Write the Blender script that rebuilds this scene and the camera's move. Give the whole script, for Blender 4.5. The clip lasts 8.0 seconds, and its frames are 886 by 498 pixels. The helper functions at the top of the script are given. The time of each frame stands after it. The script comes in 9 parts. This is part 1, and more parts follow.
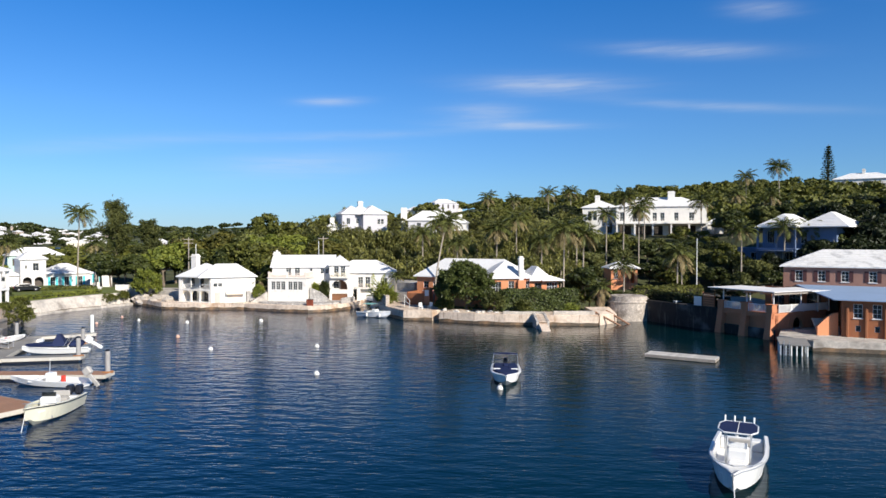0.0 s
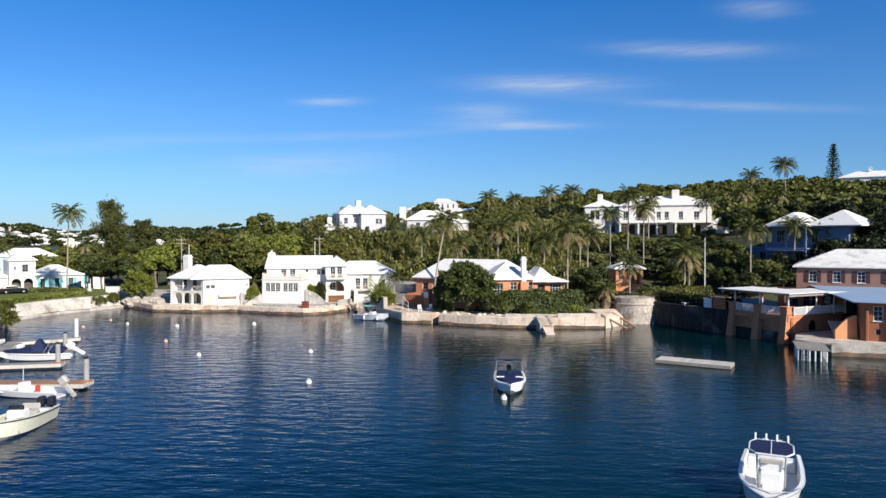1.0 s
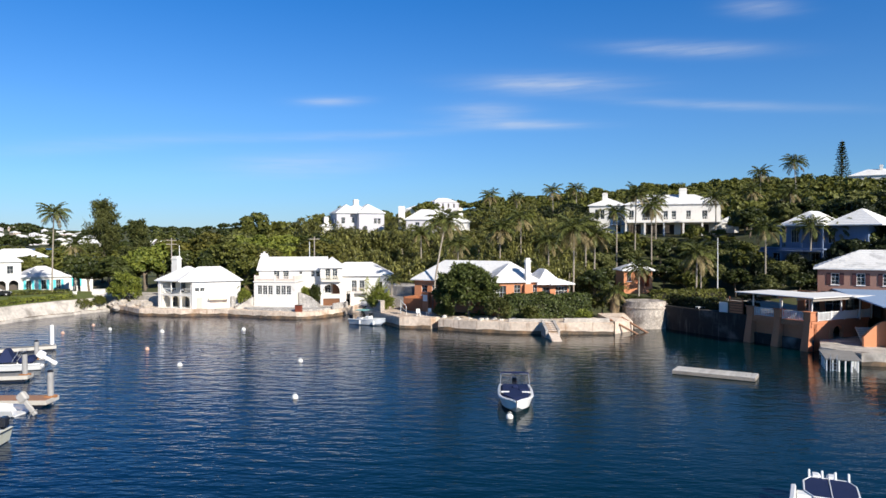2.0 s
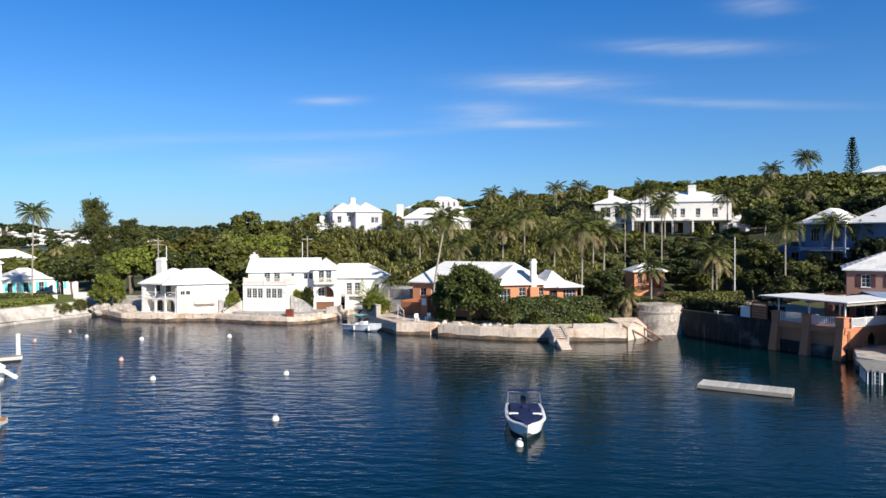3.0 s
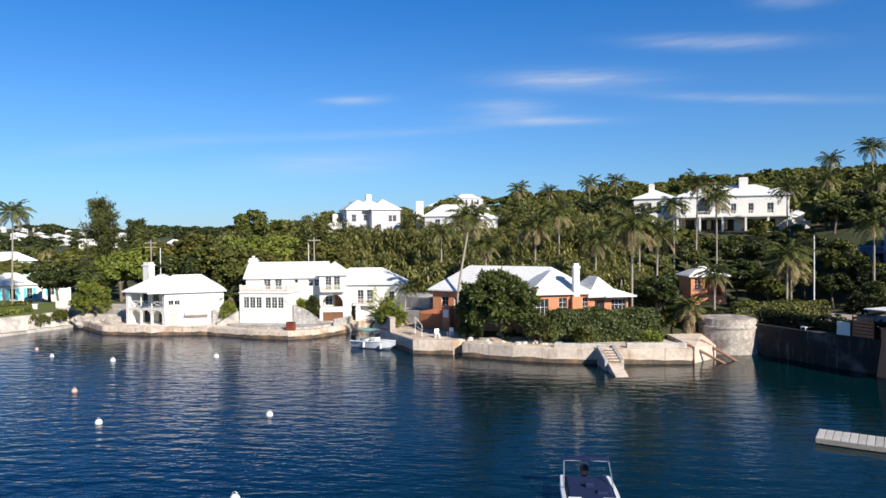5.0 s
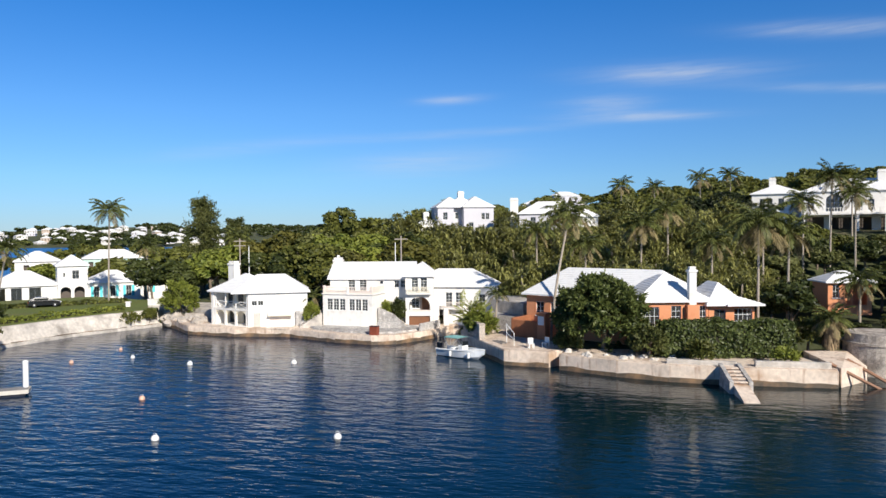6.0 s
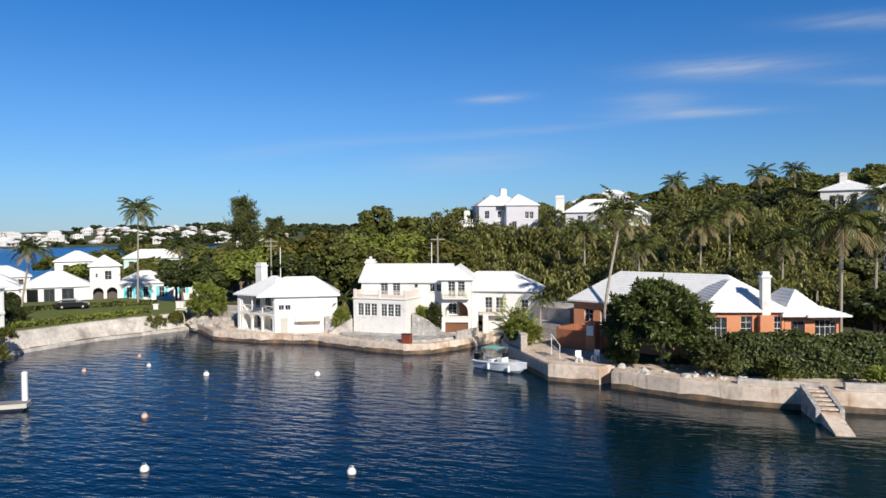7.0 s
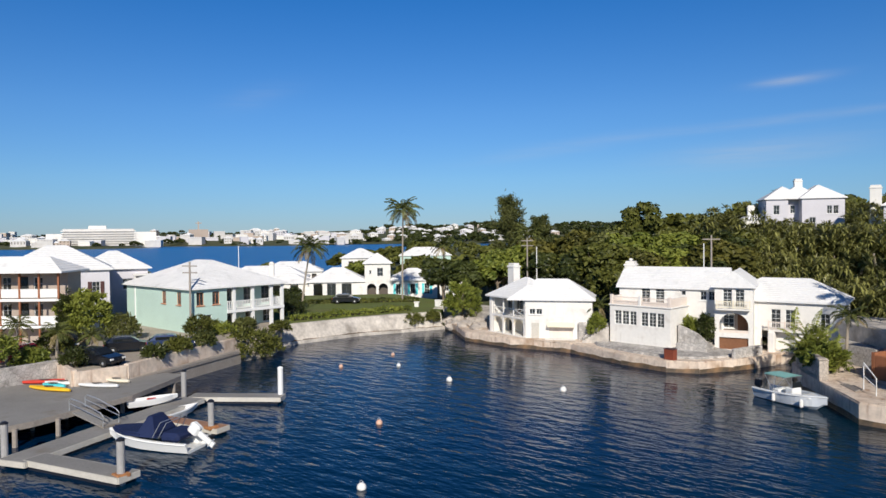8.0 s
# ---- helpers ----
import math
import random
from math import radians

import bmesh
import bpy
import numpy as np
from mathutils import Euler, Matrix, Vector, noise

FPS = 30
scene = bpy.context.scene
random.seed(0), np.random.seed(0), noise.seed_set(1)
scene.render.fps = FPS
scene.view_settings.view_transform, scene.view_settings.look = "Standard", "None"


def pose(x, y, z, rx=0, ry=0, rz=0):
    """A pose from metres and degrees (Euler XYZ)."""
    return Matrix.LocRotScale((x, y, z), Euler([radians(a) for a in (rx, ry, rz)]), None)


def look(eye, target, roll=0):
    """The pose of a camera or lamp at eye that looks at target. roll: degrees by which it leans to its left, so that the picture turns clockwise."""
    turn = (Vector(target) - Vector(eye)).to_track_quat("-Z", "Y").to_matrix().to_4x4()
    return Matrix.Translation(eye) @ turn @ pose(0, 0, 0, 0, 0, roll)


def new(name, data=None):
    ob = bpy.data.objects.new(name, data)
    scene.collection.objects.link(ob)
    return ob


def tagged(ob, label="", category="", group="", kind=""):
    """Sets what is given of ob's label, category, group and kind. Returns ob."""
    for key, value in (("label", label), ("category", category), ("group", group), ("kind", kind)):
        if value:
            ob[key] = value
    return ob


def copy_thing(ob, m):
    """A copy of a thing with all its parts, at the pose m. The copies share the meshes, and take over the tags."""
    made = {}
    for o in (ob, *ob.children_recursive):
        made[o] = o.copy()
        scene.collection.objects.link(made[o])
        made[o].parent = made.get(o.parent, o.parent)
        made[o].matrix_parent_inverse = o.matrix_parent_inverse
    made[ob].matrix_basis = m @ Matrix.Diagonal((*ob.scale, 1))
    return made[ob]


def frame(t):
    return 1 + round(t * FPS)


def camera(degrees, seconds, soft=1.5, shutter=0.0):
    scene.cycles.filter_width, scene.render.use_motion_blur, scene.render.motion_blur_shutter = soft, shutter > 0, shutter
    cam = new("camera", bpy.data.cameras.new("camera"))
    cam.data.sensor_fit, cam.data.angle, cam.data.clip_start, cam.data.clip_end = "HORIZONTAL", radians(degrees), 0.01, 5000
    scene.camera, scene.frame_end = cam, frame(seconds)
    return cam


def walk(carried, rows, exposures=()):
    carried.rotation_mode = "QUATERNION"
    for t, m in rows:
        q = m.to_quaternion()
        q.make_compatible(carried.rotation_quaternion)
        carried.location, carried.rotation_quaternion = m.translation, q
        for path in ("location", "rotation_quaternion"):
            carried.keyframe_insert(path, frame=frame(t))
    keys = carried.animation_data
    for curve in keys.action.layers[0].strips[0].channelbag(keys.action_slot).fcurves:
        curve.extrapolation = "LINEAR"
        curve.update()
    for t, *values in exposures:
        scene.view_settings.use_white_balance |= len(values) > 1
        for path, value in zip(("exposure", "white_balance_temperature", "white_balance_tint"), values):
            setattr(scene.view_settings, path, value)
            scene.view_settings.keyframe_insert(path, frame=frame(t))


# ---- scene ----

# ---------------------------------------------------------------- camera
cam = camera(65.5, 8.0)
PATH = [
    (0, (2.009, 5.026, 11.816), (1.903, 7.023, 11.783), 0.0),
    (0.5, (1.896, 6.547, 11.772), (1.791, 8.544, 11.739), -0.0),
    (1, (1.82, 8.487, 11.794), (1.715, 10.484, 11.761), -0.1),
    (1.5, (1.761, 10.785, 11.836), (1.655, 12.781, 11.803), -0.1),
    (3, (1.423, 19.315, 11.994), (1.315, 21.312, 11.957), -0.3),
    (3.5, (1.256, 22.49, 11.941), (1.15, 24.487, 11.906), -0.3),
    (4, (1.126, 25.79, 11.933), (1.02, 27.787, 11.899), -0.3),
    (4.2, (1.078, 27.14, 11.944), (0.971, 29.137, 11.91), -0.3),
    (5.3, (0.341, 34.888, 12.284), (0.093, 36.873, 12.24), -0.6),
    (5.5, (0.281, 36.266, 12.273), (-0.033, 38.241, 12.23), -0.5),
    (5.8, (0.181, 38.219, 12.238), (-0.232, 40.176, 12.195), -0.5),
    (6, (0.064, 39.57, 12.221), (-0.386, 41.518, 12.179), -0.5),
    (6.2, (-0.113, 40.929, 12.218), (-0.567, 42.877, 12.175), -0.4),
    (6.3, (-0.165, 41.585, 12.221), (-0.619, 43.532, 12.179), -0.4),
    (6.5, (-0.237, 42.866, 12.244), (-0.687, 44.814, 12.201), -0.5),
    (6.7, (-0.457, 44.138, 12.254), (-0.936, 46.079, 12.211), -0.4),
    (7, (-0.738, 45.938, 12.296), (-1.314, 47.853, 12.253), -0.5),
    (7.1, (-0.839, 46.531, 12.306), (-1.474, 48.427, 12.261), -0.4),
    (7.3, (-1.049, 47.785, 12.336), (-1.886, 49.601, 12.291), -0.5),
    (7.4, (-1.164, 48.44, 12.346), (-2.127, 50.192, 12.303), -0.6),
    (7.5, (-1.273, 49.107, 12.356), (-2.311, 50.816, 12.314), -0.6),
    (7.7, (-1.45, 50.402, 12.392), (-2.627, 52.018, 12.351), -0.6),
    (8, (-1.801, 52.314, 12.467), (-3.062, 53.866, 12.425), -0.6),
]
walk(cam, [(t, look(eye, target, roll)) for t, eye, target, roll in PATH], [(0, 0.33), (3.5, 0.38), (6.5, 0.20), (8, -0.08)])

# ---------------------------------------------------------------- light
SUN_DIR = Vector((0.64, -0.72, 0.57)).normalized()
world = bpy.data.worlds.new("sky")
scene.world = world
world.use_nodes = True
wn, wl = world.node_tree.nodes, world.node_tree.links
wn.clear()


def wnode(kind, **values):
    n = wn.new(kind)
    for key, value in values.items():
        n.inputs[int(key[1:])].default_value = value
    return n


def wmath(op, a, b=None):
    n = wn.new("ShaderNodeMath")
    n.operation = op
    for i, v in enumerate((a, b)):
        if v is None:
            continue
        if isinstance(v, (int, float)):
            n.inputs[i].default_value = v
        else:
            wl.new(v, n.inputs[i])
    return n.outputs[0]


sky = wn.new("ShaderNodeTexSky")
sky.sky_type = "NISHITA"
sky.sun_disc = False
sky.sun_elevation = math.asin(SUN_DIR.z)
sky.sun_rotation = math.atan2(SUN_DIR.x, SUN_DIR.y)
sky.air_density, sky.dust_density, sky.ozone_density = 1.0, 0.0, 1.0
# thin streaks of high cloud, by azimuth and elevation
co = wn.new("ShaderNodeTexCoord")
sep = wn.new("ShaderNodeSeparateXYZ")
wl.new(co.outputs["Generated"], sep.inputs[0])
az = wmath("MULTIPLY", wmath("ARCTAN2", sep.outputs[0], sep.outputs[1]), 57.2958)
el = wmath("MULTIPLY", wmath("ARCSINE", sep.outputs[2]), 57.2958)
comb = wn.new("ShaderNodeCombineXYZ")
wl.new(wmath("MULTIPLY", az, 0.10), comb.inputs[0])
wl.new(wmath("ADD", wmath("MULTIPLY", el, 1.1), wmath("MULTIPLY", az, -0.012)), comb.inputs[1])
streak = wn.new("ShaderNodeTexNoise")
streak.inputs["Scale"].default_value, streak.inputs["Detail"].default_value, streak.inputs["Roughness"].default_value = 1.6, 6.0, 0.6
wl.new(comb.outputs[0], streak.inputs["Vector"])
total = None
CLOUDS = [(5.6, 12.3, 5.6, 0.55, 0.62), (16.4, 14.3, 5.2, 0.40, 0.55), (0.4, 10.3, 3.2, 0.55, 0.42), (3.0, 9.2, 5.0, 0.26, 0.62), (-12.3, 11.0, 2.4, 0.28, 0.50),
          (18.8, 10.0, 7.5, 0.26, 0.34), (-14.6, 5.9, 6.5, 0.75, 0.36), (-13.0, 8.2, 11.0, 0.26, 0.26), (21.6, 16.7, 2.2, 0.45, 0.45), (29.0, 16.9, 2.0, 0.30, 0.30), (-29.5, 6.9, 6.0, 0.40, 0.20),
          (-54.0, 11.0, 3.0, 0.7, 0.10), (60.0, 14.0, 12.0, 1.5, 0.4), (150.0, 16.0, 20.0, 2.5, 0.4), (-120.0, 20.0, 18.0, 2.0, 0.4)]
for a0, e0, da, de, s in CLOUDS:
    x = wmath("DIVIDE", wmath("SUBTRACT", az, a0), da)
    y = wmath("DIVIDE", wmath("ADD", wmath("SUBTRACT", el, e0), wmath("MULTIPLY", wmath("SUBTRACT", az, a0), 0.005 * (a0 + 3))), de * 1.25)
    d = wmath("ADD", wmath("MULTIPLY", x, x), wmath("MULTIPLY", y, y))
    g = wmath("MULTIPLY", wmath("POWER", 2.7183, wmath("MULTIPLY", d, -1.0)), 0.82 * s)
    total = g if total is None else wmath("ADD", total, g)
ramp = wn.new("ShaderNodeMapRange")
ramp.inputs[1].default_value, ramp.inputs[2].default_value = 0.36, 0.72
wl.new(streak.outputs[0], ramp.inputs[0])
cover = wmath("MINIMUM", wmath("MULTIPLY", total, wmath("ADD", wmath("MULTIPLY", ramp.outputs[0], 0.65), 0.42)), 0.9)
grade = wn.new("ShaderNodeValToRGB")
grade.color_ramp.elements[0].position, grade.color_ramp.elements[0].color = 0.0, (0.50, 0.78, 1.45, 1)
grade.color_ramp.elements[1].position, grade.color_ramp.elements[1].color = 0.5, (0.10, 0.33, 0.64, 1)
for at, col in ((0.05, (0.56, 0.98, 1.62, 1)), (0.11, (0.50, 1.03, 1.76, 1)), (0.22, (0.21, 0.94, 1.86, 1)), (0.34, (0.14, 0.80, 1.66, 1))):
    grade.color_ramp.elements.new(at).color = col
wl.new(wmath("MAXIMUM", wmath("DIVIDE", el, 90.0), 0.0), grade.inputs[0])
tint = wn.new("ShaderNodeMix")
tint.data_type, tint.blend_type = "RGBA", "MULTIPLY"
tint.inputs[0].default_value = 1.0
wl.new(grade.outputs[0], tint.inputs[7])
wl.new(sky.outputs[0], tint.inputs[6])
mixc = wn.new("ShaderNodeMix")
mixc.data_type = "RGBA"
mixc.inputs[7].default_value = (10.0, 10.5, 11.2, 1)
wl.new(tint.outputs[2], mixc.inputs[6])
wl.new(cover, mixc.inputs[0])
bg = wn.new("ShaderNodeBackground")
bg.inputs[1].default_value = 0.057
wl.new(mixc.outputs[2], bg.inputs[0])
wo = wn.new("ShaderNodeOutputWorld")
wl.new(bg.outputs[0], wo.inputs[0])

sun = new("sun", bpy.data.lights.new("sun", "SUN"))
sun.data.energy, sun.data.angle, sun.data.color = 5.0, radians(0.6), (1.0, 0.93, 0.82)
sun.matrix_world = look(SUN_DIR * 300, (0, 0, 0))


# ---------------------------------------------------------------- materials
def mat(name, color, rough=0.8, var=0.15, big=0.3, small=6.0, bump=0.2, spec=0.3, metal=0.0, island=0.0, stain=None, random_tint=0.0, fine=40.0, streak=None, rubble=0.0):
    """A plain surface with variation at two scales, fine relief, and stains of a second colour."""
    m = bpy.data.materials.new(name)
    m.use_nodes = True
    n, l = m.node_tree.nodes, m.node_tree.links
    b = n["Principled BSDF"]
    b.inputs["Roughness"].default_value, b.inputs["Metallic"].default_value = rough, metal
    b.inputs["Specular IOR Level"].default_value = spec
    tc = n.new("ShaderNodeTexCoord")
    def tex(scale, detail=4.0):
        t = n.new("ShaderNodeTexNoise")
        t.inputs["Scale"].default_value, t.inputs["Detail"].default_value = scale, detail
        l.new(tc.outputs["Object"], t.inputs["Vector"])
        return t
    t1, t2 = tex(big), tex(small)
    add = n.new("ShaderNodeMath")
    add.operation = "ADD"
    l.new(t1.outputs[0], add.inputs[0])
    l.new(t2.outputs[0], add.inputs[1])
    last = add.outputs[0]
    for amount, node, out in ((island, "ShaderNodeNewGeometry", "Random Per Island"), (random_tint, "ShaderNodeObjectInfo", "Random")):
        if amount:
            g = n.new(node)
            k = n.new("ShaderNodeMath")
            k.operation = "MULTIPLY_ADD"
            l.new(g.outputs[out], k.inputs[0])
            k.inputs[1].default_value = amount
            l.new(last, k.inputs[2])
            last = k.outputs[0]
    shift = 0.5 * (island + random_tint)
    mr = n.new("ShaderNodeMapRange")
    mr.clamp = False
    mr.inputs[1].default_value, mr.inputs[2].default_value = 0.6 + shift, 1.4 + shift
    mr.inputs[3].default_value, mr.inputs[4].default_value = 1 - var, 1 + var
    l.new(last, mr.inputs[0])
    mul = n.new("ShaderNodeMix")
    mul.data_type, mul.blend_type = "RGBA", "MULTIPLY"
    mul.inputs[0].default_value = 1.0
    mul.inputs[6].default_value = (*color, 1)
    l.new(mr.outputs[0], mul.inputs[7])
    out = mul.outputs[2]
    if stain:
        scolor, sscale, lo, hi = stain
        s = tex(sscale, 6.0)
        sr = n.new("ShaderNodeMapRange")
        sr.inputs[1].default_value, sr.inputs[2].default_value = lo, hi
        l.new(s.outputs[0], sr.inputs[0])
        mx = n.new("ShaderNodeMix")
        mx.data_type = "RGBA"
        l.new(sr.outputs[0], mx.inputs[0])
        l.new(out, mx.inputs[6])
        mx.inputs[7].default_value = (*scolor, 1)
        out = mx.outputs[2]
    if streak:
        # run-down marks, long in the vertical
        scolor, lo, hi = streak
        mp = n.new("ShaderNodeMapping")
        mp.inputs["Scale"].default_value = (1.0, 1.0, 0.12)
        l.new(tc.outputs["Object"], mp.inputs[0])
        s = n.new("ShaderNodeTexNoise")
        s.inputs["Scale"].default_value, s.inputs["Detail"].default_value = 2.6, 5.0
        l.new(mp.outputs[0], s.inputs["Vector"])
        sr = n.new("ShaderNodeMapRange")
        sr.inputs[1].default_value, sr.inputs[2].default_value = lo, hi
        l.new(s.outputs[0], sr.inputs[0])
        mx = n.new("ShaderNodeMix")
        mx.data_type = "RGBA"
        l.new(sr.outputs[0], mx.inputs[0])
        l.new(out, mx.inputs[6])
        mx.inputs[7].default_value = (*scolor, 1)
        out = mx.outputs[2]
    if rubble:
        # stones told apart by shade, with dark joints between them
        for feature, lo, hi, dark in (("F1", 0.0, 1.0, 0.76), ("DISTANCE_TO_EDGE", 0.0, 0.08, 0.68)):
            vo = n.new("ShaderNodeTexVoronoi")
            vo.feature = feature
            vo.inputs["Scale"].default_value = rubble
            l.new(tc.outputs["Object"], vo.inputs["Vector"])
            sr = n.new("ShaderNodeMapRange")
            sr.inputs[1].default_value, sr.inputs[2].default_value, sr.inputs[3].default_value, sr.inputs[4].default_value = lo, hi, dark, 1.12
            l.new(vo.outputs["Color" if feature == "F1" else "Distance"], sr.inputs[0])
            mx = n.new("ShaderNodeMix")
            mx.data_type, mx.blend_type = "RGBA", "MULTIPLY"
            mx.inputs[0].default_value = 1.0
            l.new(out, mx.inputs[6])
            l.new(sr.outputs[0], mx.inputs[7])
            out = mx.outputs[2]
    l.new(out, b.inputs["Base Color"])
    if bump:
        bp = n.new("ShaderNodeBump")
        bp.inputs["Strength"].default_value, bp.inputs["Distance"].default_value = bump, 0.05
        l.new(tex(fine).outputs[0], bp.inputs["Height"])
        l.new(bp.outputs[0], b.inputs["Normal"])
    return m


def leaf_mat(name, color, second, rough=0.55, spread=0.5, trans=0.14):
    m = bpy.data.materials.new(name)
    m.use_nodes = True
    n, l = m.node_tree.nodes, m.node_tree.links
    b = n["Principled BSDF"]
    b.inputs["Roughness"].default_value = rough
    b.inputs["Specular IOR Level"].default_value = 0.25
    g = n.new("ShaderNodeNewGeometry")
    o = n.new("ShaderNodeObjectInfo")
    t = n.new("ShaderNodeTexNoise")
    tc = n.new("ShaderNodeTexCoord")
    t.inputs["Scale"].default_value = 0.45
    l.new(tc.outputs["Object"], t.inputs["Vector"])
    a = n.new("ShaderNodeMath")
    a.operation = "MULTIPLY_ADD"
    l.new(g.outputs["Random Per Island"], a.inputs[0])
    a.inputs[1].default_value = spread
    l.new(t.outputs[0], a.inputs[2])
    a2 = n.new("ShaderNodeMath")
    a2.operation = "MULTIPLY_ADD"
    l.new(o.outputs["Random"], a2.inputs[0])
    a2.inputs[1].default_value = 0.35
    l.new(a.outputs[0], a2.inputs[2])
    mr = n.new("ShaderNodeMapRange")
    mr.inputs[1].default_value, mr.inputs[2].default_value = 0.4, 0.8 + spread
    l.new(a2.outputs[0], mr.inputs[0])
    mx = n.new("ShaderNodeMix")
    mx.data_type = "RGBA"
    mx.inputs[6].default_value, mx.inputs[7].default_value = (*color, 1), (*second, 1)
    l.new(mr.outputs[0], mx.inputs[0])
    l.new(mx.outputs[2], b.inputs["Base Color"])
    if trans:
        tr = n.new("ShaderNodeBsdfTranslucent")
        l.new(mx.outputs[2], tr.inputs[0])
        ms = n.new("ShaderNodeMixShader")
        ms.inputs[0].default_value = trans
        l.new(b.outputs[0], ms.inputs[1])
        l.new(tr.outputs[0], ms.inputs[2])
        l.new(ms.outputs[0], n["Material Output"].inputs[0])
    return m


WHITE = mat("white_limewash", (0.79, 0.765, 0.72), 0.85, 0.07, 0.25, 3.0, 0.15, stain=((0.55, 0.50, 0.44), 0.9, 0.56, 0.85), streak=((0.50, 0.46, 0.40), 0.62, 0.95))
ROOF = mat("white_roof_limewash", (0.79, 0.785, 0.775), 0.85, 0.08, 0.3, 4.0, 0.2, stain=((0.50, 0.50, 0.49), 0.7, 0.58, 0.9))
ROOF_GREY = mat("weathered_roof_limewash", (0.76, 0.75, 0.73), 0.85, 0.14, 0.3, 4.0, 0.3, stain=((0.30, 0.30, 0.30), 0.8, 0.52, 0.85))
CREAM = mat("cream_plaster", (0.80, 0.73, 0.58), 0.85, 0.06, 0.4, 4.0, 0.15)
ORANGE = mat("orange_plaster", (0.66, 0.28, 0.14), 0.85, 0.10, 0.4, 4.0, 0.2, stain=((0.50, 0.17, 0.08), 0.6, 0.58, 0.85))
# darker copy of the orange; carries the shade of stair and terrace walls
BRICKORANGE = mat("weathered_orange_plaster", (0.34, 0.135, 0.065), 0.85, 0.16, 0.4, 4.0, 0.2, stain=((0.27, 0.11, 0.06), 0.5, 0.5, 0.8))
SALMON = mat("salmon_plaster", (0.56, 0.23, 0.12), 0.85, 0.12, 0.4, 4.0, 0.2, stain=((0.36, 0.17, 0.11), 0.5, 0.55, 0.85))
# salmon dulled to brown: the upper floor's shade is in this colour
SHADEDPINK = mat("faded_brown_pink_plaster", (0.30, 0.165, 0.125), 0.85, 0.14, 0.4, 4.0, 0.2, stain=((0.22, 0.12, 0.09), 0.5, 0.55, 0.85))
RUBBLE = mat("sunbleached_rubble", (0.70, 0.65, 0.58), 0.95, 0.25, 0.8, 3.5, 0.8)
MINT = mat("mint_plaster", (0.50, 0.66, 0.59), 0.85, 0.07, 0.4, 4.0, 0.15)
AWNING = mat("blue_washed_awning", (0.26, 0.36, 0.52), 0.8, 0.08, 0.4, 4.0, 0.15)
# blue lowered in the base colour to stand for the tree shade on the house
DARKENEDBLUE = mat("pale_blue_plaster", (0.17, 0.23, 0.36), 0.85, 0.08, 0.4, 4.0, 0.15)
LILAC = mat("lilac_grey_plaster", (0.60, 0.585, 0.62), 0.85, 0.07, 0.4, 4.0, 0.15)
TOWNWHITE = mat("weathered_town_plaster", (0.60, 0.58, 0.56), 0.85, 0.15, 0.2, 2.0, 0.1)
TOWNBEIGE = mat("beige_town_plaster", (0.50, 0.41, 0.34), 0.85, 0.15, 0.2, 2.0, 0.1)
TAUPE = mat("taupe_plaster", (0.40, 0.33, 0.28), 0.85, 0.10, 0.4, 4.0, 0.15)
CONCRETE = mat("quay_concrete", (0.72, 0.60, 0.49), 0.9, 0.24, 0.35, 3.0, 0.6, stain=((0.40, 0.25, 0.15), 0.5, 0.52, 0.78), streak=((0.30, 0.15, 0.08), 0.56, 0.80))
PALE_STONE = mat("pale_quay_stone", (0.58, 0.53, 0.47), 0.9, 0.30, 0.5, 3.0, 0.8, stain=((0.27, 0.24, 0.21), 0.7, 0.48, 0.74))
WETBAND = mat("weedy_wet_stone", (0.10, 0.075, 0.05), 0.55, 0.35, 0.8, 5.0, 0.5, spec=0.5, stain=((0.28, 0.17, 0.09), 0.9, 0.45, 0.7))
BASTION = mat("weathered_bastion_stone", (0.50, 0.44, 0.38), 0.9, 0.3, 0.5, 2.5, 0.7, stain=((0.16, 0.13, 0.11), 0.6, 0.5, 0.72), rubble=3.4)
GREYSTONE = mat("grey_rubble_stone", (0.50, 0.47, 0.44), 0.9, 0.30, 0.8, 3.0, 0.7, stain=((0.22, 0.20, 0.18), 1.1, 0.5, 0.8), rubble=3.2)
ROCK = mat("rough_limestone", (0.52, 0.46, 0.40), 0.95, 0.30, 0.8, 3.5, 1.0, stain=((0.22, 0.19, 0.16), 0.9, 0.5, 0.75))
# base taken near black to hold the sea wall's shade; stains lie over it
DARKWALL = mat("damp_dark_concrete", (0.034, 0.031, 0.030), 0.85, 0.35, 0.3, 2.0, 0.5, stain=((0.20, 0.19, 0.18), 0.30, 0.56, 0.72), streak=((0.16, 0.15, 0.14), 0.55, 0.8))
TIMBER = mat("grey_dock_timber", (0.34, 0.30, 0.26), 0.85, 0.20, 0.6, 7.0, 0.5)
DECK = mat("weathered_dock_boards", (0.27, 0.26, 0.245), 0.85, 0.22, 0.4, 9.0, 0.5, stain=((0.20, 0.16, 0.12), 0.5, 0.6, 0.85))
REDWOOD = mat("red_brown_boards", (0.34, 0.19, 0.12), 0.8, 0.2, 0.6, 9.0, 0.4)
PALEWOOD = mat("pale_dock_fascia", (0.56, 0.53, 0.47), 0.8, 0.15, 0.6, 7.0, 0.3)
WINWHITE = mat("white_window_paint", (0.80, 0.80, 0.78), 0.5, 0.04, 0.8, 6.0, 0.0)
FRAMEGREY = mat("grey_window_paint", (0.30, 0.31, 0.33), 0.5, 0.04, 0.8, 6.0, 0.0)
SHUTTER = mat("dark_red_shutter_paint", (0.075, 0.03, 0.03), 0.6, 0.15, 0.8, 6.0, 0.1)
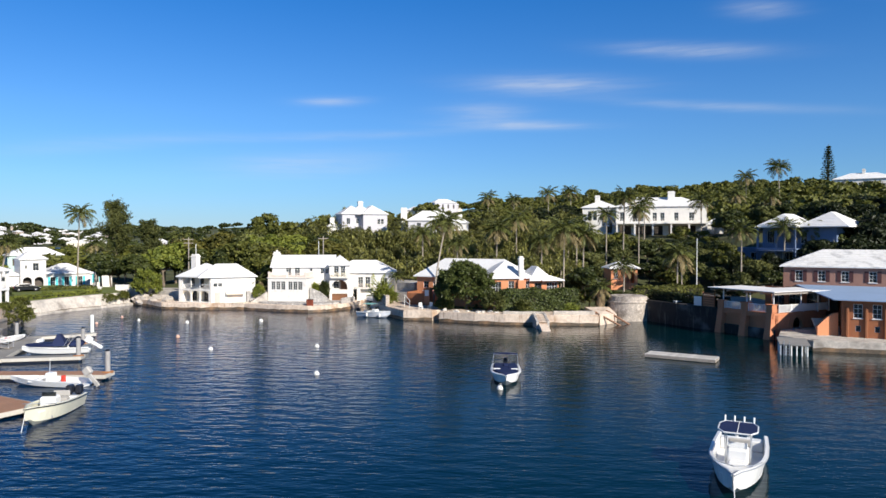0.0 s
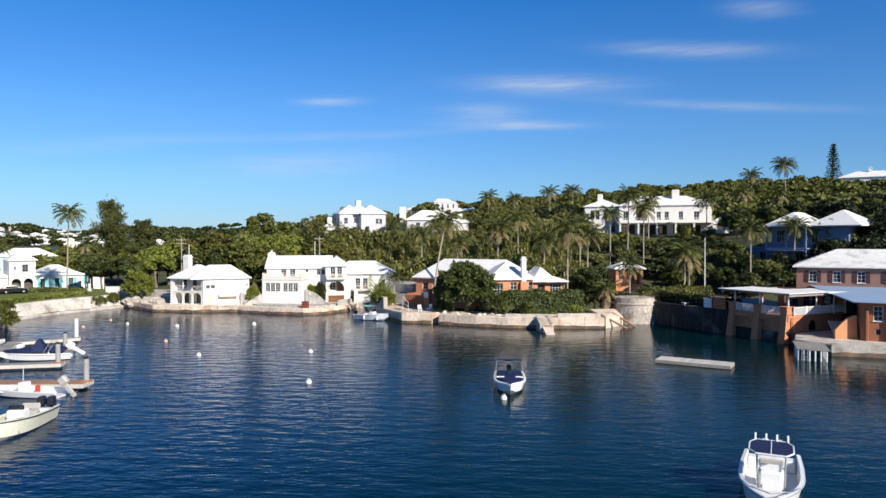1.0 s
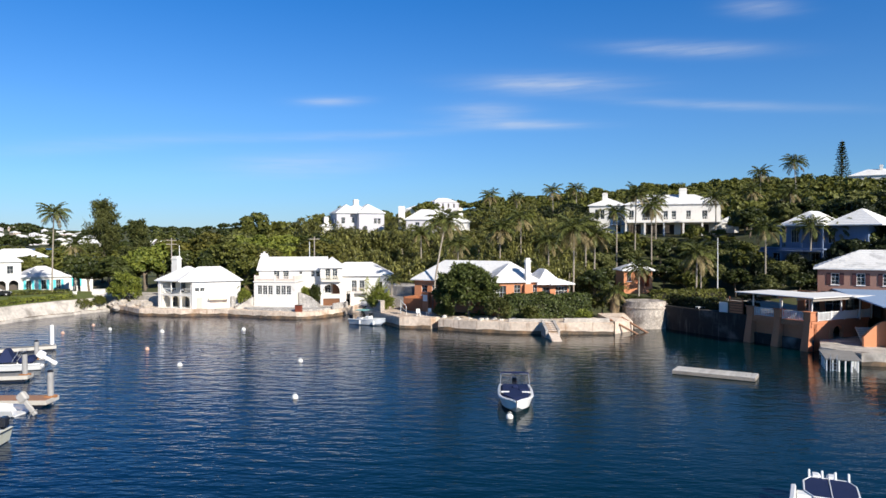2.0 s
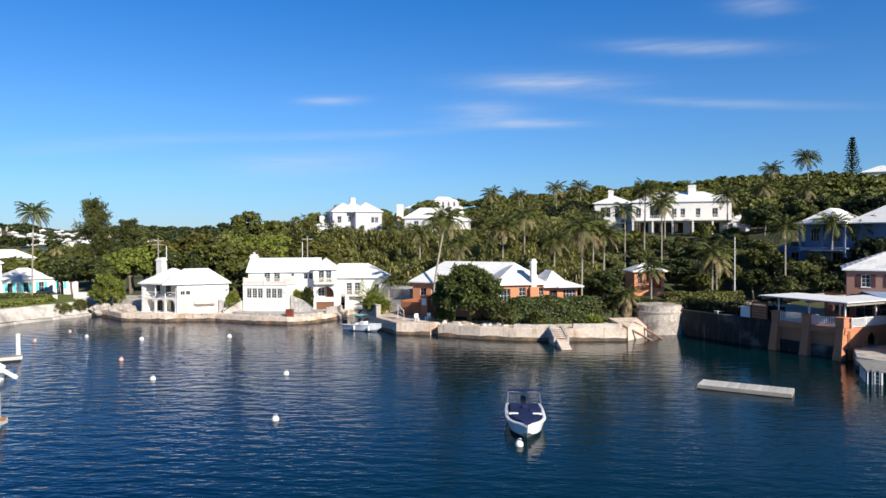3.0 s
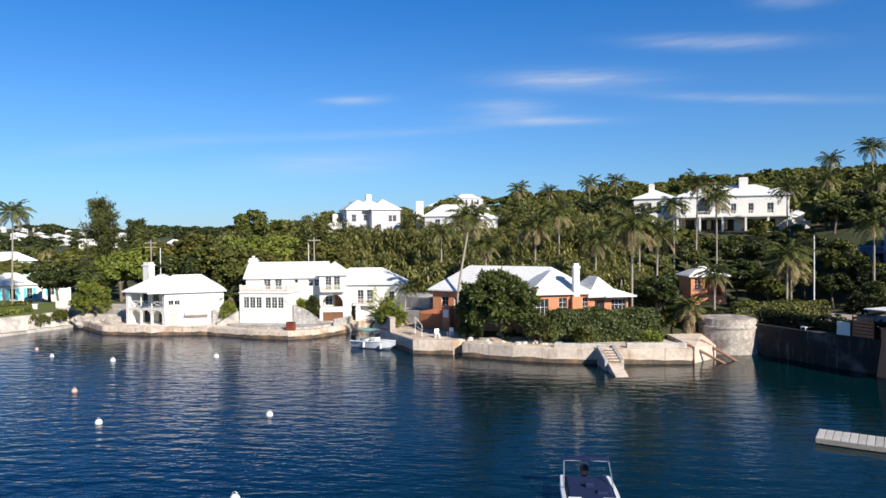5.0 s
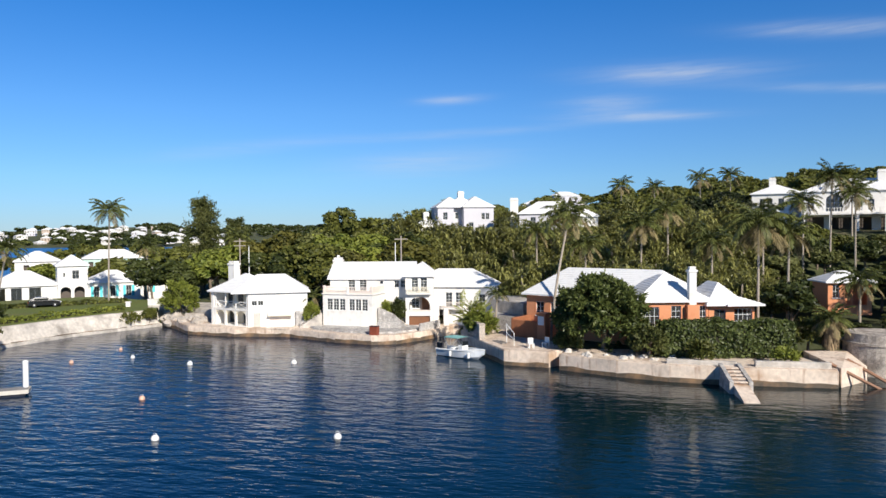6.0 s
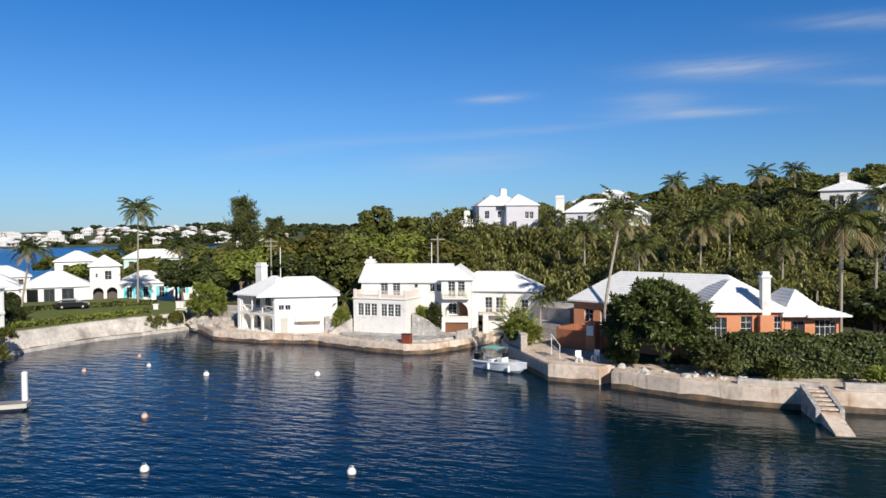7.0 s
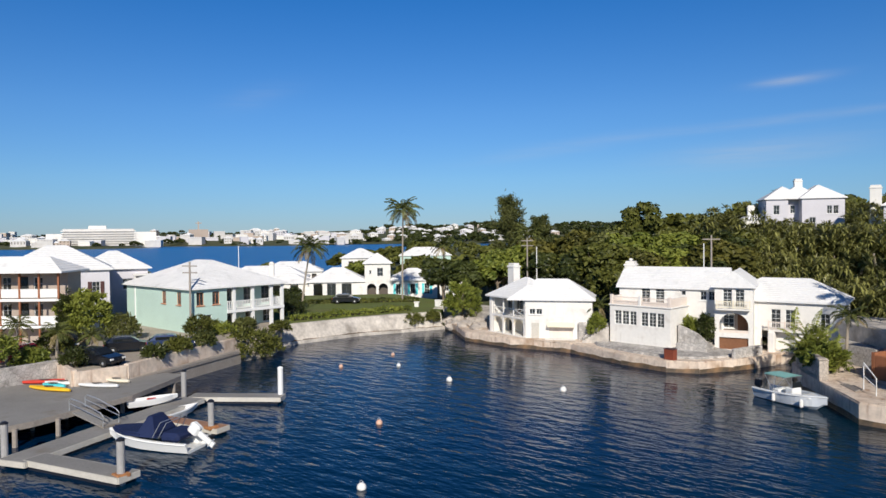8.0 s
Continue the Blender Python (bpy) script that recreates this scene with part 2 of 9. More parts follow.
BLUSH = mat("blush_balcony_paint", (0.76, 0.66, 0.58), 0.75, 0.12, 0.8, 6.0, 0.1)
TERRACOTTA = mat("terracotta_paint", (0.50, 0.20, 0.10), 0.7, 0.12, 0.8, 6.0, 0.1)
BROWNPOST = mat("brown_post_paint", (0.30, 0.12, 0.06), 0.7, 0.15, 0.8, 6.0, 0.1)
BROWNDOOR = mat("brown_door_wood", (0.22, 0.10, 0.05), 0.6, 0.2, 0.8, 8.0, 0.2)
TEAL = mat("turquoise_paint", (0.10, 0.62, 0.66), 0.5, 0.08, 0.8, 6.0, 0.0)
METAL = mat("galvanised_metal", (0.55, 0.56, 0.57), 0.45, 0.12, 0.8, 6.0, 0.1, metal=0.7)
PILE = mat("grey_pile_timber", (0.38, 0.37, 0.36), 0.8, 0.2, 0.8, 6.0, 0.4)
RUST = mat("rusty_brown_collar", (0.42, 0.19, 0.08), 0.8, 0.3, 2.0, 8.0, 0.3)
GELCOAT = mat("white_gelcoat", (0.82, 0.82, 0.80), 0.25, 0.03, 0.6, 4.0, 0.0, spec=0.5)
HULLCREAM = mat("pale_yellow_gelcoat", (0.78, 0.76, 0.60), 0.25, 0.04, 0.6, 4.0, 0.0, spec=0.5)
HULLBLUE = mat("pale_grey_blue_gelcoat", (0.68, 0.71, 0.74), 0.25, 0.04, 0.6, 4.0, 0.0, spec=0.5)
NAVY = mat("navy_canvas", (0.012, 0.022, 0.075), 0.75, 0.2, 0.8, 8.0, 0.2)
GREENCANVAS = mat("sea_green_canvas", (0.22, 0.45, 0.42), 0.75, 0.12, 0.8, 8.0, 0.2)
SEATGREY = mat("grey_boat_vinyl", (0.45, 0.43, 0.40), 0.6, 0.08, 0.8, 6.0, 0.0)
BLACKPLASTIC = mat("black_engine_cowl", (0.02, 0.022, 0.03), 0.3, 0.1, 0.8, 6.0, 0.0, spec=0.5)
BUOYWHITE = mat("white_buoy_plastic", (0.82, 0.80, 0.76), 0.4, 0.08, 1.0, 6.0, 0.0, stain=((0.45, 0.35, 0.22), 2.0, 0.6, 0.8))
BUOYORANGE = mat("faded_orange_buoy_plastic", (0.72, 0.44, 0.32), 0.45, 0.15, 1.0, 6.0, 0.0)
KAYAKRED = mat("red_kayak_plastic", (0.62, 0.06, 0.04), 0.4, 0.1, 1.0, 6.0, 0.0)
KAYAKYELLOW = mat("yellow_kayak_plastic", (0.85, 0.50, 0.03), 0.4, 0.1, 1.0, 6.0, 0.0)
BARK = mat("grey_brown_bark", (0.20, 0.16, 0.12), 0.9, 0.3, 1.0, 8.0, 0.7)
TWIGS = mat("dark_hedge_twigs", (0.03, 0.028, 0.016), 0.95, 0.3, 1.0, 8.0, 0.5)
PALMBARK = mat("pale_palm_trunk", (0.36, 0.31, 0.25), 0.9, 0.25, 1.0, 10.0, 0.6)
THATCH = mat("dead_frond_thatch", (0.30, 0.22, 0.13), 0.9, 0.3, 1.0, 6.0, 0.5, island=0.6)
TARMAC = mat("worn_tarmac", (0.40, 0.35, 0.29), 0.9, 0.2, 0.3, 5.0, 0.4)
CARBLACK = mat("black_car_paint", (0.012, 0.013, 0.016), 0.2, 0.05, 1.0, 4.0, 0.0, spec=0.6)
CARRED = mat("red_car_paint", (0.28, 0.015, 0.02), 0.2, 0.05, 1.0, 4.0, 0.0, spec=0.6)
CARBLUE = mat("dark_blue_car_paint", (0.03, 0.05, 0.12), 0.2, 0.05, 1.0, 4.0, 0.0, spec=0.6)
CARSILVER = mat("silver_car_paint", (0.45, 0.46, 0.47), 0.25, 0.05, 1.0, 4.0, 0.0, spec=0.6, metal=0.4)
TYRE = mat("tyre_rubber", (0.02, 0.02, 0.02), 0.8, 0.1, 1.0, 8.0, 0.1)
LAMPRED = mat("red_lamp_lens", (0.45, 0.02, 0.02), 0.3, 0.05, 1.0, 8.0, 0.0)
LEAF = leaf_mat("broad_leaves", (0.012, 0.022, 0.005), (0.165, 0.170, 0.035), 0.5, 0.8)
LEAF_DARK = leaf_mat("dark_glossy_leaves", (0.007, 0.015, 0.005), (0.078, 0.092, 0.024), 0.4)
# very dark: brow trees' own tone, elsewhere the hill's shade put into the leaves
LEAF_SHADE = leaf_mat("deep_green_leaves", (0.005, 0.010, 0.004), (0.030, 0.040, 0.012), 0.5)
LEAF_OLIVE = leaf_mat("olive_leaves", (0.025, 0.038, 0.010), (0.15, 0.155, 0.045))
LEAF_YELLOW = leaf_mat("yellow_green_leaves", (0.06, 0.09, 0.014), (0.27, 0.29, 0.05))
LEAF_RUST = leaf_mat("rusty_leaves", (0.022, 0.032, 0.008), (0.16, 0.145, 0.03))
LEAF_BUSH = leaf_mat("dusty_green_leaves", (0.012, 0.022, 0.006), (0.15, 0.18, 0.05), 0.42, 0.8)
FROND = leaf_mat("palm_fronds", (0.016, 0.027, 0.007), (0.18, 0.195, 0.055), 0.4, 0.8)
FROND_YELLOW = leaf_mat("yellow_green_fronds", (0.05, 0.075, 0.012), (0.34, 0.36, 0.07), 0.4, 0.7)
FROND_DRY = leaf_mat("drying_palm_fronds", (0.14, 0.11, 0.05), (0.34, 0.27, 0.13), 0.6)
PALMETTO = leaf_mat("palmetto_blades", (0.018, 0.026, 0.006), (0.37, 0.36, 0.11), 0.4, 0.8)


def glass_mat():
    m = bpy.data.materials.new("window_glass")
    m.use_nodes = True
    b = m.node_tree.nodes["Principled BSDF"]
    b.inputs["Base Color"].default_value = (0.22, 0.25, 0.27, 1)
    b.inputs["Roughness"].default_value = 0.03
    b.inputs["Transmission Weight"].default_value = 0.9
    b.inputs["IOR"].default_value = 1.45
    return m


GLASS = glass_mat()
DARKGLASS = mat("tinted_car_glass", (0.015, 0.018, 0.02), 0.06, 0.05, 1.0, 4.0, 0.0, spec=0.7)
INTERIOR = mat("dim_room_plaster", (0.12, 0.10, 0.085), 0.9, 0.1, 0.5, 4.0, 0.0)


def water_mat():
    m = bpy.data.materials.new("harbour_water")
    m.use_nodes = True
    n, l = m.node_tree.nodes, m.node_tree.links
    b = n["Principled BSDF"]
    b.inputs["Roughness"].default_value = 0.06
    b.inputs["IOR"].default_value = 1.33
    b.inputs["Specular IOR Level"].default_value = 0.27
    tc = n.new("ShaderNodeTexCoord")
    def tex(scale, stretch, detail, turn=0.0):
        mp = n.new("ShaderNodeMapping")
        mp.inputs["Scale"].default_value = stretch
        mp.inputs["Rotation"].default_value = (0, 0, turn)
        l.new(tc.outputs["Object"], mp.inputs[0])
        t = n.new("ShaderNodeTexNoise")
        t.inputs["Scale"].default_value, t.inputs["Detail"].default_value = scale, detail
        t.inputs["Roughness"].default_value = 0.55
        l.new(mp.outputs[0], t.inputs["Vector"])
        return t.outputs[0]
    patch = tex(0.035, (1, 1, 1), 3.0)
    mr = n.new("ShaderNodeMapRange")
    mr.inputs[1].default_value, mr.inputs[2].default_value = 0.35, 0.7
    l.new(patch, mr.inputs[0])
    mx = n.new("ShaderNodeMix")
    mx.data_type = "RGBA"
    mx.inputs[6].default_value, mx.inputs[7].default_value = (0.0001, 0.0135, 0.053, 1), (0.0001, 0.0165, 0.038, 1)
    l.new(mr.outputs[0], mx.inputs[0])
    # the open harbour beyond the point is ruffled by wind, the cove is sheltered
    sp = n.new("ShaderNodeSeparateXYZ")
    l.new(tc.outputs["Object"], sp.inputs[0])
    def by_place(inside, outside):
        k = n.new("ShaderNodeMapRange")
        k.inputs[1].default_value, k.inputs[2].default_value = -85.0, -125.0
        k.inputs[3].default_value, k.inputs[4].default_value = inside, outside
        l.new(sp.outputs[0], k.inputs[0])
        return k.outputs[0]
    def lee(calm, open_):
        """Under the hill on the east side the water lies calmer."""
        k = n.new("ShaderNodeMapRange")
        k.inputs[1].default_value, k.inputs[2].default_value = 5.0, -26.0
        k.inputs[3].default_value, k.inputs[4].default_value = calm, open_
        l.new(sp.outputs[0], k.inputs[0])
        return k.outputs[0]
    def sheltered(v):
        """Ripples die down towards the houses at the head of the cove."""
        k = n.new("ShaderNodeMapRange")
        k.inputs[1].default_value, k.inputs[2].default_value = 82.0, 114.0
        k.inputs[3].default_value, k.inputs[4].default_value = 1.0, 0.42
        l.new(sp.outputs[1], k.inputs[0])
        m_ = n.new("ShaderNodeMath")
        m_.operation = "MULTIPLY"
        l.new(k.outputs[0], m_.inputs[0])
        l.new(v, m_.inputs[1])
        return m_.outputs[0]
    def total_of(a, c):
        k = n.new("ShaderNodeMath")
        k.operation = "ADD"
        l.new(a, k.inputs[0])
        l.new(c, k.inputs[1])
        return k.outputs[0]
    # open harbour: bluer body colour stands in for the reflected upper sky
    deep = n.new("ShaderNodeMix")
    deep.data_type = "RGBA"
    deep.inputs[7].default_value = (0.004, 0.11, 0.33, 1)
    l.new(by_place(0.0, 1.0), deep.inputs[0])
    # dark teal put into the lee water for the hill's reflection
    hill_tint = n.new("ShaderNodeMix")
    hill_tint.data_type = "RGBA"
    hill_tint.inputs[7].default_value = (0.0003, 0.013, 0.013, 1)
    l.new(lee(0.85, 0.0), hill_tint.inputs[0])
    l.new(mx.outputs[2], hill_tint.inputs[6])
    l.new(hill_tint.outputs[2], deep.inputs[6])
    l.new(deep.outputs[2], b.inputs["Base Color"])
    l.new(by_place(0.015, 0.30), b.inputs["Roughness"])
    b1 = n.new("ShaderNodeBump")
    l.new(total_of(sheltered(lee(0.056, 0.155)), by_place(0.0, 0.40)), b1.inputs["Distance"])
    l.new(tex(1.1, (0.42, 1.0, 1), 2.2, 0.25), b1.inputs["Height"])
    b2 = n.new("ShaderNodeBump")
    l.new(total_of(sheltered(lee(0.015, 0.024)), by_place(0.0, 0.07)), b2.inputs["Distance"])
    l.new(tex(4.6, (0.5, 1.0, 1), 2.5, -0.2), b2.inputs["Height"])
    for k in (b1, b2):
        k.inputs["Strength"].default_value = 1.0
    l.new(b1.outputs[0], b2.inputs["Normal"])
    l.new(b2.outputs[0], b.inputs["Normal"])
    return m


WATER = water_mat()


def ground_mat():
    m = mat("scrubby_earth", (0.075, 0.085, 0.035), 0.95, 0.4, 0.06, 0.8, 0.6, stain=((0.17, 0.13, 0.08), 0.12, 0.55, 0.75))
    return m


GROUND = ground_mat()
LAWN = mat("mown_lawn", (0.13, 0.16, 0.04), 0.95, 0.25, 0.2, 6.0, 0.6, stain=((0.16, 0.15, 0.05), 0.25, 0.5, 0.8))
FARLAND = mat("far_wooded_land", (0.05, 0.065, 0.04), 0.95, 0.5, 0.02, 0.15, 0.3)


# ---------------------------------------------------------------- builders
def from_bm(name, bm, material, smooth=False):
    bmesh.ops.recalc_face_normals(bm, faces=bm.faces)
    me = bpy.data.meshes.new(name)
    bm.to_mesh(me)
    bm.free()
    me.materials.append(material)
    if smooth:
        for p in me.polygons:
            p.use_smooth = True
    return me


def thing(name, x, y, z, turn=0.0, label="", category="", group="", kind=""):
    ob = new(name)
    ob.matrix_basis = pose(x, y, z, 0, 0, turn)
    ob.empty_display_size = 0.3
    return tagged(ob, label, category, group, kind)


def part(name, bm, material, parent, label="", smooth=False):
    ob = new(name, from_bm(name, bm, material, smooth))
    ob.parent = parent
    return tagged(ob, label)


def piece(name, mesh, parent, x, y, z, turn=0.0):
    ob = new(name, mesh)
    ob.parent = parent
    ob.matrix_basis = pose(x, y, z, 0, 0, turn)
    return ob


def box(bm, x0, x1, y0, y1, z0, z1, bevel=0.0):
    v = [bm.verts.new((x, y, z)) for x in (x0, x1) for y in (y0, y1) for z in (z0, z1)]
    fs = [bm.faces.new([v[i] for i in q]) for q in ((0, 1, 3, 2), (4, 6, 7, 5), (0, 4, 5, 1), (2, 3, 7, 6), (0, 2, 6, 4), (1, 5, 7, 3))]
    if bevel:
        bmesh.ops.bevel(bm, geom=list({e for f in fs for e in f.edges}), offset=bevel, segments=1, affect="EDGES")
    return bm


def boxes(*rows, bevel=0.0):
    bm = bmesh.new()
    for r in rows:
        box(bm, *r, bevel=bevel)
    return bm


def prism(bm, pts, z0, z1, bevel=0.0):
    """An upright block over a polygon."""
    lo = [bm.verts.new((x, y, z0)) for x, y in pts]
    hi = [bm.verts.new((x, y, z1)) for x, y in pts]
    n = len(pts)
    top = bm.faces.new(hi)
    bm.faces.new(lo[::-1])
    for i in range(n):
        bm.faces.new((lo[i], lo[(i + 1) % n], hi[(i + 1) % n], hi[i]))
    if bevel:
        bmesh.ops.bevel(bm, geom=list(top.edges), offset=bevel, segments=2, affect="EDGES")
    bmesh.ops.triangulate(bm, faces=[f for f in bm.faces if len(f.verts) > 4])
    return bm


def tube(bm, pts, radii, sides=8, cap=True):
    """A tapered round bar along points."""
    rings = []
    for i, p in enumerate(pts):
        p = Vector(p)
        d = Vector(pts[min(i + 1, len(pts) - 1)]) - Vector(pts[max(i - 1, 0)])
        q = d.to_track_quat("Z", "Y")
        rings.append([bm.verts.new(p + q @ Vector((radii[i] * math.cos(a), radii[i] * math.sin(a), 0))) for a in (2 * math.pi * k / sides for k in range(sides))])
    for a, b in zip(rings, rings[1:]):
        for k in range(sides):
            bm.faces.new((a[k], a[(k + 1) % sides], b[(k + 1) % sides], b[k]))
    if cap:
        bm.faces.new(rings[0][::-1])
        bm.faces.new(rings[-1])
    return bm


def lathe(bm, profile, x=0.0, y=0.0, sides=12):
    """A round solid from (radius, height) rows."""
    rings = [[bm.verts.new((x + r * math.cos(2 * math.pi * k / sides), y + r * math.sin(2 * math.pi * k / sides), z)) for k in range(sides)] for r, z in profile]
    for a, b in zip(rings, rings[1:]):
        for k in range(sides):
            bm.faces.new((a[k], a[(k + 1) % sides], b[(k + 1) % sides], b[k]))
    bm.faces.new(rings[0][::-1])
    bm.faces.new(rings[-1])
    return bm


def wall_bm(length, z0, z1, t, openings=()):
    """A wall from the origin along x, its outer face at y = 0, with openings (s0, s1, zlow, zhigh) that go through it."""
    bm = bmesh.new()
    xs = sorted({0.0, length, *(o[0] for o in openings), *(o[1] for o in openings)})
    zs = sorted({z0, z1, *(o[2] for o in openings), *(o[3] for o in openings)})
    xs, zs = [x for x in xs if 0 <= x <= length], [z for z in zs if z0 <= z <= z1]
    grid = {}
    def vert(i, j, k):
        if (i, j, k) not in grid:
            grid[i, j, k] = bm.verts.new((xs[i], t * k, zs[j]))
        return grid[i, j, k]
    def solid(i, j):
        if not (0 <= i < len(xs) - 1 and 0 <= j < len(zs) - 1):
            return False
        cx, cz = (xs[i] + xs[i + 1]) / 2, (zs[j] + zs[j + 1]) / 2
        return not any(a < cx < b and c < cz < d for a, b, c, d in openings)
    for i in range(len(xs) - 1):
        for j in range(len(zs) - 1):
            if not solid(i, j):
                continue
            for k in (0, 1):
                bm.faces.new([vert(a, b, k) for a, b in ((i, j), (i + 1, j), (i + 1, j + 1), (i, j + 1))])
            for di, dj, e in ((-1, 0, ((i, j), (i, j + 1))), (1, 0, ((i + 1, j), (i + 1, j + 1))), (0, -1, ((i, j), (i + 1, j))), (0, 1, ((i, j + 1), (i + 1, j + 1)))):
                if not solid(i + di, j + dj):
                    (a, b), (c, d) = e
                    bm.faces.new((vert(a, b, 0), vert(c, d, 0), vert(c, d, 1), vert(a, b, 1)))
    return bm


def set_wall(parent, p0, p1, z0, z1, material, openings=(), t=0.25, name="wall", label=""):
    """A wall along the parent's ground plan from p0 to p1; its outer face is on the right hand."""
    length = math.hypot(p1[0] - p0[0], p1[1] - p0[1])
    ob = part(name, wall_bm(length, z0, z1, t, [o[:4] for o in openings]), material, parent, label)
    ob.matrix_basis = pose(p0[0], p0[1], 0, 0, 0, math.degrees(math.atan2(p1[1] - p0[1], p1[0] - p0[0])))
    return ob


def window(parent, p0, p1, s0, s1, z0, z1, cols=2, rows=3, frame_mat=None, shutters=None, sill=True, deep=0.10, name="window", bar=0.028, edge=0.05):
    """A sash window in a wall's opening: frame, glazing bars, pane, sill and shutters."""
    a = math.atan2(p1[1] - p0[1], p1[0] - p0[0])
    w, h = s1 - s0, z1 - z0
    cols, rows = max(cols, 1), max(rows, 1)
    us = [edge] + [w * c / cols for c in range(1, cols)] + [w - edge]
    vs = [edge] + [h * r / rows for r in range(1, rows)] + [h - edge]
    cells = [(us[i] + (bar / 2 if i else 0), us[i + 1] - (bar / 2 if i < cols - 1 else 0), vs[j] + (bar / 2 if j else 0), vs[j + 1] - (bar / 2 if j < rows - 1 else 0)) for i in range(cols) for j in range(rows)]
    bm = wall_bm(w, 0.0, h, 0.08, cells)
    ob = part(name, bm, frame_mat or WINWHITE, parent)
    ob.matrix_basis = pose(p0[0] + s0 * math.cos(a) - deep * math.sin(a), p0[1] + s0 * math.sin(a) + deep * math.cos(a), z0, 0, 0, math.degrees(a))
    pane = part("pane", boxes((edge, w - edge, 0.035, 0.045, edge, h - edge)), GLASS, ob)
    pane.visible_shadow = False
    if sill:
        part("sill", boxes((-0.08, w + 0.08, -deep - 0.10, 0.0, -0.09, -0.005), bevel=0.015), frame_mat or WINWHITE, ob)
    if shutters:
        for x in (-w * 0.52 - 0.03, w + 0.03):
            bm = bmesh.new()
            rows_ = [(-deep - 0.01, -0.02), (-deep - 0.05, -0.02)]
            for k in range(int(h / 0.16)):
                rows_ += [(-deep - 0.085, 0.04 + k * 0.16), (-deep - 0.05, 0.14 + k * 0.16)]
            rows_ += [(-deep - 0.05, h + 0.02), (-deep - 0.01, h + 0.02)]
            ends = [[bm.verts.new((q, yy, zz)) for yy, zz in rows_] for q in (x, x + w * 0.52)]
            for i in range(len(rows_)):
                j = (i + 1) % len(rows_)
                bm.faces.new((ends[0][i], ends[0][j], ends[1][j], ends[1][i]))
            bm.faces.new(ends[0])
            bm.faces.new(ends[1][::-1])
            part("shutter", bm, shutters, ob)
    return ob


def house_wall(parent, p0, p1, z0, z1, material, wins=(), t=0.25, label=""):
    """A wall with its windows. wins: (s0, s1, z0, z1, cols, rows, options)."""
    holes = [w[:4] for w in wins]
    ob = set_wall(parent, p0, p1, z0, z1, material, holes, t, "wall", label)
    for w in wins:
        opts = dict(w[6]) if len(w) > 6 else {}
        if opts.pop("empty", False):
            continue
        window(parent, p0, p1, *w[:4], w[4], w[5], **opts)
    return ob


def block(parent, x0, y0, w, d, z0, z1, material, front=(), right=(), back=(), left=(), t=0.25):
    """Four walls of a house block, and a dim floor and ceiling inside."""
    c = [(x0, y0), (x0 + w, y0), (x0 + w, y0 + d), (x0, y0 + d)]
    house_wall(parent, c[0], c[1], z0, z1, material, front, t)
    e = t
    house_wall(parent, (c[1][0], c[1][1] + e), (c[2][0], c[2][1] - e), z0, z1, material, right, t)
    house_wall(parent, c[2], c[3], z0, z1, material, back, t)
    house_wall(parent, (c[3][0], c[3][1] - e), (c[0][0], c[0][1] + e), z0, z1, material, left, t)
    part("ceiling_board", boxes((x0 + t, x0 + w - t, y0 + t, y0 + d - t, z1 - 0.12, z1 - 0.02)), INTERIOR, parent)
    part("floor_slab", boxes((x0 + t, x0 + w - t, y0 + t, y0 + d - t, z0 - 0.05, z0 + 0.10)), INTERIOR, parent)


def hip_roof(parent, x0, y0, w, d, z, rise, material=None, over=0.35, course=0.32, gable=(), name="roof", lip=0.16, label="", axis=None):
    """A stepped hipped roof over a rectangle: each course of slates lies a little proud of the next."""
    bm = bmesh.new()
    x0, y0, w, d = x0 - over, y0 - over, w + 2 * over, d + 2 * over
    half = min(w, d) / 2
    slope = rise / half
    n = max(2, round(math.hypot(half, rise) / course))
    step = 0.035
    def ring(s, zz):
        sx = 0.0 if ("x" in gable) else s
        sy = 0.0 if ("y" in gable) else s
        return [(x0 + sx, y0 + sy, zz), (x0 + w - sx, y0 + sy, zz), (x0 + w - sx, y0 + d - sy, zz), (x0 + sx, y0 + d - sy, zz)]
    def quadring(a, b):
        for i in range(4):
            p = [a[i], a[(i + 1) % 4], b[(i + 1) % 4], b[i]]
            keep = [p[0]]
            for q in p[1:]:
                if (Vector(q) - Vector(keep[-1])).length > 1e-4:
                    keep.append(q)
            if len(keep) > 2 and (Vector(keep[0]) - Vector(keep[-1])).length < 1e-4:
                keep.pop()
            if len(keep) > 2:
                bm.faces.new([bm.verts.new(q) for q in keep])
    quadring(ring(0, z - lip), ring(0, z))
    last = ring(0, z)
    for i in range(n):
        s0, s1 = half * i / n, half * (i + 1) / n
        a, b = ring(s0, z + slope * s0 + (step if i else 0.0)), ring(min(s1, half * 0.9999), z + slope * s1)
        if i:
            quadring(last, a)
        quadring(a, b)
        last = b
    bm.faces.new([bm.verts.new(q) for q in ring(0, z - lip)[::-1]])
    bmesh.ops.remove_doubles(bm, verts=bm.verts, dist=0.0005)
    return part(name, bm, material or ROOF, parent, label)


def chimney(parent, x, y, w, d, z0, z1, material=None, pots=True):
    bm = boxes((x - w / 2, x + w / 2, y - d / 2, y + d / 2, z0, z1 - 0.25), bevel=0.03)
    box(bm, x - w / 2 - 0.08, x + w / 2 + 0.08, y - d / 2 - 0.08, y + d / 2 + 0.08, z1 - 0.5, z1 - 0.3, 0.02)
    box(bm, x - w / 2 + 0.06, x + w / 2 - 0.06, y - d / 2 + 0.06, y + d / 2 - 0.06, z1 - 0.25, z1, 0.03)
    return part("chimney", bm, material or WHITE, parent)


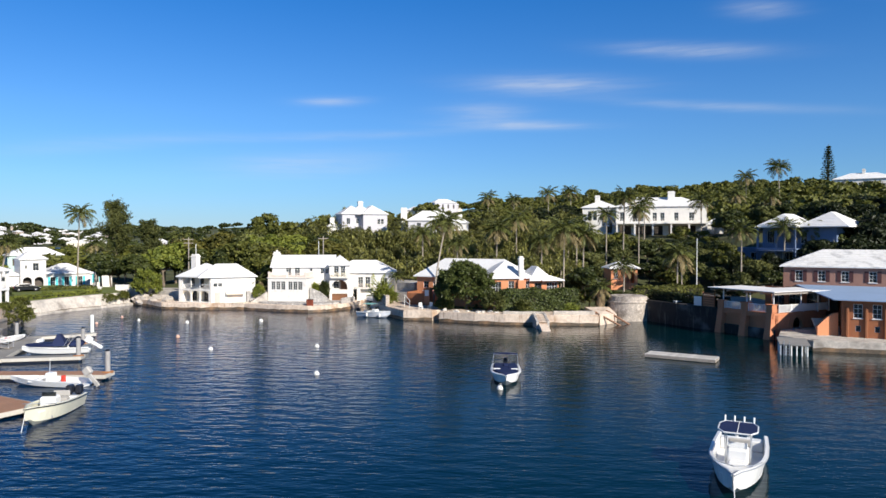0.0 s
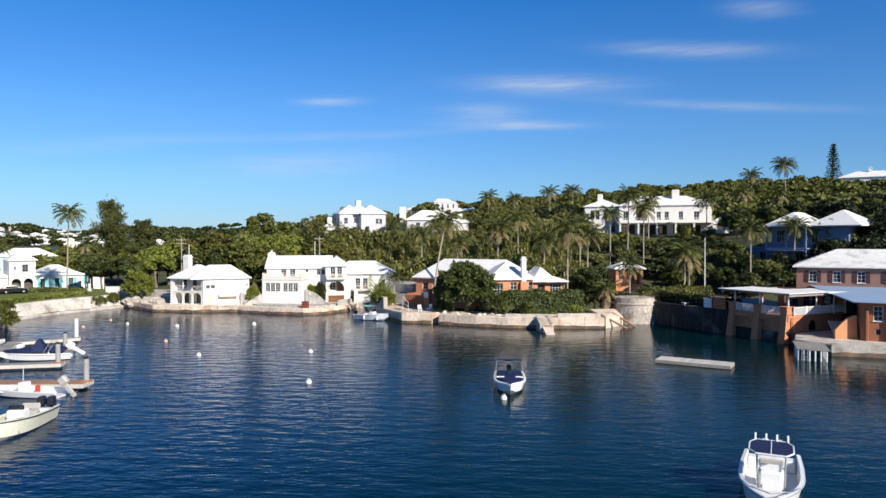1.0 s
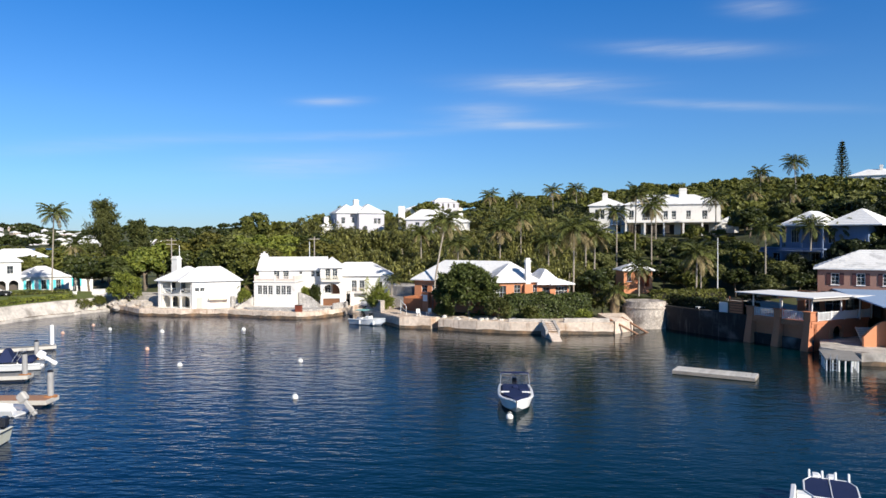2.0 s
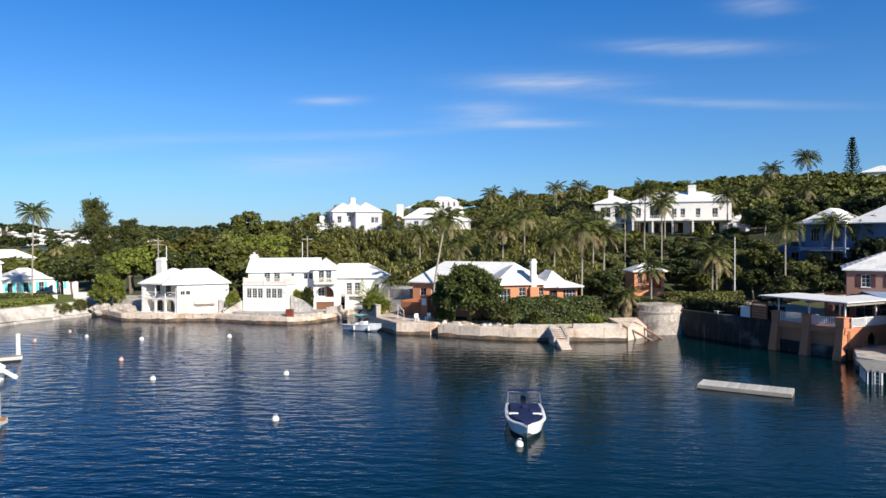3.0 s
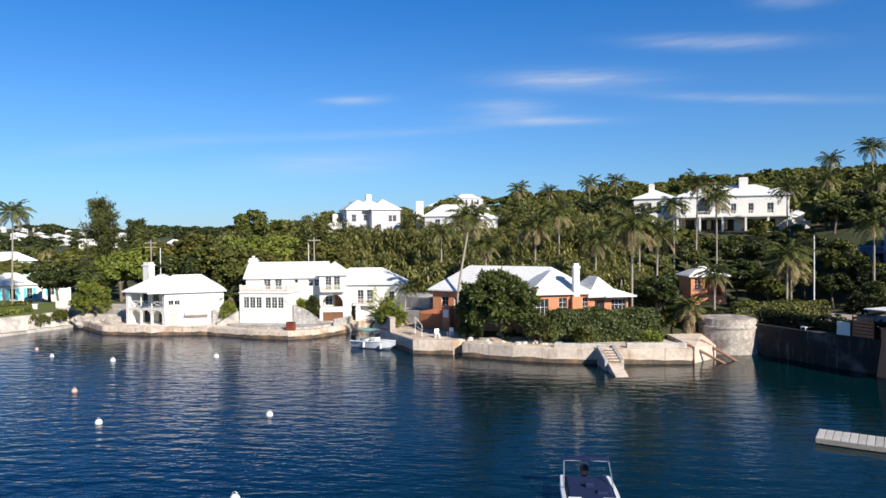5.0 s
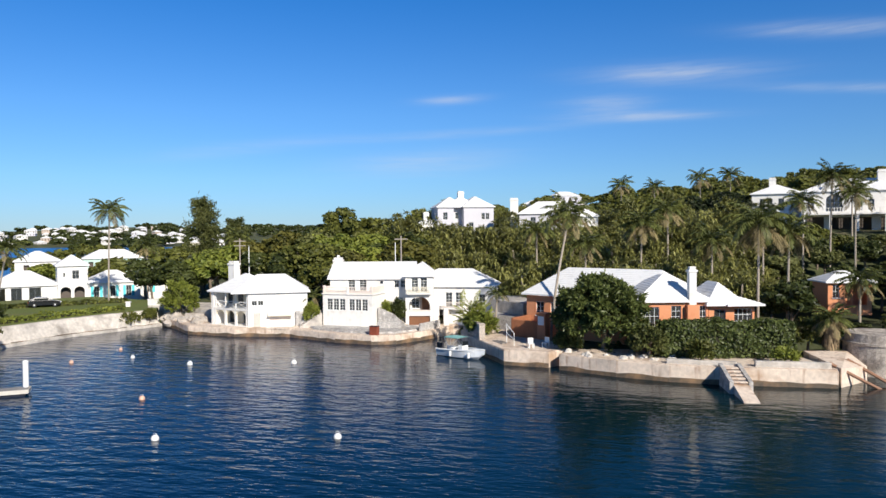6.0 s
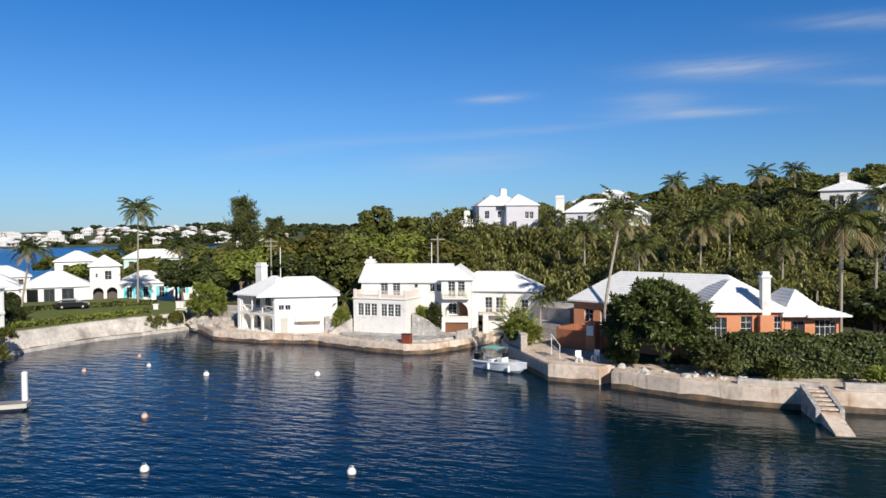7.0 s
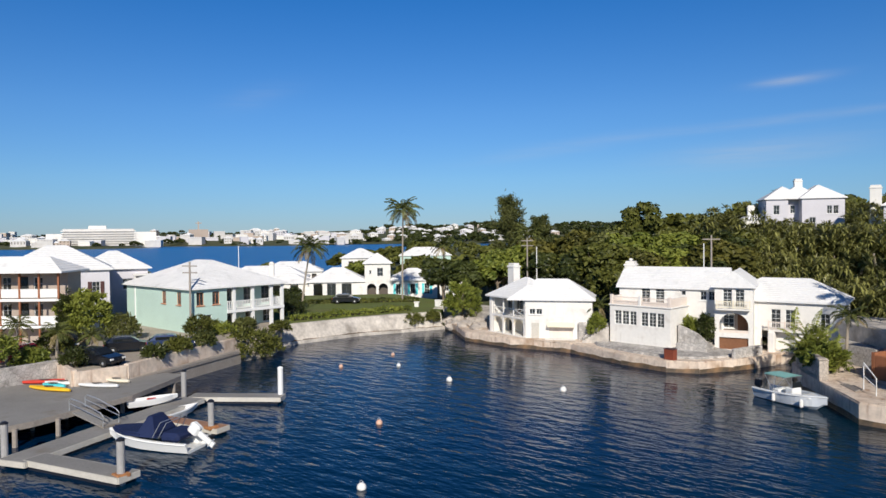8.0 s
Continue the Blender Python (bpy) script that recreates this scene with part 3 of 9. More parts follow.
def railing(parent, p0, p1, z, height=0.9, gap=0.16, material=None, thick=0.035, posts=2.0, name="railing"):
    """A rail with balusters, each its own piece under the rail."""
    m = material or WINWHITE
    length = math.hypot(p1[0] - p0[0], p1[1] - p0[1])
    a = math.degrees(math.atan2(p1[1] - p0[1], p1[0] - p0[0]))
    bm = boxes((0, length, -0.04, 0.04, height - 0.07, height), (0, length, -0.03, 0.03, 0.08, 0.14))
    rail = part(name, bm, m, parent)
    rail.matrix_basis = pose(p0[0], p0[1], z, 0, 0, a)
    bal = from_bm("baluster", boxes((-thick / 2, thick / 2, -thick / 2, thick / 2, 0.14, height - 0.07)), m)
    n = max(2, int(length / gap))
    for k in range(1, n):
        piece("baluster", bal, rail, length * k / n, 0, 0)
    post = from_bm("post", boxes((-0.05, 0.05, -0.05, 0.05, 0, height + 0.08), bevel=0.01), m)
    k = max(1, round(length / posts))
    for i in range(k + 1):
        piece("post", post, rail, length * i / k, 0, 0)
    return rail


def solid(name, pts, z0, z1, material, label, category, bevel=0.06, kind="structure"):
    bm = prism(bmesh.new(), pts, z0, z1, bevel)
    return tagged(new(name, from_bm(name, bm, material)), label, category, kind=kind)

# ---------------------------------------------------------------- land and water
BAY = [(-64, -400), (-62, 60), (-62, 75), (-62.5, 90), (-65, 94), (-65.2, 104), (-64, 112), (-61, 118.6), (-58.8, 123.6), (-54.4, 122), (-50, 118.6), (-43, 118.2),
       (-38, 118.4), (-36, 117.2), (-29.5, 114.8), (-25, 113.8), (-21.8, 115.2), (-19.8, 119), (-16.5, 121.5), (-14.8, 113.5), (-8.0, 105), (-4.2, 104.3),
       (-3, 103.4), (1.8, 101), (5.6, 99.9), (9.4, 99.6), (18, 100), (20.5, 104.6), (25.5, 105), (30.0, 99.6), (33.4, 95), (37.5, 88), (38, 82),
       (44, 78.6), (75, 60), (130, 20), (190, -400)]


def smooth(a, b, v):
    k = np.clip((v - a) / (b - a), 0, 1)
    return k * k * (3 - 2 * k)


def shore_distance(x, y):
    """Signed distance to the bay's edge, positive on land."""
    pts = np.array(BAY)
    a, b = pts, np.roll(pts, -1, axis=0)
    best = np.full(x.shape, 1e9)
    inside = np.zeros(x.shape, bool)
    for (ax, ay), (bx, by) in zip(a, b):
        ex, ey = bx - ax, by - ay
        t = np.clip(((x - ax) * ex + (y - ay) * ey) / (ex * ex + ey * ey), 0, 1)
        best = np.minimum(best, np.hypot(x - ax - t * ex, y - ay - t * ey))
        cross = (ay > y) != (by > y)
        with np.errstate(divide="ignore", invalid="ignore"):
            inside ^= cross & (x < (bx - ax) * (y - ay) / (by - ay) + ax)
    return np.where(inside, -best, best)


def land_height(x, y):
    """The land: low shore, the wooded hill behind the houses, the harbour beyond the point, and far shores."""
    x, y = np.asarray(x, float), np.asarray(y, float)
    h = 1.9 + 10.6 * smooth(124, 178, y) * smooth(-72, -34, x)
    s = x + 0.55 * (y - 150)
    h = h + 15 * smooth(60, 190, s) * smooth(90, 170, y) * (1 - 0.42 * smooth(262, 330, y))
    h = h + 7.5 * smooth(101, 136, y) * smooth(36, 58, x) * (1 - smooth(140, 172, y))
    h = h + 9.0 * smooth(240, 340, y) * smooth(-130, -40, x) * (1 - smooth(500, 900, y))
    h = h - 1.0 * smooth(118, 140, y) * (1 - smooth(-80, -66, x))
    h = h + 0.5 * np.sin(x * 0.11 + 1.3) * np.sin(y * 0.09) * smooth(140, 170, y)
    r = np.hypot(x + 2, y - 52)
    ang = np.degrees(np.arctan2(-(x + 2), y - 52))
    near = 215 + 520 * (1 - smooth(38, 47, ang))
    wet = smooth(0, 25, r - near) * smooth(30, 36, ang) * (1 - smooth(150, 170, ang))
    far = smooth(0, 60, r - 900 + 60 * np.sin(ang * 0.4))
    farland = 3 + (20 + 14 * (1 - smooth(38, 50, ang))) * smooth(900, 1500, r) * (0.75 + 0.25 * np.sin(ang * 0.55) * np.sin(ang * 0.21 + 1))
    back = smooth(500, 700, r) * (smooth(80, 100, np.abs(ang)))
    h = np.where(r > 850, h * (1 - far) + farland * far, h)
    h = h * (1 - wet * (1 - far)) - 4 * wet * (1 - far)
    h = np.where(back > 0, h * (1 - back) + back * (farland * far - 4 * (1 - far)), h)
    h = h + 0.5 * smooth(188, 202, y) * (1 - smooth(62, 92, x)) * smooth(-40, 0, x) * (1 - smooth(260, 320, y))
    d = shore_distance(x, y)
    edge = smooth(0, 2.0, d)
    h = np.where(r < 850, h - 1.3 * (1 - smooth(4, 14, d)), h)
    return np.where(r < 850, h * edge - 2.6 * (1 - edge), h)


def axis(lo, hi, step, far, growth=1.16):
    core = list(np.arange(lo, hi + 0.01, step))
    out, s = [], step
    v = hi
    while v < far:
        s *= growth
        v += s
        out.append(v)
    left, s, v = [], step, lo
    while v > -far:
        s *= growth
        v -= s
        left.append(v)
    return np.array(left[::-1] + core + out)


gx, gy = axis(-110, 80, 1.6, 4300), axis(66, 190, 1.6, 4300)
GX, GY = np.meshgrid(gx, gy)
GZ = land_height(GX, GY)
verts = np.stack([GX.ravel(), GY.ravel(), GZ.ravel()], 1)
nx, ny = len(gx), len(gy)
idx = np.arange(nx * ny).reshape(ny, nx)
faces = np.stack([idx[:-1, :-1].ravel(), idx[:-1, 1:].ravel(), idx[1:, 1:].ravel(), idx[1:, :-1].ravel()], 1)
me = bpy.data.meshes.new("ground")
me.from_pydata(verts.tolist(), [], faces.tolist())
me.polygons.foreach_set("use_smooth", [True] * len(me.polygons))
me.materials.append(GROUND)
tagged(new("ground", me), "dark scrubby earth under the trees, rising into a hill", "ground", kind="structure")

bm = bmesh.new()
bm.faces.new([bm.verts.new(p) for p in ((-4400, -4400, 0), (4400, -4400, 0), (4400, 4400, 0), (-4400, 4400, 0))])
tagged(new("water", from_bm("water", bm, WATER)), "deep blue rippled harbour water", "water", kind="structure")


# ---------------------------------------------------------------- quays and sea walls
def quay(name, edge, inland, z, material, label, coping=0.0, band=0.38):
    """A quay: a block along the water's edge, with a weedy band at the tide line that stands a little proud."""
    ob = solid(name, list(edge) + list(inland), -2.0, z, material, label, "quay", 0.10)
    for (ax, ay), (bx, by) in zip(edge, edge[1:]):
        length = math.hypot(bx - ax, by - ay)
        n = max(1, round(length / 1.2))
        bm = bmesh.new()
        rng = random.Random(round(ax * 7 + ay))
        cols = [band * (0.75 + 0.5 * rng.random()) for _ in range(n + 1)]
        lo = [bm.verts.new((length * k / n, -0.03, -0.5)) for k in range(n + 1)]
        hi = [bm.verts.new((length * k / n, -0.02, cols[k])) for k in range(n + 1)]
        ins = [bm.verts.new((length * k / n, 0.05, cols[k] + 0.02)) for k in range(n + 1)]
        for k in range(n):
            bm.faces.new((lo[k], lo[k + 1], hi[k + 1], hi[k]))
            bm.faces.new((hi[k], hi[k + 1], ins[k + 1], ins[k]))
        wet = part("tide_band", bm, WETBAND, ob, "dark weedy tide line")
        wet.matrix_basis = pose(ax, ay, 0, 0, 0, math.degrees(math.atan2(by - ay, bx - ax)))
    return ob


quay("quay_boathouse", [(-58.6, 122.6), (-55.2, 120.4), (-50.6, 116.3), (-43.6, 115.3), (-38.6, 116.1), (-36.6, 116.0)], [(-33, 121), (-40, 128), (-58, 128)], 1.05,
     CONCRETE, "pale pinkish concrete quay with a stained edge")
quay("quay_house", [(-36.6, 116.0), (-29.7, 113.2), (-25.0, 112.2), (-22.4, 113.2), (-20.4, 116.2), (-19.2, 118.4)], [(-17, 124), (-33, 124)], 1.02,
     CONCRETE, "curved concrete quay with a brown stained edge")
quay("quay_orange_house", [(-15.6, 116.0), (-13.9, 111.7), (-8.9, 103.2), (-4.7, 102.6)], [(-3.2, 104.8), (-6, 112), (-12, 118)], 1.42,
     CONCRETE, "concrete landing quay with rust stains")
quay("quay_garden", [(-3.7, 101.8), (1.2, 99.6), (5.4, 98.4), (9.4, 98.0), (17.9, 98.3), (18.3, 99.4)], [(17.0, 104), (4, 106), (-3.0, 105)], 1.40,
     CONCRETE, "long pale garden quay wall with orange stains")
for k, (ax, ay, bx, by, h) in enumerate([(5.2, 99.0, 10.6, 98.6, 0.35), (12.0, 98.7, 17.6, 98.9, 0.45)]):
    a = math.degrees(math.atan2(by - ay, bx - ax))
    ob = new(f"kerb_wall_{k}", from_bm("kerb_wall", boxes((0, math.hypot(bx - ax, by - ay), 0, 0.5, 1.2, 1.42 + h), bevel=0.05), PALE_STONE))
    ob.matrix_basis = pose(ax, ay, 0, 0, 0, a)
    tagged(ob, "low pale kerb wall along the garden quay", "wall", kind="structure")

# the grassy bank with its battered stone wall
bank_edge = [(-65, 99.5), (-64.6, 104), (-63.4, 111.6), (-60.6, 118.3), (-58.7, 122.6)]
bm = bmesh.new()
offs = [(0.0, -1.5), (0.0, 0.35), (0.55, 0.42), (1.1, 1.55), (1.5, 2.15), (2.3, 2.2), (2.4, 1.0)]
rows = []
for k, (x, y) in enumerate(bank_edge):
    p, q = bank_edge[max(k - 1, 0)], bank_edge[min(k + 1, len(bank_edge) - 1)]
    d = Vector((q[0] - p[0], q[1] - p[1])).normalized()
    rows.append([bm.verts.new((x - d.y * o, y + d.x * o, z)) for o, z in offs])
for a, b in zip(rows, rows[1:]):
    for k in range(len(offs) - 1):
        bm.faces.new((a[k], b[k], b[k + 1], a[k + 1]))
bmesh.ops.subdivide_edges(bm, edges=bm.edges, cuts=3, use_grid_fill=True)
for v in bm.verts:
    k = noise.noise(v.co * 0.9) * 0.12
    v.co.x += k
    v.co.z += k * 0.6
tagged(new("bank_wall", from_bm("bank_wall", bm, PALE_STONE)), "pale battered stone sea wall below a lawn", "wall", kind="structure")
quay("quay_ledge", [(-65.2, 99.4), (-64.9, 104), (-63.7, 111.6), (-60.9, 118.3), (-58.9, 122.4)], [(-60, 124), (-66, 112), (-67, 99)], 0.32, CONCRETE, "low concrete ledge along the sea wall")
solid("lawn", [(-66.5, 99), (-66.6, 104), (-65.5, 112), (-62.7, 119), (-60.5, 124), (-66, 134), (-84, 140), (-96, 128), (-80, 108), (-72, 100)], 1.0, 2.22, LAWN, "sunlit mown lawn behind the sea wall", "lawn", 0.1)

solid("forecourt", [(-63.0, 125.4), (-57.6, 126.0), (-52.4, 123.4), (-46.2, 124.4), (-45.4, 131.5), (-60.5, 132.0)], 0.5, 2.36, PALE_STONE, "pale paved forecourt beside the boathouse", "pavement")
ob = new("forecourt_wall", from_bm("forecourt_wall", boxes((0, 5.2, 0, 0.3, 1.6, 3.1), (-0.06, 5.26, -0.05, 0.35, 3.1, 3.2), bevel=0.03), WHITE))
ob.matrix_basis = pose(-64.6, 127.6, 0, 0, 0, 8)
tagged(ob, "low white limewashed forecourt wall", "wall", kind="structure")

# terrace by the moorings, its retaining walls and the timber quay
solid("parking", [(-59.4, 60), (-59.4, 64), (-60.8, 75.8), (-56.1, 75.0), (-55.7, 78.6), (-60.4, 90), (-61.0, 97), (-68, 104), (-86, 92), (-84, 60)], -1.5, 2.25, TARMAC, "worn tarmac parking terrace", "pavement", 0.05)
for k, (p, q, z, m, lab) in enumerate([((-59.2, 64), (-60.6, 75.6), 2.75, GREYSTONE, "grey rubble retaining wall beside the parking"),
                                       ((-60.6, 75.6), (-56.0, 74.8), 2.55, CONCRETE, "stained low concrete wall by the parking"),
                                       ((-56.0, 74.8), (-55.6, 78.6), 2.4, CONCRETE, "stained concrete parapet by the parking"),
                                       ((-55.6, 78.6), (-60.6, 92.0), 2.5, CONCRETE, "concrete planter parapet above the timber quay")]):
    ob = new(f"retaining_wall_{k}", from_bm("retaining_wall", boxes((0, math.hypot(q[0] - p[0], q[1] - p[1]), -0.2, 0.25, 0.2, z), bevel=0.04), m))
    ob.matrix_basis = pose(*p, 0, 0, 0, math.degrees(math.atan2(q[1] - p[1], q[0] - p[0])))
    tagged(ob, lab, "wall", kind="structure")
ob = new("sheet_wall", from_bm("sheet_wall", boxes((0, 14.0, -0.35, -0.02, -1.5, 1.35), (0, 14.0, -0.45, -0.35, 1.0, 1.3), bevel=0.02), TIMBER))
ob.matrix_basis = pose(-55.4, 78.8, 0, 0, 0, math.degrees(math.atan2(13.2, -4.8)))
tagged(ob, "weathered timber sheet wall under the parapet", "wall", kind="structure")

# the round stone bastion, the dark sea wall, and the ramp
bm = lathe(bmesh.new(), [(3.05, -2), (3.0, 0.2), (2.85, 2.5), (2.95, 2.55), (2.95, 2.72), (2.78, 2.76), (2.66, 3.45), (2.3, 3.48), (0.05, 3.45)], 23.5, 105.9, 28)
tagged(new("bastion", from_bm("bastion", bm, BASTION)), "round pale stone bastion with a rubble parapet", "wall", kind="structure")
solid("wall_dark", [(25.4, 104.6), (28.7, 98.7), (32.0, 93.6), (33.6, 94.4), (30.2, 100.0), (27.0, 106.5)], -2, 2.95, DARKWALL, "stained concrete sea wall with its shade put into the colour", "wall")
solid("wall_terrace", [(25.9, 106.2), (29.2, 99.4), (32.4, 94.4), (44, 100), (42, 116), (28, 116)], -1, 2.85, TARMAC, "paved terrace above the sea wall", "pavement")
bm = bmesh.new()
vs = [bm.verts.new(p) for p in ((18.2, 98.6, 1.5), (21.0, 101.6, 1.2), (20.6, 105.0, 1.9), (17.0, 104.4, 1.9), (18.2, 98.6, -1), (21.0, 101.6, -1), (20.6, 105, -1), (17, 104.4, -1))]
for q in ((0, 1, 2, 3), (0, 4, 5, 1), (1, 5, 6, 2), (2, 6, 7, 3), (3, 7, 4, 0)):
    bm.faces.new([vs[i] for i in q])
tagged(new("ramp", from_bm("ramp", bm, CONCRETE)), "sloping concrete slipway beside the bastion", "ramp", kind="structure")
for k, (p, q) in enumerate([((17.6, 99.6, 1.75), (21.6, 98.6, -0.4)), ((19.6, 101.8, 1.7), (23.0, 99.6, -0.4))]):
    bm = tube(bmesh.new(), [p, q], [0.14, 0.14], 6)
    tagged(new("slipway_rail", from_bm("slipway_rail", bm, REDWOOD)), "rusty slipway rail running into the water", "rail", group="slipway rails")

# ---------------------------------------------------------------- the white house on the quay
def white_house():
    s = {"frame_mat": WINWHITE, "sill": False}
    # sunroom on the quay with its long windows and the balcony on top
    r = thing("sunroom_wing", -33.4, 118.6, 0, -6.5, "white limewashed sunroom wing with a blush balcony on its roof", "house")
    w = [(0.55 + i * 0.86, 1.33 + i * 0.86, 3.1, 4.5, 2, 4, {"sill": False, "deep": 0.08}) for i in range(3)]
    w += [(3.55 + i * 0.86, 4.33 + i * 0.86, 3.1, 4.5, 2, 4, {"sill": False, "deep": 0.08}) for i in range(3)]
    block(r, 0, 0, 6.7, 4.2, 0.9, 5.0, WHITE, front=w)
    part("terrace", boxes((-0.12, 6.82, -0.12, 4.2, 5.0, 5.14), bevel=0.03), WHITE, r)
    for x0, x1 in ((0.0, 0.3), (3.2, 3.5), (6.4, 6.7)):
        part("pier", boxes((x0, x1, 0.0, 0.28, 5.14, 6.1), bevel=0.02), WHITE if 3 < x0 < 4 else BLUSH, r)
    for x0, x1 in ((0.3, 3.2), (3.5, 6.4)):
        part("balcony_parapet", boxes((x0, x1, 0.08, 0.2, 5.14, 5.42), (x0, x1, 0.04, 0.24, 5.42, 5.5), bevel=0.02), BLUSH, r)
        railing(r, (x0, 0.14), (x1, 0.14), 5.42, 0.5, 0.14, BLUSH, 0.03, 3.0, "balcony_rail")
    part("side_parapet", boxes((6.45, 6.66, 0.28, 3.6, 5.14, 5.95), bevel=0.02), BLUSH, r)
    part("side_parapet", boxes((0.04, 0.25, 0.28, 1.9, 5.14, 5.95), bevel=0.02), BLUSH, r)
    # main block behind
    h = thing("white_house", -33.3, 120.7, 0, 8.0, "white two-storey limewashed waterfront house with a stepped roof", "house")
    up = [(2.3, 3.2, 5.15, 6.65, 2, 5, s), (3.75, 4.65, 5.15, 6.65, 2, 5, s), (6.35, 6.75, 6.1, 6.5, 1, 1, {"sill": False, "frame_mat": FRAMEGREY}), (8.15, 8.75, 5.65, 6.55, 2, 2, {}), (8.95, 9.55, 5.65, 6.55, 2, 2, {}),
          (8.15, 8.75, 2.75, 4.0, 2, 3, {}), (8.95, 9.55, 2.75, 4.0, 2, 3, {})]
    block(h, 0, 0, 10.3, 6.2, 0.9, 6.75, WHITE, front=up, left=[(2, 3, 5.4, 6.5, 2, 3, {})])
    hip_roof(h, 0, 0, 10.3, 6.2, 6.85, 1.95, gable=("x",), over=0.3)
    chimney(h, 0.35, 3.1, 1.1, 1.2, 6.5, 9.35)
    part("finial", boxes((0.17, 0.53, 2.9, 3.3, 9.35, 9.65), bevel=0.08), WHITE, h)
    part("drainpipe", tube(bmesh.new(), [(10.1, -0.08, 0.95), (10.1, -0.08, 6.7)], [0.06, 0.06], 6), FRAMEGREY, h)
    # front wing with the arched loggia
    g = thing("loggia_wing", -23.4, 120.5, 0, 11.0, "white gabled wing with an arched loggia and a small balcony", "house")
    arch_w, arch_x = 2.6, 0.4
    wins = [(0.4, 3.0, 2.75, 4.65, 0, 0, {"empty": True}), (0.4, 3.0, 1.15, 2.3, 0, 0, {"empty": True}), (0.75, 1.55, 5.25, 6.95, 2, 5, s), (1.85, 2.65, 5.25, 6.95, 2, 5, s)]
    block(g, 0, 0, 3.4, 6.5, 0.9, 7.25, WHITE, front=wins, t=0.3)
    bm = bmesh.new()
    n, r_, top = 14, arch_w / 2, 4.65
    zc = top - r_ + 0.1
    for side in (-1, 1):
        for y in (0.004, 0.296):
            pts = [(arch_x + r_ + side * r_, y, top), (arch_x + r_ + side * r_, y, zc)]
            pts += [(arch_x + r_ + side * r_ * math.cos(math.pi / 2 * k / n), y, zc + (top - zc) * math.sin(math.pi / 2 * k / n)) for k in range(1, n + 1)]
            bm.faces.new([bm.verts.new(p) for p in pts])
        for k in range(n):
            a, b = math.pi / 2 * k / n, math.pi / 2 * (k + 1) / n
            bm.faces.new([bm.verts.new((arch_x + r_ + side * r_ * math.cos(t), y, zc + (top - zc) * math.sin(t))) for t, y in ((a, 0.004), (b, 0.004), (b, 0.296), (a, 0.296))])
    part("arch", bm, WHITE, g)
    part("loggia_wall", boxes((0.3, 3.1, 1.9, 2.0, 0.95, 5.0)), TAUPE, g)
    part("door", boxes((1.9, 2.9, 1.82, 1.9, 2.75, 4.6), bevel=0.02), BROWNDOOR, g, "brown wooden door")
    window(g, (0, 1.74), (4, 1.74), 0.6, 1.6, 3.0, 4.4, 2, 3)
    part("loggia_floor", boxes((0.3, 3.1, 0.3, 1.9, 2.4, 2.72)), WHITE, g)
    part("balcony_slab", boxes((0.2, 3.2, -0.65, 0.0, 4.95, 5.1), bevel=0.02), WHITE, g)
    railing(g, (0.25, -0.6), (3.15, -0.6), 5.1, 0.75, 0.15, CREAM, 0.05, 1.4, "balcony_rail")
    part("parapet", boxes((0.4, 3.0, 0.05, 0.2, 2.3, 3.0)), BLUSH, g)
    part("cellar_door", boxes((0.42, 2.98, 0.2, 0.26, 1.0, 2.3)), BROWNDOOR, g, "brown boarded cellar door")
    hip_roof(g, 0, 0, 3.4, 6.5, 7.25, 1.45, gable=("y",), over=0.3)
    # low wing
    k = thing("low_wing", -20.0, 123.2, 0, 3.0, "white single-storey wing with a stepped roof and a small balcony", "house")
    block(k, -3.4, 0, 10.4, 6.0, 0.9, 5.8, WHITE, front=[(4.4, 5.25, 3.2, 5.0, 2, 4, s), (5.65, 6.5, 3.2, 5.0, 2, 4, s), (3.6, 4.3, 1.0, 2.9, 0, 0, {"empty": True}), (8.6, 9.4, 3.4, 4.8, 2, 3, {})], right=[(2, 3, 3.4, 4.8, 2, 3, {})])
    hip_roof(k, -3.4, 0, 10.4, 6.0, 5.85, 2.0, over=0.35)
    part("balcony_slab", boxes((0.9, 3.8, -0.9, 0, 2.95, 3.1), bevel=0.02), WHITE, k)
    railing(k, (0.95, -0.85), (3.75, -0.85), 3.1, 0.8, 0.14, BLUSH, 0.03, 1.6, "balcony_rail")
    part("buttress", boxes((0.9, 1.5, -1.1, 0, 0.9, 2.95), bevel=0.08), WHITE, k)


def stone_steps(x, y, turn, count, low, high, depth, label, going=0.3):
    """A flight along local x that falls from high to low beside a rubble wall, each step a slab of its own."""
    s = thing("stone_steps", x, y, 0, turn, label, "steps")
    rise, run = (high - low) / count, going * count
    bm = bmesh.new()
    pts = [(0, low - 0.3), (run, low - 0.3), (run, low + 0.35), (run * 0.55, low + 0.35 + (high - low) * 0.62), (0, high + 0.35)]
    a, b = [bm.verts.new((px, 0, pz)) for px, pz in pts], [bm.verts.new((px, 0.35, pz)) for px, pz in pts]
    bm.faces.new(a)
    bm.faces.new(b[::-1])
    for i in range(len(pts)):
        j = (i + 1) % len(pts)
        bm.faces.new((a[i], b[i], b[j], a[j]))
    part("side_wall", bm, GREYSTONE, s, "grey rubble side wall")
    for i in range(count):
        z = high - rise * i
        part("step", boxes((run * i / count, run * (i + 1) / count + 0.03, 0.35, depth, low - 0.3, z), bevel=0.015), PALE_STONE, s)


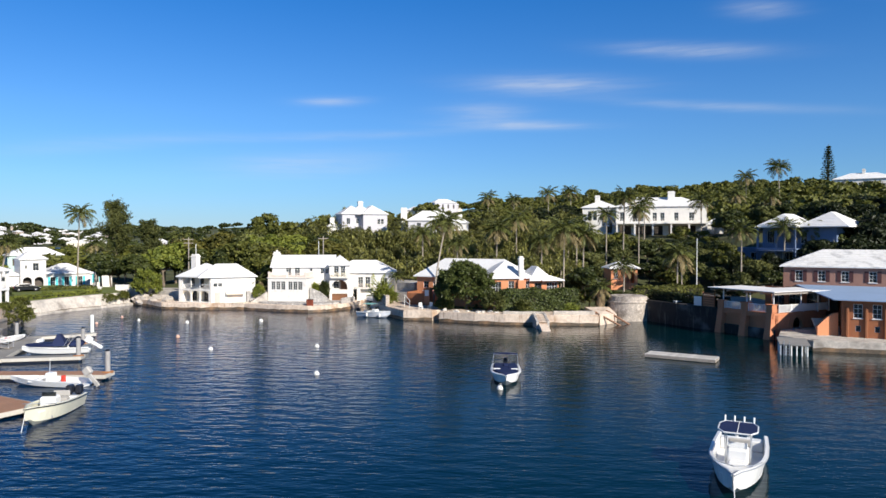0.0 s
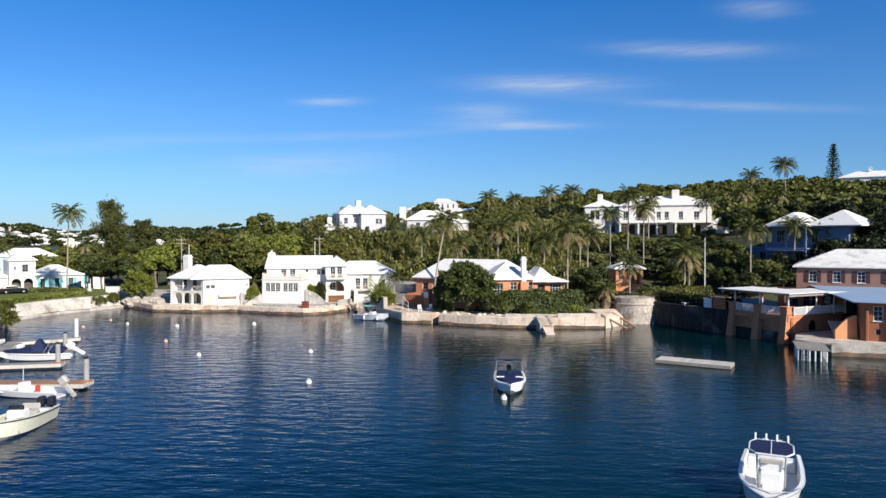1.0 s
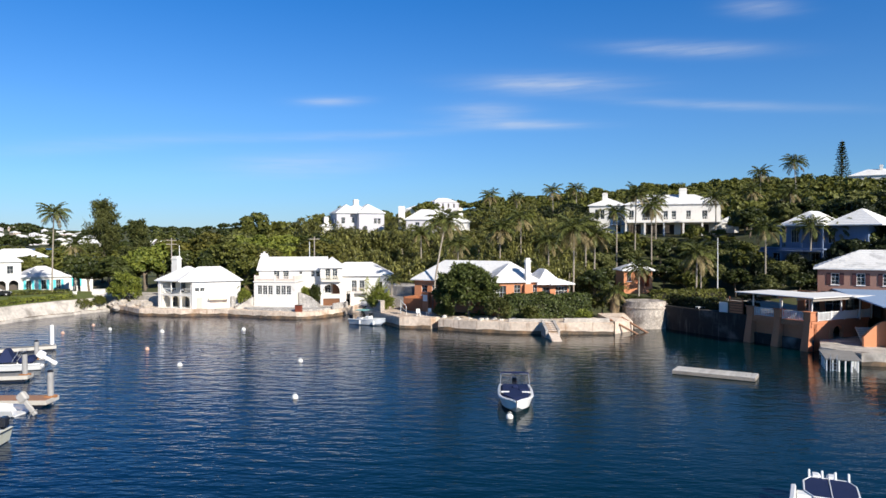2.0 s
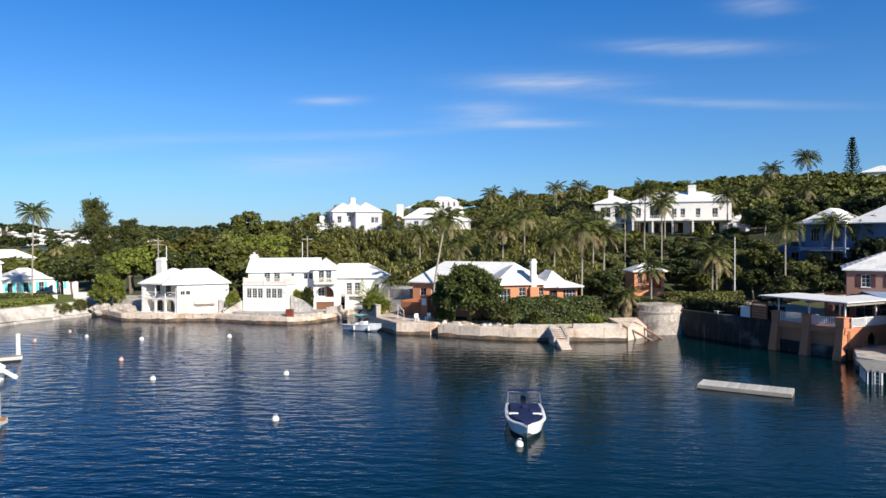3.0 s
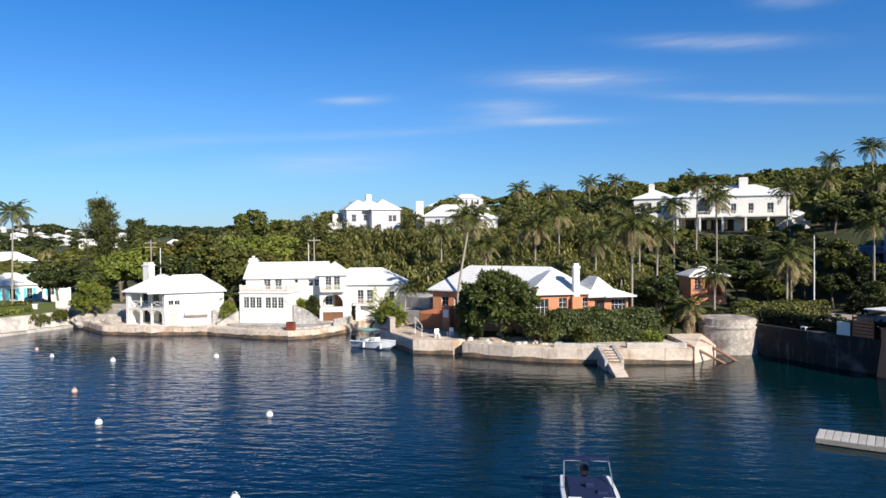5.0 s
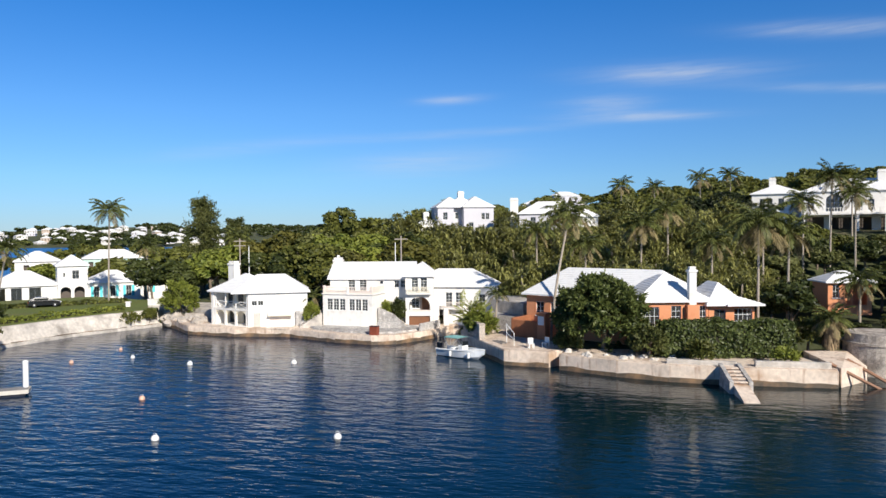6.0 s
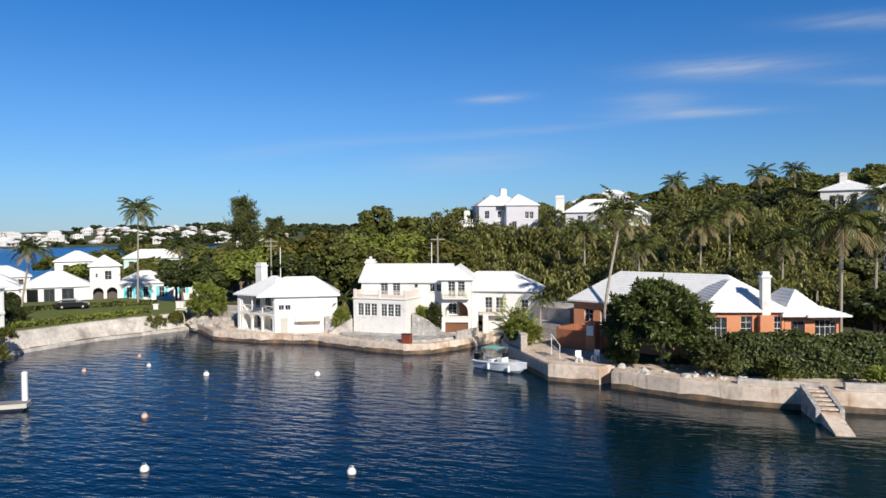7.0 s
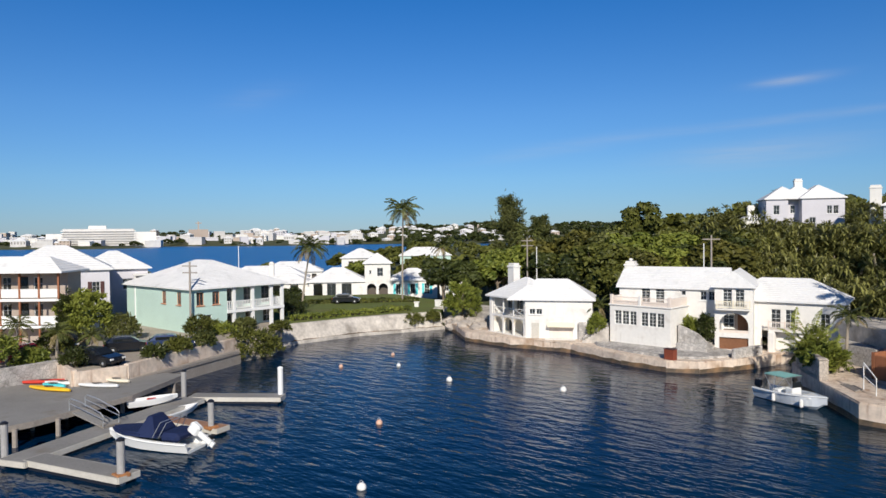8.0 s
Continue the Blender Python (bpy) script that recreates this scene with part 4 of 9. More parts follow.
def boathouse():
    h = thing("boathouse", -42.3, 116.3, 0, 26.0, "white boathouse with a hooded boat door and stepped roof", "house")
    block(h, 0, 0, 7.2, 5.4, 0.8, 5.25, WHITE, front=[(0.45, 1.1, 3.65, 4.25, 2, 1, {}), (1.2, 1.85, 3.65, 4.25, 2, 1, {}), (2.6, 5.1, 1.0, 2.35, 0, 0, {"empty": True})],
          right=[(1.0, 2.0, 3.2, 4.6, 2, 2, {}), (3.2, 4.2, 3.2, 4.6, 2, 2, {})])
    hip_roof(h, -1.6, 0, 8.8, 5.4, 5.35, 2.05, over=0.35)
    bm = bmesh.new()
    tri = [(0, 2.85), (-0.7, 2.45), (-0.7, 2.37), (0, 2.37)]
    ends = [[bm.verts.new((x, yy, zz)) for yy, zz in tri] for x in (2.4, 5.3)]
    for i in range(4):
        bm.faces.new((ends[0][i], ends[0][(i + 1) % 4], ends[1][(i + 1) % 4], ends[1][i]))
    bm.faces.new(ends[0])
    bm.faces.new(ends[1][::-1])
    part("hood", bm, CREAM, h, "cream lean-to hood over the boat door")
    part("boat_door", boxes((2.6, 5.1, 0.12, 0.2, 0.95, 2.35), bevel=0.01), BLUSH, h, "blush boarded boat door")
    part("step", boxes((2.2, 5.4, -0.9, 0, 0.85, 1.1), bevel=0.03), WHITE, h)
    part("shutter", boxes((3.3, 4.0, -0.05, 0.0, 3.4, 4.7), (3.36, 3.64, -0.075, -0.05, 3.46, 4.64), (3.66, 3.94, -0.075, -0.05, 3.46, 4.64)), WINWHITE, h, "closed white shutters")
    part("side_door", boxes((0.7, 1.5, -0.05, 0.0, 1.05, 2.75), (0.78, 1.42, -0.075, -0.05, 1.95, 2.65), (0.78, 1.42, -0.075, -0.05, 1.15, 1.85)), PALEWOOD, h, "pale panelled door")
    # the two-storey porch wing
    p = thing("porch_wing", -48.7, 118.6, 0, -19.0, "white boathouse wing with a two-storey arched and railed porch", "house")
    dark = {"frame_mat": FRAMEGREY, "sill": False}
    w = 6.6
    block(p, 0.0, 2.2, w - 0.4, 3.9, 0.8, 5.28, CREAM, front=[(0.6, 1.5, 3.5, 4.9, 2, 3, dark), (2.4, 3.5, 3.3, 5.0, 3, 3, dark), (4.4, 5.5, 3.3, 5.0, 2, 3, dark), (0.8, 1.9, 1.0, 2.7, 2, 2, dark), (3.4, 4.6, 1.0, 2.7, 2, 2, dark)])
    part("end_wall", boxes((0.0, 0.5, 0.0, 2.2, 0.8, 5.25), bevel=0.03), WHITE, p)
    part("porch_floor", boxes((0.5, w, 0, 2.2, 2.95, 3.2), bevel=0.02), WHITE, p)
    part("porch_base", boxes((-0.2, w, -0.1, 2.2, 0.7, 1.1), bevel=0.04), WHITE, p)
    post = from_bm("porch_post", boxes((-0.07, 0.07, -0.07, 0.07, 3.2, 5.3), bevel=0.015), WHITE)
    low = from_bm("arch_pier", boxes((-0.14, 0.14, -0.13, 0.13, 1.1, 2.95), bevel=0.02), WHITE)
    xs = (0.7, 2.55, 4.4, w - 0.2)
    for x in xs:
        piece("porch_post", post, p, x, 0.15, 0)
        piece("arch_pier", low, p, x, 0.16, 0)
    for x0, x1 in zip(xs, xs[1:]):
        a, b = x0 + 0.16, x1 - 0.16
        bm = bmesh.new()
        n, r, c = 8, (b - a) / 2, (a + b) / 2
        for side in (-1, 1):
            rows = [[bm.verts.new(q) for q in [(c + side * r, y, 2.95), (c + side * r, y, 2.95 - r * 0.8)] + [(c + side * r * math.cos(math.pi / 2 * i / n), y, 2.95 - r * 0.8 + r * 0.75 * math.sin(math.pi / 2 * i / n)) for i in range(1, n + 1)] + [(c, y, 2.95)]] for y in (0.06, 0.28)]
            bm.faces.new(rows[0])
            bm.faces.new(rows[1][::-1])
            for i in range(len(rows[0]) - 1):
                bm.faces.new((rows[0][i], rows[0][i + 1], rows[1][i + 1], rows[1][i]))
        part("arch", bm, CREAM, p)
        bm = boxes((x0, x1, 0.12, 0.18, 4.0, 4.08), (x0, x1, 0.12, 0.18, 3.3, 3.36))
        tube(bm, [(x0, 0.15, 3.3), (x1, 0.15, 4.05)], [0.035, 0.035], 5)
        tube(bm, [(x0, 0.15, 4.05), (x1, 0.15, 3.3)], [0.035, 0.035], 5)
        part("cross_rail", bm, WHITE, p)
    hip_roof(p, 0.0, 0.0, w, 6.0, 5.34, 2.1, over=0.35)
    chimney(p, 1.2, 2.75, 1.15, 0.95, 5.0, 9.0)
    stone_steps(-26.4, 118.9, 2.0, 11, 1.1, 3.1, 2.6, "grey rubble-walled steps beside the white house")
    stone_steps(-34.0, 119.6, 205.0, 9, 1.1, 2.7, 1.6, "grey stone steps between the two white houses")


def orange_house():
    h = thing("orange_house", -8.0, 115.0, 0, -28.0, "orange plastered cottage with white stepped roofs and a chimney", "house")
    s = {"frame_mat": WINWHITE}
    block(h, 0, 0, 17.2, 6.6, 1.2, 5.75, ORANGE, front=[(1.2, 2.2, 3.4, 4.9, 2, 3, s), (3.0, 4.0, 3.4, 4.9, 2, 3, s), (6, 7, 3.4, 4.9, 2, 3, s), (9, 10, 3.4, 4.9, 2, 3, s), (12.4, 13.4, 3.4, 4.9, 2, 3, s)],
          left=[(1.2, 2.2, 3.4, 4.9, 2, 3, s), (4.2, 5.2, 3.4, 4.9, 2, 3, s)])
    hip_roof(h, 0, 0, 17.2, 6.6, 5.75, 2.75, over=0.45)
    part("stair_wall", boxes((0.3, 0.6, -3.4, 0, 1.2, 3.4), (0.6, 3.6, -3.4, -3.1, 1.2, 3.2), bevel=0.03), BRICKORANGE, h, "stair wall with its shade put into a brick-red colour")
    part("gate_pier", boxes((3.6, 4.6, -3.5, -2.6, 1.2, 4.0), (3.5, 4.7, -3.6, -2.5, 3.95, 4.15), bevel=0.04), TERRACOTTA, h, "salmon pier with a white capped lattice")
    part("lattice", boxes((3.75, 4.45, -3.56, -3.5, 2.9, 3.8)), WINWHITE, h)
    g = thing("garden_wing", 3.3, 105.0, 0, 13.0, "sunlit orange wing with white sash windows and a chimney breast", "house")
    block(g, 0, 0, 6.4, 7.0, 1.4, 6.0, ORANGE, front=[(0.25, 1.9, 2.8, 5.4, 4, 3, {"sill": False}), (3.0, 3.9, 4.0, 5.5, 2, 3, s), (5.6, 6.2, 4.0, 5.5, 2, 3, s)], right=[(1, 2, 3.6, 5.1, 2, 3, s)])
    hip_roof(g, 0, 0, 6.4, 7.5, 6.0, 2.2, over=0.4)
    part("chimney_breast", boxes((4.3, 5.35, -0.55, 0, 1.4, 5.6), bevel=0.04), ORANGE, g)
    chimney(g, 4.85, -0.1, 0.68, 0.62, 5.6, 9.1)
    v = thing("verandah_wing", 9.6, 106.6, 0, 16.0, "low orange verandah room with a white roof and glazed side", "house")
    block(v, 0, 0, 4.3, 5.0, 1.6, 5.6, ORANGE, front=[(0.5, 1.6, 3.0, 5.1, 2, 2, {"frame_mat": FRAMEGREY, "sill": False}), (2.4, 4.1, 3.4, 5.2, 4, 3, {"sill": False})])
    hip_roof(v, -0.3, -0.5, 3.4, 5.6, 5.65, 1.9, over=0.2)
    hip_roof(v, 1.6, -0.7, 3.0, 5.7, 5.63, 0.6, over=0.25)


def hillside_hut():
    h = thing("hillside_hut", 24.2, 122.6, 3.0, 8.0, "small orange garden pavilion with an open front and white roof", "hut")
    block(h, 0, 0, 4.6, 3.8, 0, 3.7, ORANGE, front=[(0.5, 1.2, 1.9, 3.3, 2, 2, {}), (1.8, 4.1, 1.1, 3.3, 0, 0, {"empty": True})])
    part("back_wall", boxes((0.4, 4.2, 1.8, 1.9, 0.1, 3.5)), SALMON, h)
    for x in (2.55, 3.35):
        part("post", boxes((x - 0.07, x + 0.07, 0.05, 0.2, 1.1, 3.3), bevel=0.01), ORANGE, h)
    hip_roof(h, 0, 0, 4.6, 3.8, 3.7, 1.1, over=0.4)


def manor():
    h = thing("manor", 27.8, 180.8, 11.5, -14.0, "large white hilltop house with curved gables and balconies", "house")
    f = {"frame_mat": FRAMEGREY, "sill": False}
    block(h, 0, 1.5, 8.5, 9, 0, 8.0, WHITE, front=[(1.4, 2.3, 4.7, 7.0, 2, 2, f), (2.7, 3.6, 4.7, 7.0, 2, 2, f), (4.6, 5.6, 4.7, 7.0, 2, 2, f), (6.2, 7.4, 1.5, 3.8, 2, 2, f)])
    hip_roof(h, 0, 1.5, 8.5, 9, 8.0, 1.9, course=0.6)
    w = {"frame_mat": WINWHITE, "sill": False}
    block(h, 8.5, -1.0, 21.0, 11, 0, 8.0, WHITE, front=[(0.8, 3.6, 0.6, 3.3, 0, 0, {"empty": True}), (0.9, 2.0, 4.4, 6.6, 2, 2, w), (3.9, 6.5, 4.3, 7.4, 4, 4, {"frame_mat": DARKENEDBLUE, "sill": False}), (8.6, 9.6, 4.4, 6.4, 2, 3, w), (10.4, 11.4, 4.4, 6.4, 2, 3, w),
          (13.6, 14.6, 4.4, 6.4, 2, 3, w), (17.0, 18.2, 4.4, 6.4, 2, 3, w), (4.6, 11.0, 0.6, 3.2, 0, 0, {"empty": True}), (12.4, 18.5, 0.6, 3.2, 0, 0, {"empty": True})])
    bm = bmesh.new()
    for side in (-1, 1):
        pts = [(13.7 + side * 1.3, 7.402), (13.7 + side * 1.3, 6.3)] + [(13.7 + side * 1.3 * math.cos(math.pi / 2 * k / 8), 6.3 + 1.1 * math.sin(math.pi / 2 * k / 8)) for k in range(1, 9)]
        a, b = [[bm.verts.new((px, y, pz)) for px, pz in pts] for y in (-1.004, -0.88)]
        bm.faces.new(a)
        bm.faces.new(b[::-1])
        for k in range(len(pts) - 1):
            bm.faces.new((a[k], a[k + 1], b[k + 1], b[k]))
    part("arch", bm, WHITE, h)
    part("back_room", boxes((9, 29.0, 2.2, 2.4, 0, 4)), INTERIOR, h)
    hip_roof(h, 8.5, -1.0, 21.0, 11, 8.0, 2.4, course=0.6)
    for x0, w, top in ((11.2, 5.0, 10.2), (25.6, 3.6, 9.6)):
        bm = bmesh.new()
        n = 16
        pts = [(x0, 7.6)] + [(x0 + w * k / n, 8.0 + (top - 8.0) * (math.sin(math.pi * k / n) ** 1.6)) for k in range(n + 1)] + [(x0 + w, 7.6)]
        lo = [bm.verts.new((x, -1.12, z)) for x, z in pts]
        hi = [bm.verts.new((x, -0.8, z)) for x, z in pts]
        bm.faces.new(lo)
        bm.faces.new(hi[::-1])
        for k in range(len(pts)):
            bm.faces.new((lo[k], lo[(k + 1) % len(pts)], hi[(k + 1) % len(pts)], hi[k]))
        part("gable", bm, WHITE, h)
    part("balcony_slab", boxes((8.5, 29.7, -4.0, -1.0, 3.6, 3.95), bevel=0.03), WHITE, h)
    col = from_bm("column", boxes((-0.2, 0.2, -0.2, 0.2, 0, 3.6), bevel=0.03), WHITE)
    for x in (8.8, 13.0, 17.2, 21.4, 25.4, 29.3):
        piece("column", col, h, x, -3.7, 0)
    railing(h, (8.6, -3.9), (29.5, -3.9), 3.95, 0.9, 0.45, WHITE, 0.1, 3.0, "balcony_rail")
    chimney(h, 21.5, 3, 1.7, 1.4, 8.5, 11.8)
    chimney(h, 3.5, 5, 1.2, 1.0, 8.0, 11.2)
    part("blue_awning", boxes((5.2, 8.4, 0.2, 1.5, 3.2, 3.4), bevel=0.02), DARKENEDBLUE, h, "blue-washed porch roof")
    part("side_wing", boxes((29.5, 33.5, 1.0, 8.0, 0, 3.6), bevel=0.03), WHITE, h)
    hip_roof(h, 29.5, 1.0, 4.0, 7.0, 3.6, 1.4, course=0.6)


def hill_house():
    h = thing("hill_house", -31.2, 171.5, 12.2, 24.0, "tall lilac-grey hilltop house with a white pyramid roof", "house")
    h.matrix_basis = h.matrix_basis @ Matrix.Diagonal((0.9, 0.9, 0.92, 1))
    f = {"frame_mat": WINWHITE}
    block(h, 0.0, 1.2, 3.6, 8.0, 0, 6.0, LILAC, front=[(1.2, 2.2, 3.2, 4.8, 2, 2, f)], left=[(2, 3, 3.2, 4.8, 2, 2, f), (5.5, 6.5, 3.2, 4.8, 2, 2, f)])
    block(h, 3.6, 2.4, 2.0, 6.8, 0, 6.0, LILAC, front=[(0.6, 1.4, 3.4, 4.8, 2, 2, f)])
    block(h, 5.6, 0.0, 6.8, 9.2, 0, 6.0, LILAC, front=[(1.2, 2.2, 0.8, 2.6, 2, 2, f), (4.0, 4.8, 3.2, 4.6, 2, 2, f), (5.0, 5.8, 3.2, 4.6, 2, 2, f)])
    hip_roof(h, 0.0, 1.2, 6.6, 8.0, 6.0, 2.3, course=0.55)
    hip_roof(h, 5.6, 0.0, 6.8, 9.2, 6.0, 2.4, course=0.55)
    hip_roof(h, 2.6, 1.8, 6.6, 7.0, 6.05, 2.5, course=0.55)
    chimney(h, 6.0, 5.0, 1.3, 1.1, 7.5, 9.6)
    chimney(h, -2.0, 5, 1.2, 1.0, 0.0, 5.0)
    block(h, -3.5, 3.5, 3.5, 4, 0, 2.6, WHITE)
    hip_roof(h, -3.5, 3.5, 3.5, 4, 2.6, 1.0, course=0.5)
    g = thing("hill_cottage", -14.8, 166.8, 12.4, 6.0, "low white hilltop cottage with a tall chimney", "house")
    block(g, 0, 0, 11, 7, 0, 3.6, LILAC, front=[(2, 3, 1.4, 2.9, 2, 2, f), (6, 7, 1.4, 2.9, 2, 2, f)])
    hip_roof(g, 0, 0, 11, 7, 3.6, 2.3, course=0.55)
    chimney(g, -1.0, 3, 1.5, 1.0, 0, 6.6)
    chimney(g, 12.5, 4, 1.0, 1.0, 0, 5.2)
    block(g, 11, 1.5, 3.4, 5, 0, 3.0, WHITE)
    hip_roof(g, 11, 1.5, 3.4, 5, 3.0, 1.2, course=0.5)


def blue_house():
    h = thing("blue_house", 50.2, 127.6, 6.4, -46.0, "blue two-storey house, shade put into its colour, with verandahs and a white roof", "house")
    f = {"frame_mat": WINWHITE, "sill": False}
    block(h, 0, 2.2, 12, 8, 0, 7.3, DARKENEDBLUE, front=[(0.8, 2.0, 4.5, 6.6, 3, 2, f), (3.6, 4.8, 4.4, 6.6, 2, 2, f), (6.4, 7.4, 4.4, 6.4, 2, 2, f), (0.9, 2.1, 0.6, 2.9, 2, 2, f), (3.4, 5.6, 0.4, 2.9, 4, 2, f), (7.6, 9.0, 0.4, 2.8, 2, 2, f)])
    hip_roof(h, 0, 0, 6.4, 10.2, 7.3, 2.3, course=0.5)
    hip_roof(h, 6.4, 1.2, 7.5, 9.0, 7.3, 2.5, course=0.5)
    part("verandah_floor", boxes((-0.2, 6.6, -0.2, 2.2, 3.35, 3.6), bevel=0.03), DARKENEDBLUE, h)
    col = from_bm("column", boxes((-0.16, 0.16, -0.16, 0.16, 0, 7.2), bevel=0.02), DARKENEDBLUE)
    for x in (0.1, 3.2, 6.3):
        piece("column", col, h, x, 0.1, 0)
    railing(h, (0.2, 0.1), (6.2, 0.1), 3.6, 0.95, 0.3, DARKENEDBLUE, 0.06, 3.0, "verandah_rail")
    block(h, -5.5, 3.0, 5.5, 5, 0, 3.4, DARKENEDBLUE, front=[(0.7, 1.8, 1.2, 2.8, 2, 2, f), (3, 4.4, 0.8, 2.8, 2, 2, f)])
    part("flat_roof", boxes((-5.8, 0, 2.7, 8, 3.4, 3.65), bevel=0.03), DARKENEDBLUE, h)
    part("porch_roof", boxes((0.3, 6.2, -1.2, 0, 3.1, 3.25), bevel=0.02), DARKENEDBLUE, h)
    g = thing("crest_house", 110.0, 222.0, 26.2, -28.0, "white house roof on the hill crest", "house")
    block(g, 0, 0, 16, 9, 0, 3.4, WHITE, front=[(2, 3, 1, 2.6, 2, 2, {}), (8, 9, 1, 2.6, 2, 2, {})])
    hip_roof(g, 0, 0, 16, 9, 3.4, 2.0, course=0.6)
    chimney(g, 8, 4, 0.9, 0.9, 4, 6.6)


def restaurant():
    h = thing("restaurant", 35.2, 88.6, 0, -26.0, "salmon waterfront restaurant with a canopied terrace and shuttered upper floor", "restaurant")
    # upper house, set back
    sh = {"shutters": SHUTTER, "frame_mat": WINWHITE}
    ups = [(x, x + 0.85, 6.2, 7.55, 2, 3, sh) for x in (1.4, 4.0, 6.6, 9.6, 13.2, 16.4, 19.6, 23.0)]
    block(h, 2.0, 11.2, 27, 9, 2.0, 8.15, SHADEDPINK, front=ups, left=[(2.5, 3.5, 6.1, 7.7, 2, 3, sh), (5.5, 6.5, 6.1, 7.7, 2, 3, sh)])
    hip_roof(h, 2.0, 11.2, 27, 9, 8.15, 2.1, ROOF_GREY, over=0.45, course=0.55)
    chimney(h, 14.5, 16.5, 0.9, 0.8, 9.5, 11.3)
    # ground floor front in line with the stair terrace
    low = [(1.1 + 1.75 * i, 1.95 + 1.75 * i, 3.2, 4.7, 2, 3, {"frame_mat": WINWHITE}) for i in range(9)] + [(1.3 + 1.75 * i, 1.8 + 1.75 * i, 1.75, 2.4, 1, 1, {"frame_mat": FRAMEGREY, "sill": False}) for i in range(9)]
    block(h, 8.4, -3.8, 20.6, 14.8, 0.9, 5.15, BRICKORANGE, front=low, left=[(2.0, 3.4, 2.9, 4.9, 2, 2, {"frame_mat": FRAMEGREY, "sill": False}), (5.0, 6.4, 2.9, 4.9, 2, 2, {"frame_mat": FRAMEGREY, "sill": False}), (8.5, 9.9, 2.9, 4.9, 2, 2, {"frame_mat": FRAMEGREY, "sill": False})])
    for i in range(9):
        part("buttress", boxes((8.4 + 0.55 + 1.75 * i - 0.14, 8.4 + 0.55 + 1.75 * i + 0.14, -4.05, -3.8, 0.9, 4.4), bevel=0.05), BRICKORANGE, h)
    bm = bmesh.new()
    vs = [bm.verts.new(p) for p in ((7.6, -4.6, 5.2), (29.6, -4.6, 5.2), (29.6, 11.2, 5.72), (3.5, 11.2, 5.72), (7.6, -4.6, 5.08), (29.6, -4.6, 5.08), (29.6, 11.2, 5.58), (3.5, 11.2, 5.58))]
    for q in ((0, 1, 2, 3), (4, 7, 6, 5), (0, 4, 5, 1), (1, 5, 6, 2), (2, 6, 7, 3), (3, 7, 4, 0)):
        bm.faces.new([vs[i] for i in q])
    part("awning_roof", bm, AWNING, h, "blue awning roof over the ground floor")
    return h


